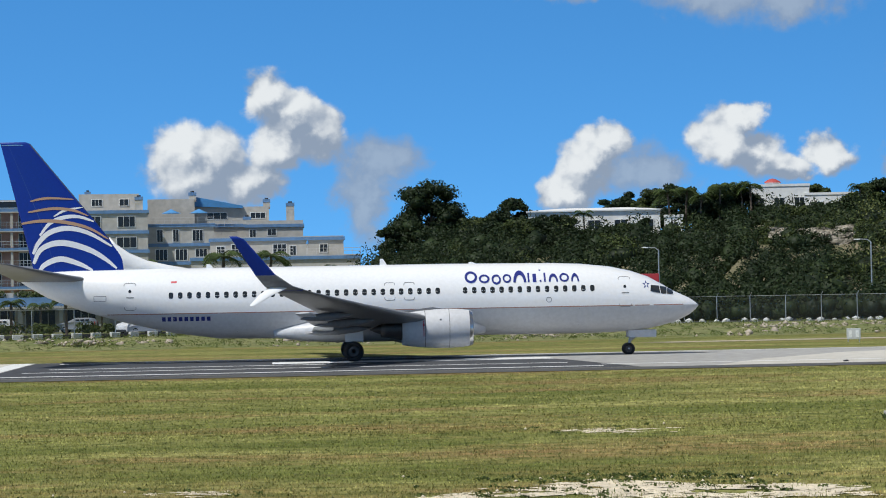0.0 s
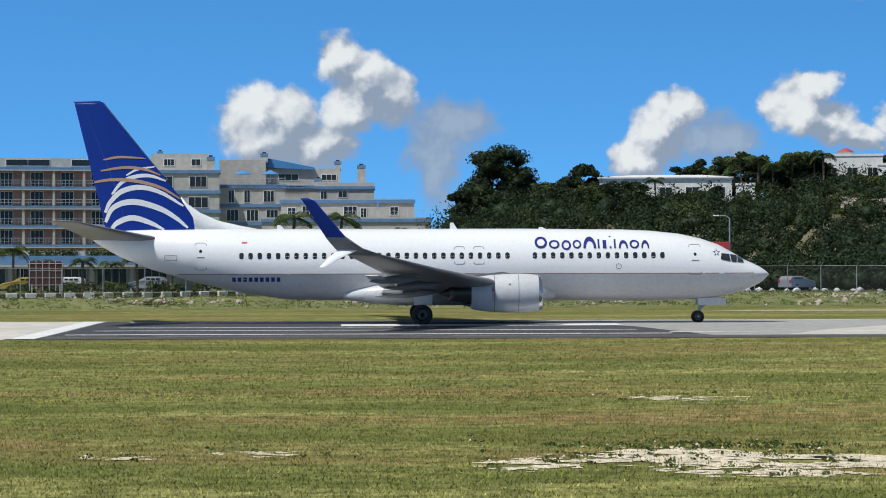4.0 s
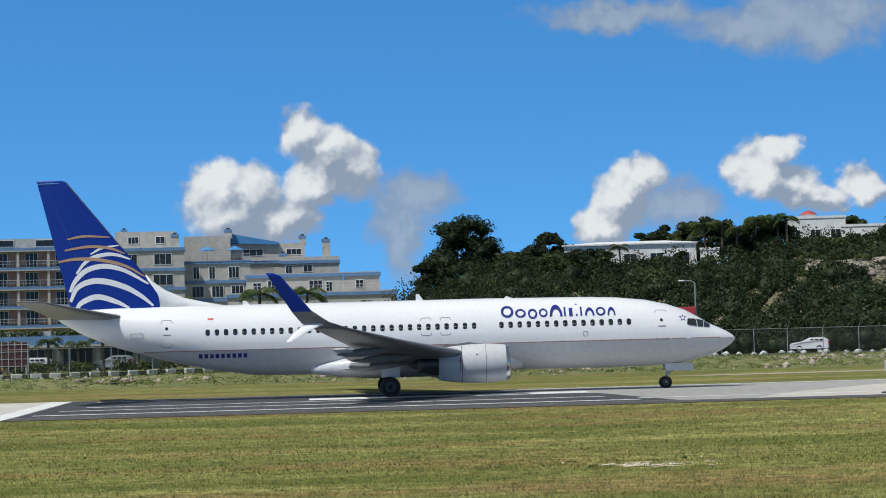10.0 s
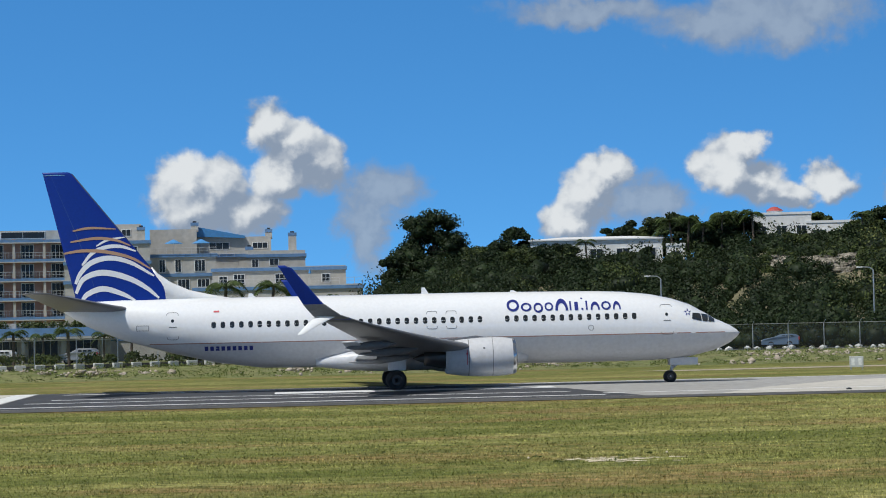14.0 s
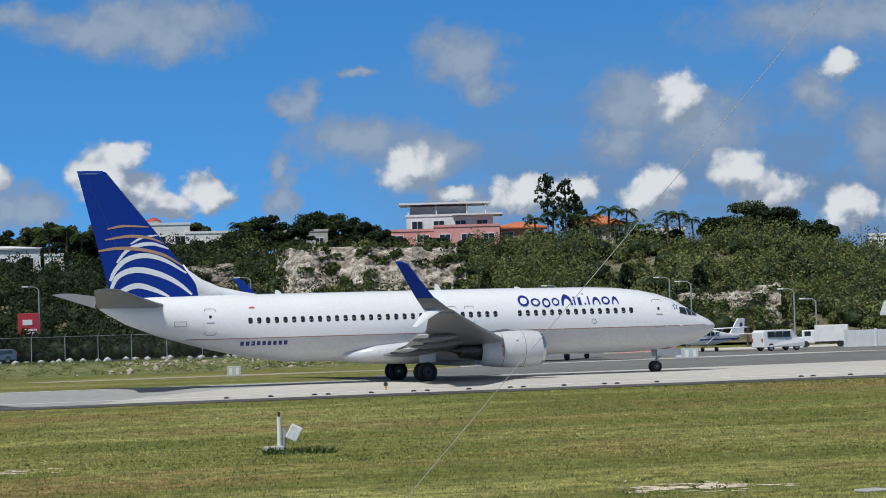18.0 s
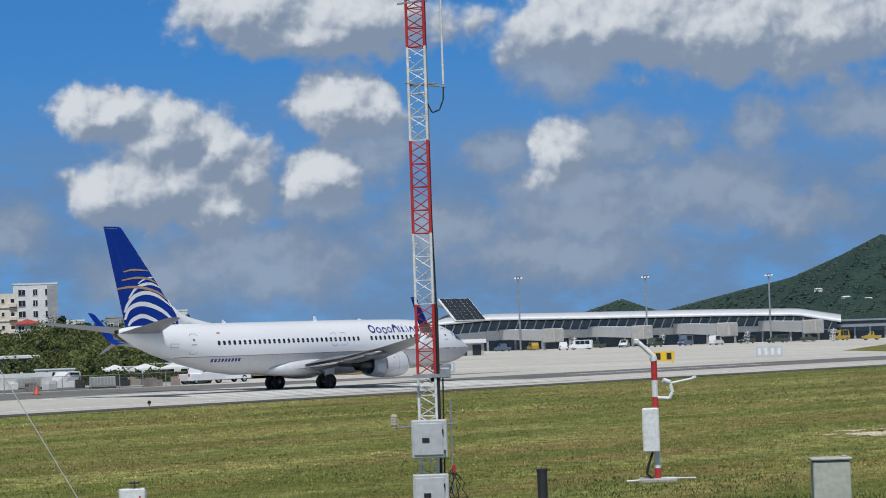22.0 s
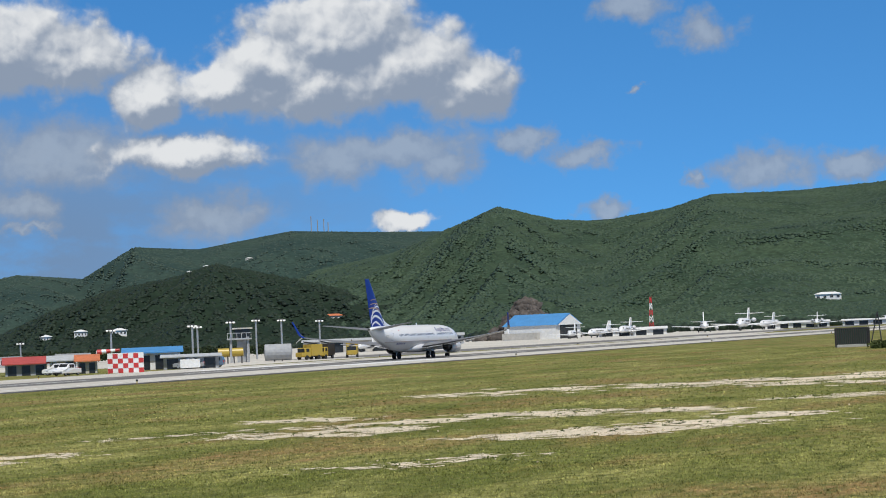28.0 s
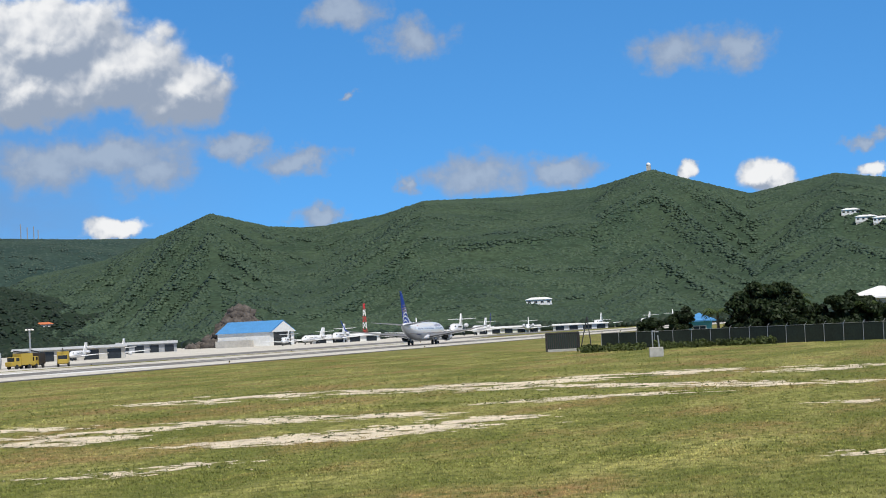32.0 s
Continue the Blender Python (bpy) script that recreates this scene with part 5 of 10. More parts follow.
    bm = bmesh.new()
    for k in range(4):
        rod(bm, (-0.72, -0.2, 1.96 + 0.05 * k), (-0.72, -0.2, 1.99 + 0.05 * k), 0.075, n=14)
    rod(bm, (-0.72, -0.2, 1.9), (-0.72, -0.2, 2.16), 0.05, n=12)
    put("sensor_shield", bm, mat("cream_plastic", (0.62, 0.55, 0.40), 0.5, var=0.06), arm)
    put("red_bottle", rods(0.035, 10, ((0.40, -0.28, 1.0), (0.40, -0.28, 1.15))), M_RED)
    bm = bmesh.new()
    rnd = random.Random(5)
    for k in range(7):
        p = Vector((0.38, -0.25, 1.1))
        for j in range(5):
            q = p + Vector((rnd.uniform(-0.1, 0.12), rnd.uniform(-0.05, 0.05), rnd.uniform(-0.22, -0.08)))
            rod(bm, p, q, 0.009, n=5)
            p = q
    put("cable_tangle", bm, M_BLACK)


def ceilometer_pole():
    """The red and white pole with its visibility sensor."""
    base = Vector((46.3, 35.4, 0))
    pole = empty("sensor_pole", pose(base.x, base.y, 0, 0, 0, -52.7), "red and white pole with white weather sensor box", "weather sensor")
    z = 0.05
    for k, (z1, m) in enumerate(((0.32, M_RED), (0.72, M_WHITEP), (1.75, M_WHITEP), (2.02, M_RED), (2.42, M_WHITEP), (2.92, M_RED))):
        part("pole_band", rods(0.075, 14, ((0, 0, z), (0, 0, z1))), m, pole)
        z = z1
    part("sensor_box", boxes((-0.13, -0.16, 1.24, 0.40, 0.26, 1.05, 0.03)), M_WHITEP, pole, "white sensor housing")
    bm = bmesh.new()
    rod(bm, (0, 0, 2.88), (-0.02, 0, 2.98), 0.09, n=12)
    rod(bm, (0.02, 0, 2.98), (-0.36, 0, 3.34), 0.055, n=10)
    box(bm, -0.40, 0, 3.36, 0.14, 0.14, 0.14, 0.03)
    part("upper_arm", bm, M_WHITEP, pole)
    bm = bmesh.new()
    rod(bm, (0.05, 0, 2.0), (0.34, 0, 1.98), 0.04, n=10)
    rod(bm, (0.34, 0, 1.98), (0.42, 0, 2.12), 0.045, n=10)
    rod(bm, (0.42, 0, 2.12), (0.36, 0, 2.36), 0.045, n=10)
    rod(bm, (0.36, 0, 2.36), (0.2, -0.05, 2.42), 0.06, n=10)
    rod(bm, (0.40, 0, 2.34), (0.95, 0, 2.44), 0.03, n=8)
    box(bm, 0.95, 0, 2.46, 0.1, 0.08, 0.08, 0.02)
    part("sensor_arm", bm, M_WHITEP, pole)
    bm = bmesh.new()
    pts = [Vector((-0.1, -0.15, 0.72)), Vector((-0.2, -0.15, 0.45)), Vector((-0.26, -0.15, 0.2)), Vector((-0.12, -0.12, 0.06))]
    for a, b in zip(pts, pts[1:]):
        rod(bm, a, b, 0.03, n=8)
    part("cable", bm, M_BLACK, pole)
    part("footing", boxes((0.0, 0, 0.03, 0.9, 0.8, 0.1, 0.02)), M_CONCRETE, pole)
    bm = bmesh.new()
    rod(bm, (-0.2, -0.3, 0.06), (-0.75, -0.3, 0.04), 0.025, n=8)
    rod(bm, (0.1, -0.3, 0.09), (0.9, -0.25, 0.08), 0.02, n=8)
    part("ground_pipe", bm, M_WHITEP, pole)


def small_field_things():
    p = bear(56.62, 50.0)
    b = empty("service_box", pose(p.x, p.y, 0, 0, 0, -50), "pale green roadside service box in the grass", "service box")
    part("body", boxes((0, 0, 0.42, 0.76, 0.5, 0.84, 0.02)), M_BOXGREEN, b)
    part("lid", boxes((0, 0, 0.885, 0.84, 0.58, 0.06, 0.02)), M_BOXGREEN, b)
    part("lid_knob", boxes((0.28, 0.0, 0.93, 0.1, 0.1, 0.04, 0.01)), M_BOXGREEN, b)
    b = empty("short_post", pose(40.1, 33.8, 0), "short dark metal post with a cap", "post")
    part("shaft", rods(0.11, 16, ((0, 0, 0), (0, 0, 0.68))), M_DARKMETAL, b)
    part("cap", rods(0.125, 16, ((0, 0, 0.66), (0, 0, 0.71))), M_DARKMETAL, b)
    part("base_plate", boxes((0.05, 0, 0.02, 0.5, 0.3, 0.04)), M_WHITEP, b)
    b = empty("meter_box", pose(30.6, 36.2, 0, 0, 0, -36), "white meter box on a red stand", "meter box")
    part("stand", boxes((0.05, 0, 0.16, 0.4, 0.2, 0.32, 0.01)), mat("faded_red", (0.42, 0.12, 0.12), 0.6, var=0.2), b)
    part("body", boxes((0, 0, 0.58, 0.5, 0.28, 0.62, 0.02)), M_WHITEP, b)
    part("side_cover", boxes((0.262, 0, 0.58, 0.02, 0.24, 0.56)), M_STEEL, b)
    part("red_mark", boxes((0.14, -0.148, 0.5, 0.03, 0.012, 0.5)), M_RED, b)
    part("shelf", boxes((0.05, -0.05, 1.0, 0.22, 0.16, 0.03)), M_DARKMETAL, b)
    part("bracket", rods(0.015, 6, ((0.05, -0.02, 0.88), (0.05, -0.02, 1.0)), ((-0.2, -0.17, 0.36), (0.34, -0.17, 0.40))), M_RED, b)
    b = empty("marker_post", pose(17.03, 66.9, 0, 0, 0, -14), "white pipe post with a tilted panel in grass", "marker post")
    part("pipe", rods(0.06, 12, ((0, 0, 0), (0, 0, 0.95))), M_WHITEP, b)
    part("pipe_tip", rods(0.035, 8, ((0, 0, 0.9), (0, 0, 1.08))), M_DARKMETAL, b)
    part("second_pipe", rods(0.05, 10, ((0.14, 0.05, 0), (0.14, 0.05, 0.62))), M_STEEL, b)
    part("panel", boxes((0.42, -0.05, 0.48, 0.34, 0.22, 0.44, 0.02, 0, 0, 28)), M_WHITEP, b, "tilted white panel")
    part("slab", boxes((-0.15, -0.2, 0.06, 0.6, 0.4, 0.12, 0.02)), M_CONCRETE, b)
    v, f = blades(260, 13.9, 15.6, 66.4, 68.5, 0.06, 0.2, 0.04, 9)
    tagged(polys("weed_patch", v, f, M_PALM), "low green weeds round the marker post", "weeds", kind="stuff")
    for k, az in enumerate((52.8, 47.9, 36.8, 39.4, 53.3, 56.0)):
        v, f = blades(900, az - 3.0, az + 3.0, 45 if k != 0 else 53, 52 if k != 0 else 60, 0.03, 0.10, 0.02, 20 + k, 0.8)
        tagged(polys("weed_patch", v, f, leaf_mat("weeds", (0.12, 0.18, 0.045), (0.04, 0.075, 0.02), 0.8, 0.3)), "rough green weeds in the mown grass", "weeds", "weed patches", "stuff")
    # runway edge lights, and signs seen from behind
    light = empty("edge_light", pose(35.9, 118.7, 0.03), "small runway edge light on a stem", "runway light", "runway edge lights")
    part("stem", rods(0.05, 8, ((0, 0, 0), (0, 0, 0.22))), M_YELLOW, light)
    part("lamp_head", spun([(0.20, 0.02), (0.22, 0.11), (0.32, 0.12), (0.40, 0.06), (0.42, 0.001)], 12, "z"), M_GLASSDARK, light)
    for k in range(1, 14):
        copy_thing(light, pose(35.9 + 60 * k, 111.6 if k % 2 else 156.8, 0.03))
    inset = tagged(part("inset_light", spun([(0.0, 0.14), (0.05, 0.13), (0.08, 0.07), (0.09, 0.001)], 12, "z"), M_BLACK), "flat dark inset runway light", "runway light", "inset lights")
    inset.matrix_basis = pose(26.6, 114.6, 0.03)
    for k in range(1, 26):
        copy_thing(inset, pose(26.6 + 1.7 * k + (k % 3) * 0.5 + (6 if k > 13 else 0), 114.6, 0.03))
    def sign(x, y, turn, w, h, m, label, slats):
        s = empty("airfield_sign", pose(x, y, 0.03, 0, 0, turn), label, "airfield sign", "airfield signs")
        part("panel", boxes((0, 0, h / 2 + 0.18, w, 0.14, h, 0.02)), m, s)
        for q in (-0.4, 0.4):
            part("leg", rods(0.035, 8, ((q * w, 0, 0), (q * w, 0, 0.22))), M_STEEL, s)
        for k in range(slats):
            part("panel_bar", boxes(((k - (slats - 1) / 2) * w / slats, -0.075, h / 2 + 0.18, w / slats * 0.45, 0.02, h * 0.66)), M_BLACK if m is M_YELLOW else M_WHITEP, s)
    sign(36.4, 154.5, -13, 0.9, 0.7, M_CABINET, "grey back of a low airfield sign", 2)
    sign(72.0, 162.0, -27, 1.7, 0.75, M_CABINET, "grey back of a low airfield sign", 3)
    sign(176, 160.5, -50, 2.2, 1.0, M_CABINET, "grey back of a low airfield sign", 3)
    sign(215, 163.0, -52, 2.4, 1.1, M_YELLOW, "yellow airfield direction sign with black marks", 2)
    sign(232, 160.6, -55, 3.0, 1.2, M_CABINET, "grey back of a low airfield sign", 4)
    sign(266, 160.8, -59, 2.8, 1.2, M_CABINET, "grey back of a low airfield sign", 4)
    sign(330, 161.5, -62, 3.0, 1.3, M_WHITEP, "white airfield sign with dark bars", 3)
    cone = empty("traffic_cone", pose(126.5, 161.5, 0.02), "orange traffic cone beside the apron", "traffic cone")
    part("cone", spun([(0, 0.24), (0.06, 0.22), (0.75, 0.04), (0.76, 0.001)], 12, "z"), mat("cone_orange", (0.75, 0.13, 0.05), 0.5, var=0.06), cone)
    part("base", boxes((0, 0, 0.02, 0.5, 0.5, 0.04)), M_BLACK, cone)


mast_a()
mast_b()
ceilometer_pole()
small_field_things()

# ---- hills, banks, rock and green ----
class Ridge:
    """A ridge seen from the middle: rows of (bearing, crest height); foot at d0, crest at d1."""

    def __init__(self, rows, d0, d1, base=0.0, rough=1.0, seed=0):
        self.rows, self.d0, self.d1, self.base, self.rough, self.seed = rows, d0, d1, base, rough, seed

    def crest(self, a):
        return float(np.interp(a, [r[0] for r in self.rows], [r[1] for r in self.rows]))

    def at(self, a, u):
        h = self.crest(a)
        p = bear(a, self.d0 + (self.d1 - self.d0) * u)
        hh = max(h, 4.0)
        z = h * (0.65 * u + 0.35 * (3 * u * u - 2 * u ** 3))
        z += h * 0.26 * self.rough * math.sin(math.pi * u) * noise.noise(Vector((p.x, p.y, self.seed)) / (hh * 1.1))
        z += h * 0.05 * self.rough * noise.noise(Vector((p.x, p.y, self.seed + 9)) / (hh * 0.28)) * math.sin(math.pi * min(1.0, u + 0.08))
        return Vector((p.x, p.y, self.base + z))

    def build(self, name, d2, material, label, n_u=26, step=0.25, flat=0.0):
        az = np.arange(self.rows[0][0], self.rows[-1][0] + 1e-6, step)
        verts = [self.at(a, u) for u in np.linspace(0, 1, n_u) for a in az]
        if flat:
            verts += [bear(a, flat, self.at(a, 1.0).z) for a in az]
            n_u += 1
        verts += [bear(a, d2, self.base - 2) for a in az]
        m = len(az)
        quads = [(i * m + k, i * m + k + 1, (i + 1) * m + k + 1, (i + 1) * m + k) for i in range(n_u) for k in range(m - 1)]
        return tagged(polys(name, verts, quads, material, smooth=True), label, "hill", kind="structure")


def crest(el, d):
    return EYE.z + d * math.tan(radians(el))


ICO = bmesh.new()
bmesh.ops.create_icosphere(ICO, subdivisions=1, radius=1.0)
ICO.verts.ensure_lookup_table()
ICO_V = np.array([v.co[:] for v in ICO.verts])
ICO_F = np.array([[v.index for v in f.verts] for f in ICO.faces])
ICO2 = bmesh.new()
bmesh.ops.create_icosphere(ICO2, subdivisions=2, radius=1.0)
ICO2_V = np.array([v.co[:] for v in ICO2.verts])
ICO2_F = np.array([[v.index for v in f.verts] for f in ICO2.faces])
ICO.free()
ICO2.free()


OCT_V = np.array([(1, 0, 0), (-1, 0, 0), (0, 1, 0), (0, -1, 0), (0, 0, 1), (0, 0, -1)], float)
OCT_F = np.array([(0, 2, 4), (2, 1, 4), (1, 3, 4), (3, 0, 4), (2, 0, 5), (1, 2, 5), (3, 1, 5), (0, 3, 5)])


def lumps(centres, radii, squash, jitter, seed, fine=False, coarse=False):
    """Many rough lumps as one mesh: centres n x 3, radii n."""
    rng = np.random.default_rng(seed)
    bv, bf = (OCT_V, OCT_F) if coarse else (ICO2_V, ICO2_F) if fine else (ICO_V, ICO_F)
    n, k = len(centres), len(bv)
    v = bv[None] * (1 + rng.normal(0, jitter, (n, k, 1)))
    v = v * np.asarray(radii)[:, None, None] * np.array([1, 1, squash])
    v = v + np.asarray(centres)[:, None, :]
    f = bf[None] + (np.arange(n) * k)[:, None, None]
    return v.reshape(-1, 3), f.reshape(-1, 3)


def leaf_quads(centres, radii, per, size, seed, flat=0.8):
    """Leaf clumps: per small quads on the shell of each ellipsoid. radii n x 3."""
    rng = np.random.default_rng(seed)
    c, r = np.asarray(centres, float), np.asarray(radii, float)
    n = len(c)
    d = rng.normal(size=(n, per, 3))
    d /= np.linalg.norm(d, axis=2, keepdims=True)
    d[..., 2] = np.where(d[..., 2] < -0.35, -d[..., 2], d[..., 2])
    p = c[:, None] + d * r[:, None] * rng.uniform(0.62, 1.06, (n, per, 1))
    nrm = d * flat + rng.normal(0, 0.55, (n, per, 3))
    nrm /= np.linalg.norm(nrm, axis=2, keepdims=True)
    t = np.cross(nrm, rng.normal(size=(n, per, 3)))
    t /= np.linalg.norm(t, axis=2, keepdims=True) + 1e-9
    b = np.cross(nrm, t)
    s = size * rng.uniform(0.55, 1.35, (n, per, 1))
    q = np.stack([p - t * s, p + b * s * 0.55, p + t * s, p - b * s * 0.55], 2)
    return q.reshape(-1, 3), np.arange(n * per * 4).reshape(-1, 4)


M_HILL = mat("wooded_hill_soil", (0.030, 0.052, 0.032), 0.95, var=0.35, scale=60, fine=0.22, bump=0.35, bump_scale=0.16, tint=(0.048, 0.074, 0.042), spec=0.1)
# Far slopes are blued: air haze is put into the base colour.
M_HILLFAR = mat("haze_tinted_far_hill", (0.024, 0.046, 0.040), 0.95, var=0.3, scale=150, fine=0.12, bump=0.3, bump_scale=0.10, tint=(0.044, 0.070, 0.052), spec=0.1)
# Cloud shade over the mid hill is put into its colour.
M_HILLSHADE = mat("cloud_shaded_hill", (0.012, 0.023, 0.014), 0.95, var=0.3, scale=80, fine=0.08, tint=(0.022, 0.038, 0.020), spec=0.1)
M_CROWN = leaf_mat("hill_crowns", (0.056, 0.088, 0.048), (0.024, 0.045, 0.031), 90.0, 0.0)
# Distance haze is mixed into these bluish crown colours too.
M_CROWNFAR = leaf_mat("haze_tinted_far_crowns", (0.052, 0.080, 0.058), (0.030, 0.052, 0.044), 240.0, 0.0)
# Crowns darkened to match: cloud shade painted into the leaf colours.
M_CROWNSHADE = leaf_mat("cloud_shaded_crowns", (0.020, 0.035, 0.019), (0.009, 0.018, 0.011), 120.0, 0.0)
FAR = Ridge([(a, crest(e, 4300)) for a, e in ((44, -0.1), (46.5, .35), (48.5, .5), (50.3, .45), (51, .5), (51.9, .78), (52.8, .45), (54.3, .8), (55.9, 1.15), (57, 1.6), (58, 2.08), (58.9, 1.62), (60, 1.8), (61.5, 1.66), (62.7, 2.36), (64.2, 2.25), (66.4, 2.6), (68.4, 2.5), (70, 2.45), (75, 2.6), (92, 2.5))], 2950, 4300, rough=0.55, seed=1)
MID = Ridge([(a, crest(e, 1900)) for a, e in ((57.8, -.1), (59.3, .3), (60.6, .88), (62, 1.33), (63.7, 1.64), (64.6, 1.90), (66.2, 1.52), (67.5, 1.2), (70, .6), (74, .2))], 1350, 1900, rough=0.5, seed=4)
NEAR = Ridge([(a, crest(e, 2450)) for a, e in ((63.0, -.1), (65.5, 1.0), (67, 1.66), (68.8, 1.97), (69.9, 2.4), (71.33, 2.97), (72.7, 2.6), (73.8, 2.52), (75.4, 2.76), (76.4, 3.04), (78.4, 3.03), (80.4, 3.14), (81.8, 3.5), (84.1, 2.8), (86.1, 3.18), (87.3, 3.0), (92, 2.6), (100, 2.0))], 1350, 2450, rough=0.55, seed=7)
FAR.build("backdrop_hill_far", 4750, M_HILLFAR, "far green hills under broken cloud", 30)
MID.build("backdrop_hill_mid", 2100, M_HILLSHADE, "wooded hill behind the airport, cloud shade in its colour", 26)
NEAR.build("backdrop_hill_near", 2800, M_HILL, "steep wooded hills beyond the airport", 40)


def woods(name, ridge, count, az0, az1, r0, r1, material, label, seed, u0=0.0):
    rng = np.random.default_rng(seed)
    a, u = rng.uniform(az0, az1, count), u0 + (1 - u0) * rng.random(count) ** 0.9
    c = np.array([ridge.at(x, y)[:] for x, y in zip(a, u)])
    r = rng.uniform(r0, r1, count) * np.where(rng.random(count) < 0.15, 1.5, 1.0)
    c[:, 2] -= r * 0.22
    v, f = lumps(c, r, 0.55, 0.10, seed, coarse=True)
    tagged(polys(name, v, f, material, smooth=True), label, "woods", kind="stuff")


woods("woods_near", NEAR, 90000, 64, 91, 1.1, 2.5, M_CROWN, "dense green tree crowns on the hillside", 1)
woods("woods_mid", MID, 15000, 58.5, 73, 1.3, 2.6, M_CROWNSHADE, "tree crowns on the nearer hill, painted in cloud shade", 2)
woods("woods_far", FAR, 30000, 45, 72, 1.8, 3.6, M_CROWNFAR, "tree crowns on the far hills, blue haze in their colour", 3)

# the overgrown slope and its houses above the runway
SLOPE = Ridge([(a, crest(e, 345)) for a, e in ((1.2, -.3), (2.2, 0.7), (4, 1.15), (5.7, 1.12), (9.3, 1.25), (11, 1.55), (13.2, 1.6), (14.5, 1.6), (18.6, 1.5), (20.5, 1.55), (23, 1.55), (26, 1.62), (28.7, 1.1), (31, .7), (32.7, .42), (34.6, .30), (38.6, .20), (41.0, .18), (42.0, .0), (42.75, -.15), (43.5, -.15), (44.3, -.45))], 255, 345, base=0.3, rough=0.6, seed=3)
M_SLOPE = mat("slope_scrub_soil", (0.085, 0.085, 0.035), 0.95, var=0.35, scale=6, fine=1.2, bump=0.6, bump_scale=2, tint=(0.22, 0.18, 0.12))
SLOPE.build("hillside", 760, M_SLOPE, "steep overgrown slope above the airfield road", 22, 0.2, 600.0)


def on_slope(a, u=1.0):
    return SLOPE.at(a, u)


def slope_bushes():
    """Scrub and low trees of many sizes: dark near the slope's west end, paler and more mixed to the east."""
    rng = np.random.default_rng(11)
    n = 2700
    a, u = rng.uniform(1.6, 43.6, n), rng.random(n) ** 0.8
    keep = ~((a > 14.3) & (a < 18.8) & (u > 0.38) & (u < 0.93)) & ~((a > 11.2) & (a < 14.0) & (u > 0.5) & (u < 0.82) & (rng.random(n) < 0.45))
    keep &= ~((a > 6.7) & (a < 9.4) & (u > 0.86))
    a, u = a[keep], u[keep]
    c = np.array([on_slope(x, y)[:] for x, y in zip(a, u)])
    s = (0.8 + 2.4 * rng.random(len(a)) ** 1.6) * np.where(a > 30, 0.72, 1.0) * np.where(u > 0.9, 0.75, 1.0)
    r = np.stack([s * rng.uniform(0.8, 1.3, len(a)), s * rng.uniform(0.8, 1.3, len(a)), s * rng.uniform(0.7, 1.45, len(a))], 1)
    c[:, 2] += r[:, 2] * 0.35
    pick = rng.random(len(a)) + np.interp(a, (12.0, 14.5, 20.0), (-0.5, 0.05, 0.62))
    # Leaf copies follow bearing: eastern brightness is painted in, not lit.
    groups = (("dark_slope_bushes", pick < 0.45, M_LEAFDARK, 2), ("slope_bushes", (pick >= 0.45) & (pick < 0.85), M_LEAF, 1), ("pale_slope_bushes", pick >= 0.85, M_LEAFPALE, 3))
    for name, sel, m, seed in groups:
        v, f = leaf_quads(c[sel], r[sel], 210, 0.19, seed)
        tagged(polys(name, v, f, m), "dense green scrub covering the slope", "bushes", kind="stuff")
    # Dark cores behind the leaves paint the shade seen in the gaps.
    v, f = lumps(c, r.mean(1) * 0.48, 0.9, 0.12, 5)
    tagged(polys("scrub_cores", v, f, M_LEAFDARK, smooth=True), "dark lumps painting the shade inside the slope's scrub", "bushes", kind="stuff")


slope_bushes()


def rock_mat(name, light, dark, stain):
    """Weathered limestone: pale broken faces, hollows' shade painted as dark patches, and rusty stains that run down.
    """
    m = mat(name, light, 0.95, var=0.5, scale=1.1, fine=2.6, bump=1.0, bump_scale=2.4, tint=dark)
    n, l = m.node_tree.nodes, m.node_tree.links
    bsdf = n["Principled BSDF"]
    was = bsdf.inputs["Base Color"].links[0].from_socket
    co, mp, t, r, q = (n.new("ShaderNode" + k) for k in ("TexCoord", "Mapping", "TexNoise", "MapRange", "Mix"))
    mp.inputs["Scale"].default_value = (1.0, 1.0, 0.28)
    t.inputs["Scale"].default_value, t.inputs["Detail"].default_value, t.inputs["Roughness"].default_value = 1.6, 6.0, 0.75
    r.inputs["From Min"].default_value, r.inputs["From Max"].default_value = 0.50, 0.62
    q.data_type = "RGBA"
    q.inputs["B"].default_value = (*stain, 1)
    l.new(co.outputs["Object"], mp.inputs["Vector"])
    l.new(mp.outputs[0], t.inputs["Vector"])
    l.new(t.outputs["Fac"], r.inputs["Value"])
    l.new(r.outputs[0], q.inputs["Factor"])
    l.new(was, q.inputs["A"])
    l.new(q.outputs["Result"], bsdf.inputs["Base Color"])
    return m


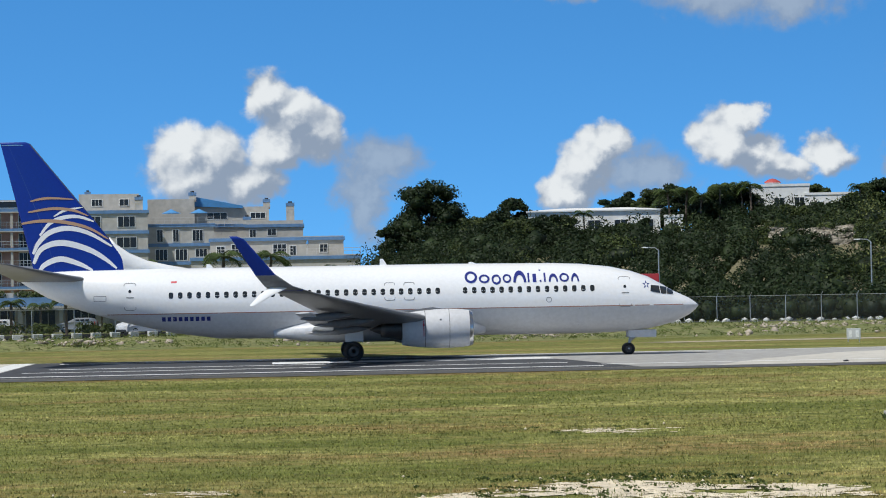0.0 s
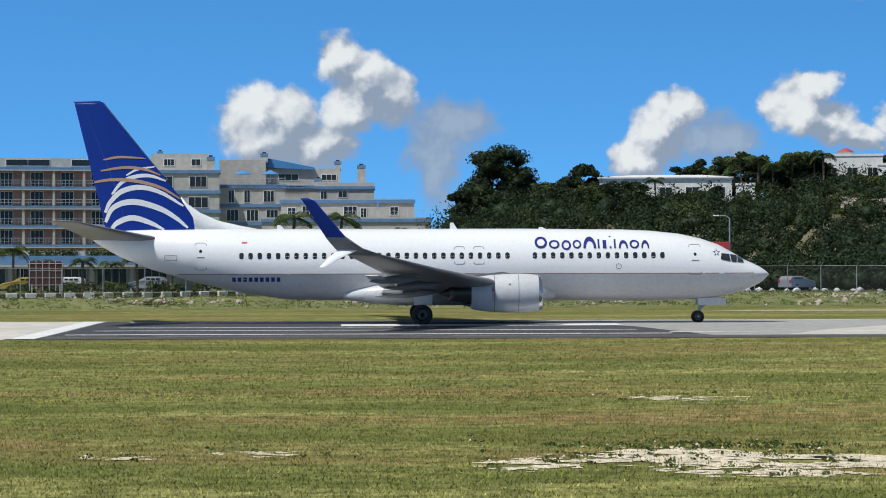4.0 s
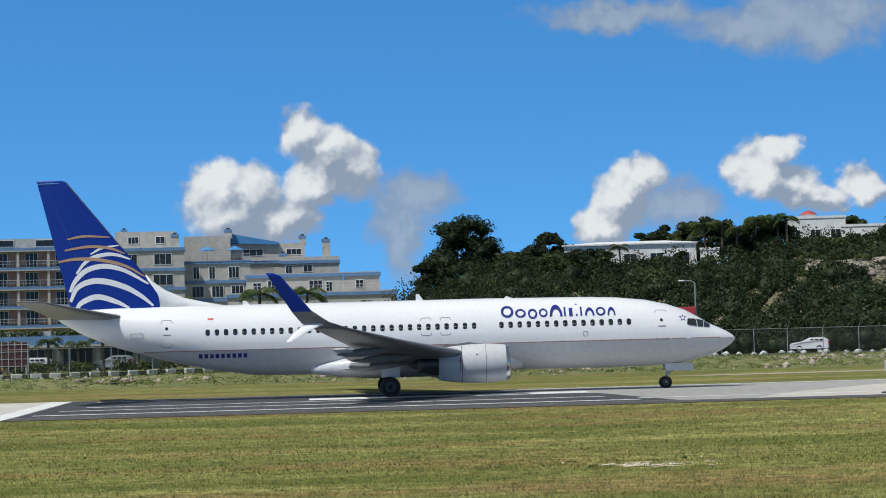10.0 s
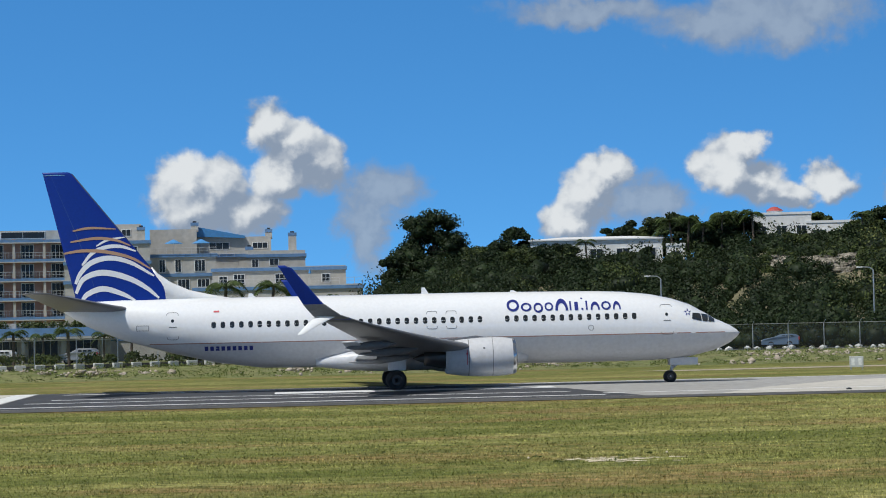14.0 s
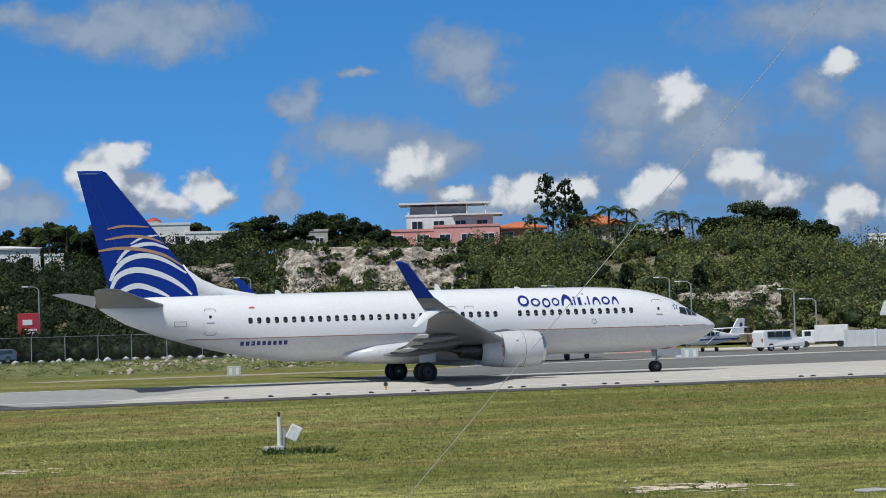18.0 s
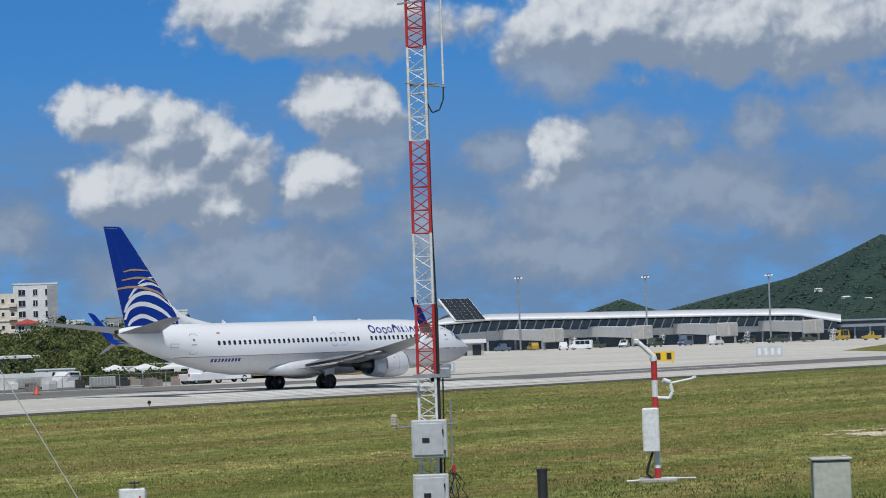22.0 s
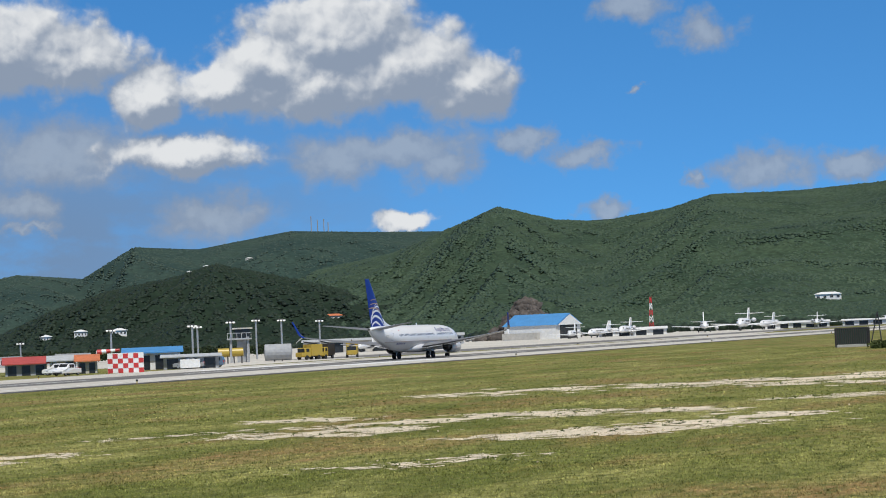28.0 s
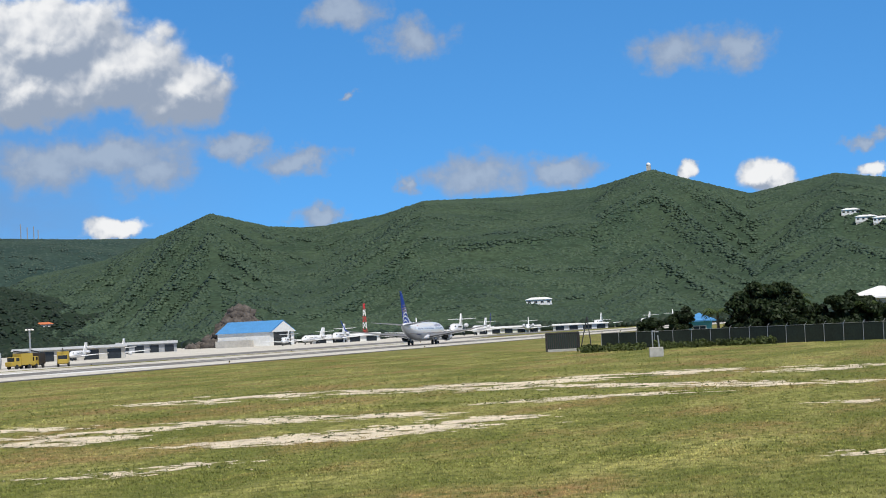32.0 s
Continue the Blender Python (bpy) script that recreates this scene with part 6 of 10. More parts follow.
def cliff(name, az0, az1, u0, u1, material, label, seed):
    """A bare rock face that stands out of the slope, broken into ledges."""
    rnd = random.Random(seed)
    n, m = int((az1 - az0) / 0.045), 34
    verts = []
    for j in range(m + 1):
        for i in range(n + 1):
            a = az0 + (az1 - az0) * i / n
            edge = 0.07 * noise.noise(Vector((a * 1.3, seed, 0)))
            lo, hi = on_slope(a, u0 + edge), on_slope(a, min(0.97, u1 + edge))
            t = j / m
            p = lo.lerp(hi, t)
            p.z = lo.z + (hi.z - lo.z) * t
            front = lo.lerp(hi, 0.12 + 0.20 * t)
            q = Vector((front.x, front.y, p.z))
            w = Vector((q.x * 0.5, q.z * 1.1, seed))
            near, far = noise.voronoi(w * 1.1)[0][:2], noise.voronoi(w * 3.1)[0][:2]
            push = 0.8 * noise.noise(w * 0.6) + 1.5 * (near[1] - near[0]) + 0.7 * (far[1] - far[0]) + 0.25 * noise.noise(w * 9.0)
            push += 0.30 * (1 if noise.noise(Vector((q.x * 0.35, q.z * 0.9, seed + 5.0))) > 0.08 else 0)
            inset = 1.6 * (1 - min(1.0, 5 * min(t, 1 - t, i / n, 1 - i / n)))
            q += Vector((-q.x, -q.y, 0)).normalized() * (push - inset)
            verts.append(q)
    k = n + 1
    quads = [(j * k + i, j * k + i + 1, (j + 1) * k + i + 1, (j + 1) * k + i) for j in range(m) for i in range(n)]
    tagged(polys(name, verts, quads, material), label, "rock face", kind="structure")
    # bushes that hang over its rim and root on its ledges
    hang = [v for i, v in enumerate(verts) if (i // k > m - 4 and rnd.random() < 0.5) or noise.noise(v * 0.22) > 0.16 or i % k < 5 or i % k > k - 6]
    pick = rnd.sample(hang, min(len(hang), int(26 * (az1 - az0))))
    c = np.array([(q.x, q.y, q.z + 0.1) for q in pick])
    r = np.array([[rnd.uniform(0.4, 1.1), rnd.uniform(0.4, 0.9), rnd.uniform(0.35, 1.0)] for q in pick])
    v, f = leaf_quads(c, r, 70, 0.22, seed)
    tagged(polys("ledge_bushes", v, f, M_LEAF), "green scrub rooted on the rock ledges", "bushes", kind="stuff")


M_LIME = rock_mat("limestone", (0.50, 0.45, 0.38), (0.09, 0.075, 0.055), (0.13, 0.095, 0.06))
cliff("rock_face", 14.3, 18.8, 0.36, 0.97, M_LIME, "bare pale limestone face with ledges", 1)
cliff("rock_face_dark", 11.2, 14.0, 0.55, 0.82, rock_mat("stained_limestone", (0.36, 0.32, 0.26), (0.05, 0.05, 0.035), (0.09, 0.075, 0.05)), "partly overgrown pale rock face", 2)
cliff("rock_face_low", 23.6, 26.2, 0.05, 0.45, M_LIME, "broken pale rock at the slope's foot", 3)

# ---- the bank along the far side of the runway ----
BANK_FOOT = ((-60, 160), (-40, 168), (-20, 175), (10, 178), (40, 184), (58, 188))
BANK_TOP = ((-60, 170), (-40, 180), (-20, 187), (-8, 196), (12, 206), (40, 212), (64, 206))


def along(line, x):
    return float(np.interp(x, [p[0] for p in line], [p[1] for p in line]))


M_BANK = mat("bank_grass", (0.110, 0.135, 0.032), 0.95, var=0.4, scale=2.5, fine=2.2, bump=0.9, bump_scale=3, tint=(0.185, 0.175, 0.070))


def bank():
    xs, verts = np.linspace(-60, 62, 150), []
    for t in np.linspace(0, 1, 12):
        for x in xs:
            y = along(BANK_FOOT, x) * (1 - t) + along(BANK_TOP, x) * t
            fade = min(1.0, (62 - x) / 8)
            z = (0.65 * (3 * t * t - 2 * t ** 3) + 0.22 * math.sin(math.pi * t) * noise.noise(Vector((x, y, 0)) * 0.22) * 2) * fade + 0.012
            verts.append((x, y, z))
    n = len(xs)
    quads = [(j * n + i, j * n + i + 1, (j + 1) * n + i + 1, (j + 1) * n + i) for j in range(11) for i in range(n - 1)]
    tagged(polys("bank", verts, quads, M_BANK, smooth=True), "rough grassy bank strewn with pale rubble", "bank", kind="structure")
    rng = np.random.default_rng(4)
    n = 1700
    x = rng.uniform(-45, 60, n)
    t = np.clip(rng.normal(0.55, 0.22, n), 0.05, 1)
    keep = np.array([noise.noise(Vector((q * 0.11, w * 2, 3))) > 0.02 for q, w in zip(x, t)])
    x, t = x[keep], t[keep]
    y = np.array([along(BANK_FOOT, q) * (1 - w) + along(BANK_TOP, q) * w for q, w in zip(x, t)])
    z = 0.65 * (3 * t * t - 2 * t ** 3) * np.minimum(1, (62 - x) / 8)
    r = rng.uniform(0.06, 0.20, len(x)) * np.where(rng.random(len(x)) < 0.06, 2.0, 1)
    v, f = lumps(np.stack([x, y, z + 0.05], 1), r, 0.7, 0.22, 6)
    tagged(polys("rubble", v, f, mat("pale_rubble", (0.46, 0.39, 0.31), 0.95, var=0.3, scale=0.8, fine=5)), "loose pale limestone rubble on the bank", "rubble", kind="stuff")
    n = 1500
    x, t = rng.uniform(-50, 60, n), rng.random(n)
    y = np.array([along(BANK_FOOT, q) * (1 - w) + along(BANK_TOP, q) * w for q, w in zip(x, t)])
    z = 0.65 * (3 * t * t - 2 * t ** 3) * np.minimum(1, (62 - x) / 8)
    v, f = leaf_quads(np.stack([x, y, z + 0.1], 1), np.stack([rng.uniform(0.2, 0.6, n), rng.uniform(0.2, 0.6, n), rng.uniform(0.12, 0.3, n)], 1), 14, 0.07, 8)
    tagged(polys("bank_weeds", v, f, leaf_mat("bank_leaves", (0.16, 0.19, 0.05), (0.085, 0.11, 0.03), 3.0, 0.3)), "green weeds growing on the bank", "weeds", kind="stuff")
    # level ground behind the bank, with the road on it
    pts = [(x, along(BANK_TOP, x)) for x in np.linspace(-60, 62, 40)]
    verts = [(x, y, 0.65 * min(1.0, (62 - x) / 8) + 0.012) for x, y in pts] + [(x * 1.75 - 5, 330, 0.66 * min(1.0, (62 - x) / 8) + 0.012) for x, y in pts]
    m = len(pts)
    tagged(polys("terrace", verts, [(i, i + 1, m + i + 1, m + i) for i in range(m - 1)], M_BANK), "level ground behind the bank", "ground", kind="structure")
    verts = []
    for x, y in pts:
        k = min(1.0, (62 - x) / 8)
        verts += [(x, y + 2.0, 0.655 * k + 0.03), (x * 1.03, y + 9.5, 0.655 * k + 0.03)]
    tagged(polys("road", verts, [(2 * i, 2 * i + 2, 2 * i + 3, 2 * i + 1) for i in range(m - 1)], M_ASPHALT), "asphalt road along the airfield fence", "road", kind="structure")


bank()


def roadside_scrub():
    """A dark hedge of scrub between the road and the slope."""
    rng = np.random.default_rng(17)
    n = 900
    x = rng.uniform(13, 66, n)
    y = np.array([along(BANK_TOP, q) for q in x]) + rng.uniform(10.5, 19, n)
    r = np.stack([rng.uniform(0.7, 1.6, n), rng.uniform(0.6, 1.3, n), rng.uniform(0.8, 2.1, n)], 1)
    c = np.stack([x, y, 0.6 + r[:, 2] * 0.6], 1)
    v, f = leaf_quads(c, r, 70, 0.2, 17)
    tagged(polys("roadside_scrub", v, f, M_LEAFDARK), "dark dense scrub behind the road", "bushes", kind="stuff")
    # Dark cores again paint shade into the hedge's gaps.
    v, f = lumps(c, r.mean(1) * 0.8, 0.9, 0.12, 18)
    tagged(polys("roadside_scrub_cores", v, f, M_LEAFDARK, smooth=True), "dark lumps painting the shade inside the roadside scrub", "bushes", kind="stuff")


roadside_scrub()


# ---- clover and dark weeds round the bare ground ----
def clover():
    rng = np.random.default_rng(77)
    cs = []
    for pts, w, count in STREAKS:
        for (ax, ay), (bx, by) in zip(pts, pts[1:]):
            n = int(3 + 0.22 * count)
            u = rng.random(n)
            cs.append(np.stack([ax + (bx - ax) * u + rng.normal(0, w * 2.0, n), ay + (by - ay) * u + rng.normal(0, w * 2.0, n), np.full(n, 0.03)], 1))
    n = 90
    cs.append(np.stack([rng.normal(6.4, 1.6, n), rng.normal(46.0, 0.7, n), np.full(n, 0.03)], 1))
    c = np.concatenate(cs)
    r = np.stack([rng.uniform(0.06, 0.22, len(c)), rng.uniform(0.06, 0.22, len(c)), rng.uniform(0.02, 0.06, len(c))], 1)
    v, f = leaf_quads(c, r, 16, 0.035, 78)
    tagged(polys("clover", v, f, leaf_mat("clover_leaves", (0.12, 0.15, 0.035), (0.028, 0.048, 0.012), 1.5, 0.2)), "dark low weeds round the bare sand", "weeds", kind="stuff")
    # loose stones on the bare ground
    v, f = lumps_near(c[rng.random(len(c)) < 0.4], rng)
    tagged(polys("pebbles", v, f, M_SAND), "loose pale stones on the bare sand", "stones", kind="stuff")


def lumps_near(c, rng):
    """Small rough stones, eight faces each."""
    base = np.array([(1, 0, 0), (-1, 0, 0), (0, 1, 0), (0, -1, 0), (0, 0, 0.8), (0, 0, -0.6)], float)
    tri = np.array([(0, 2, 4), (2, 1, 4), (1, 3, 4), (3, 0, 4), (2, 0, 5), (1, 2, 5), (3, 1, 5), (0, 3, 5)])
    n = len(c)
    v = base[None] * (1 + rng.normal(0, 0.2, (n, 6, 1))) * rng.uniform(0.02, 0.05, n)[:, None, None] + (c + rng.normal(0, 0.25, c.shape) * np.array([1, 1, 0]))[:, None]
    return v.reshape(-1, 3), (tri[None] + (np.arange(n) * 6)[:, None, None]).reshape(-1, 3)


clover()

# ---- trees ----
def tree(p, height, spread, seed, material=None, label="broad leafy tree with a rounded uneven crown", clumps=26, per=170, leaf=0.32, trunk=0.3):
    """A tapered trunk with limbs, and a crown of leaf clumps."""
    rnd = random.Random(seed)
    t = empty("tree", pose(p.x, p.y, p.z), label, "tree", "trees")
    bm = bmesh.new()
    rod(bm, (0, 0, -0.5), (0.1, 0, height * 0.5), trunk, trunk * 0.6, 8)
    cs, rs = [], []
    for k in range(clumps):
        a, q = rnd.uniform(0, 2 * math.pi), rnd.random() ** 0.6
        z = rnd.uniform(0.16, 0.86)
        w = math.sin(math.pi * min(0.97, 0.22 + 0.72 * z)) ** 0.7
        c = Vector((spread * q * w * math.cos(a), spread * q * w * math.sin(a), height * z))
        s = spread * rnd.uniform(0.30, 0.46)
        cs.append(c[:])
        rs.append((s, s, s * rnd.uniform(0.6, 0.85)))
        if k % 4 == 0:
            rod(bm, (0.05, 0, height * 0.35), c * 0.9, trunk * 0.3, trunk * 0.1, 5)
    part("trunk", bm, M_BARK, t)
    v, f = leaf_quads(cs, rs, per, leaf, seed)
    polys("crown", v, f, material or M_LEAFDARK, t)
    # Dark lumps within the crown stand in for its inner shade.
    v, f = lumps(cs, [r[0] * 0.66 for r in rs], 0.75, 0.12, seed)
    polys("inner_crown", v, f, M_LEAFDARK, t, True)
    return t


def palm(height, seed, fronds=15, length=2.3):
    rnd = random.Random(seed)
    t = empty("palm_tree", None, "tall palm with drooping feathery fronds", "palm tree", "palms")
    bm = bmesh.new()
    lean = Vector((rnd.uniform(-0.5, 0.5), rnd.uniform(-0.3, 0.3), 0)) * height * 0.12
    pts = [lean * (k / 6) ** 2 + Vector((0, 0, height * k / 6 - 0.3)) for k in range(7)]
    for a, b in zip(pts, pts[1:]):
        rod(bm, a, b, 0.16 - 0.0, 0.13, 8)
    part("trunk", bm, M_BARK, t)
    top = pts[-1]
    for k in range(fronds):
        a = 2 * math.pi * k / fronds + rnd.uniform(-0.2, 0.2)
        up = rnd.uniform(-0.2, 0.95)
        d = Vector((math.cos(a), math.sin(a), 0))
        verts, quads = [], []
        n = 12
        for j in range(n + 1):
            u = j / n
            c = top + d * length * (u * (0.95 - 0.18 * u)) + Vector((0, 0, length * (up * u - (0.55 + 0.45 * max(up, 0)) * u * u)))
            if j:
                for q in (-1, 1):
                    w = Vector((-d.y, d.x, 0)) * q
                    s = length * 0.30 * math.sin(math.pi * (0.12 + 0.85 * u)) + 0.05
                    b0 = len(verts)
                    o = d * length * 0.035
                    tip = c + w * s + d * s * 0.45 + Vector((0, 0, -s * rnd.uniform(0.25, 0.7)))
                    verts += [c - o, c + o, tip + o * 0.3, tip - o * 0.3]
                    quads.append((b0, b0 + 1, b0 + 2, b0 + 3))
        polys("frond", verts, quads, M_PALM, t)
    return t


def plant_palms(spots):
    kinds = [palm(5.2, 1), palm(6.6, 2, 17, 2.6), palm(3.6, 3, 13, 2.0)]
    used = [False] * 3
    for k, (p, i, s) in enumerate(spots):
        m = pose(p.x, p.y, p.z, 0, 0, 67 * k) 
        if not used[i]:
            kinds[i].matrix_basis, used[i] = m, True
            kinds[i].scale = (s, s, s)
        else:
            q = copy_thing(kinds[i], m)
            q.scale = (s, s, s)


# ---- houses ----
M_BLUEBAND = mat("blue_band_paint", (0.13, 0.245, 0.43), 0.6, var=0.12, scale=3, fine=2)
M_SALMON = mat("salmon_render", (0.45, 0.26, 0.21), 0.85, var=0.12, scale=3, fine=1.5)
M_PALEWALL = mat("pale_render", (0.47, 0.45, 0.41), 0.85, var=0.12, scale=4, fine=1.2)
M_ROOFRED = mat("red_tin_roof", (0.42, 0.07, 0.06), 0.6, var=0.15, scale=3, fine=2)
M_ROOFORANGE = mat("orange_tile_roof", (0.55, 0.17, 0.07), 0.7, var=0.2, scale=2, fine=3)
M_ROOFWHITE = mat("white_roof", (0.70, 0.70, 0.69), 0.6, var=0.08, scale=5, fine=1)
M_BLUEROOF = mat("blue_tin_roof", (0.07, 0.25, 0.52), 0.5, var=0.12, scale=4, fine=1.5)
M_PANE = mat("window_pane", (0.025, 0.028, 0.030), 0.22, var=0.25, scale=1.2, fine=2, spec=0.35)
M_GREYWALL = mat("grey_render", (0.33, 0.34, 0.35), 0.85, var=0.12, scale=3, fine=1.5)
M_TEAL = mat("teal_paint", (0.10, 0.40, 0.48), 0.7, var=0.1)
M_RAIL = mat("pale_railing", (0.55, 0.55, 0.54), 0.5, 0.2, var=0.06)


def facing(az, d, z, label, name="house", category="house", turn=0.0, group=""):
    """An Empty on the ground whose -y side faces the middle; x runs to the viewer's right."""
    p = bear(az, d)
    return empty(name, pose(p.x, p.y, z, 0, 0, -az + turn), label, category, group)


def window(parent, x, y, z, w, h, frame_m=None, bars=1):
    """A framed window that stands out of a front wall at y."""
    fr = part("window", boxes((x, y - 0.03, z, w + 0.16, 0.10, h + 0.16)), frame_m or M_WALLW, parent)
    step = w / (bars + 1)
    for k in range(bars + 1):
        part("pane", boxes((x - w / 2 + step * (k + 0.5), y - 0.06, z, step - 0.07, 0.08, h - 0.04)), M_PANE, fr)


def hip_roof(w, d, h, over, z, ridge=0.3):
    bm = bmesh.new()
    x, y = w / 2 + over, d / 2 + over
    r = max(0.0, w / 2 - d / 2) + 0.05 if ridge else 0.02
    v = [bm.verts.new(p) for p in ((-x, -y, z), (x, -y, z), (x, y, z), (-x, y, z), (-r, 0, z + h), (r, 0, z + h), (-x, -y, z - 0.18), (x, -y, z - 0.18), (x, y, z - 0.18), (-x, y, z - 0.18))]
    for f in ((0, 1, 5, 4), (1, 2, 5), (2, 3, 4, 5), (3, 0, 4), (6, 7, 1, 0), (7, 8, 2, 1), (8, 9, 3, 2), (9, 6, 0, 3), (9, 8, 7, 6)):
        bm.faces.new([v[i] for i in f])
    bmesh.ops.recalc_face_normals(bm, faces=bm.faces)
    return bm


def apartment_front(az0, az1, d, z_top, floors, bay, label, back, storey=3.0, base=0.6, penthouse=True):
    """A balcony front: floor bands, columns, recessed rooms with glass doors and rails."""
    w = d * radians(az1 - az0)
    b = facing((az0 + az1) / 2, d, base, label, "apartment_building", "apartment building", group="apartment buildings")
    top = z_top - base
    part("core", boxes((0, 7.6, top / 2, w, 12, top)), back, b)
    n = max(1, round(w / bay))
    for k in range(n + 1):
        x = -w / 2 + w * k / n
        part("column", boxes((x, 0.1, top / 2, 0.38, 0.4, top)), M_PALEWALL, b)
        for q in range(floors):
            part("capital", boxes((x, -0.12, top - 0.3 - storey * q, 0.46, 0.12, 0.75)), M_SALMON, b)
    for q in range(floors):
        z = top - storey * q
        part("floor_band", boxes((0, 0.75, z - 0.22, w + 0.3, 1.9, 0.40)), M_BLUEBAND, b)
        part("floor_edge", boxes((0, 0.7, z - 0.50, w + 0.2, 1.9, 0.16)), M_PALEWALL, b)
        zf = z - storey
        for k in range(n):
            x = -w / 2 + w * (k + 0.5) / n
            window(b, x - 0.2, 1.58, zf + 1.15, 1.9, 2.1, bars=2)
            rail = part("balcony_rail", boxes((x, -0.02, zf + 0.98, w / n - 0.4, 0.06, 0.06), (x, -0.02, zf + 0.5, w / n - 0.4, 0.04, 0.04)), M_RAIL, b)
            bars = bmesh.new()
            for j in range(9):
                box(bars, x + (j - 4) * (w / n - 0.5) / 8, -0.02, zf + 0.5, 0.035, 0.035, 0.95)
            part("balustrade", bars, M_RAIL, rail)
    if penthouse:
        part("penthouse", boxes((0.5, 4, top + 0.7, w * 0.92, 5, 1.5)), M_PALEWALL, b)
        for k in range(5):
            window(b, -w * 0.36 + w * 0.18 * k, 1.5, top + 0.75, w * 0.12, 0.95, bars=1)
    return b


def wing(az0, az1, d, z0, z1, label, bands=(), windows=(), chimneys=(), depth=9, m=None, rails=()):
    """A plain block of the complex with blue bands, windows at (x share, z, w, h) and capped chimneys."""
    w = d * radians(az1 - az0)
    b = facing((az0 + az1) / 2, d, z0, label, "apartment_building", "apartment building", group="apartment buildings")
    part("wall", boxes((0, depth / 2, (z1 - z0) / 2, w, depth, z1 - z0)), m or M_PALEWALL, b)
    for z in bands:
        part("blue_band", boxes((0, depth / 2 - 0.08, z - z0, w + 0.4, depth + 0.3, 0.5)), M_BLUEBAND, b)
    for u, z, ww, hh in windows:
        window(b, (u - 0.5) * w, 0, z - z0, ww, hh, bars=2 if ww > 1.5 else 1)
    for u, z, ww, hh in chimneys:
        c = part("chimney", boxes(((u - 0.5) * w, 1.2, z - z0 + hh / 2, ww, 0.9, hh)), M_PALEWALL, b)
        part("cap", boxes(((u - 0.5) * w, 1.2, z - z0 + hh - 0.25, ww + 0.1, 1.0, 0.5)), M_BLUEBAND, c)
        part("cowl", boxes(((u - 0.5) * w, 1.2, z - z0 + hh + 0.12, ww * 0.5, 0.4, 0.24)), M_DARKMETAL, c)
    for u0, u1, z in rails:
        bm = boxes((((u0 + u1) / 2 - 0.5) * w, -0.5, z - z0 + 0.95, (u1 - u0) * w, 0.05, 0.06), (((u0 + u1) / 2 - 0.5) * w, -0.5, z - z0 + 0.5, (u1 - u0) * w, 0.04, 0.04))
        n = int((u1 - u0) * w / 1.2)
        for k in range(n + 1):
            box(bm, (u0 - 0.5) * w + (u1 - u0) * w * k / n, -0.5, z - z0 + 0.48, 0.05, 0.05, 0.95)
        part("terrace_rail", bm, M_RAIL, b)
    return b


def Z(el, d):
    return EYE.z + d * math.tan(radians(el))


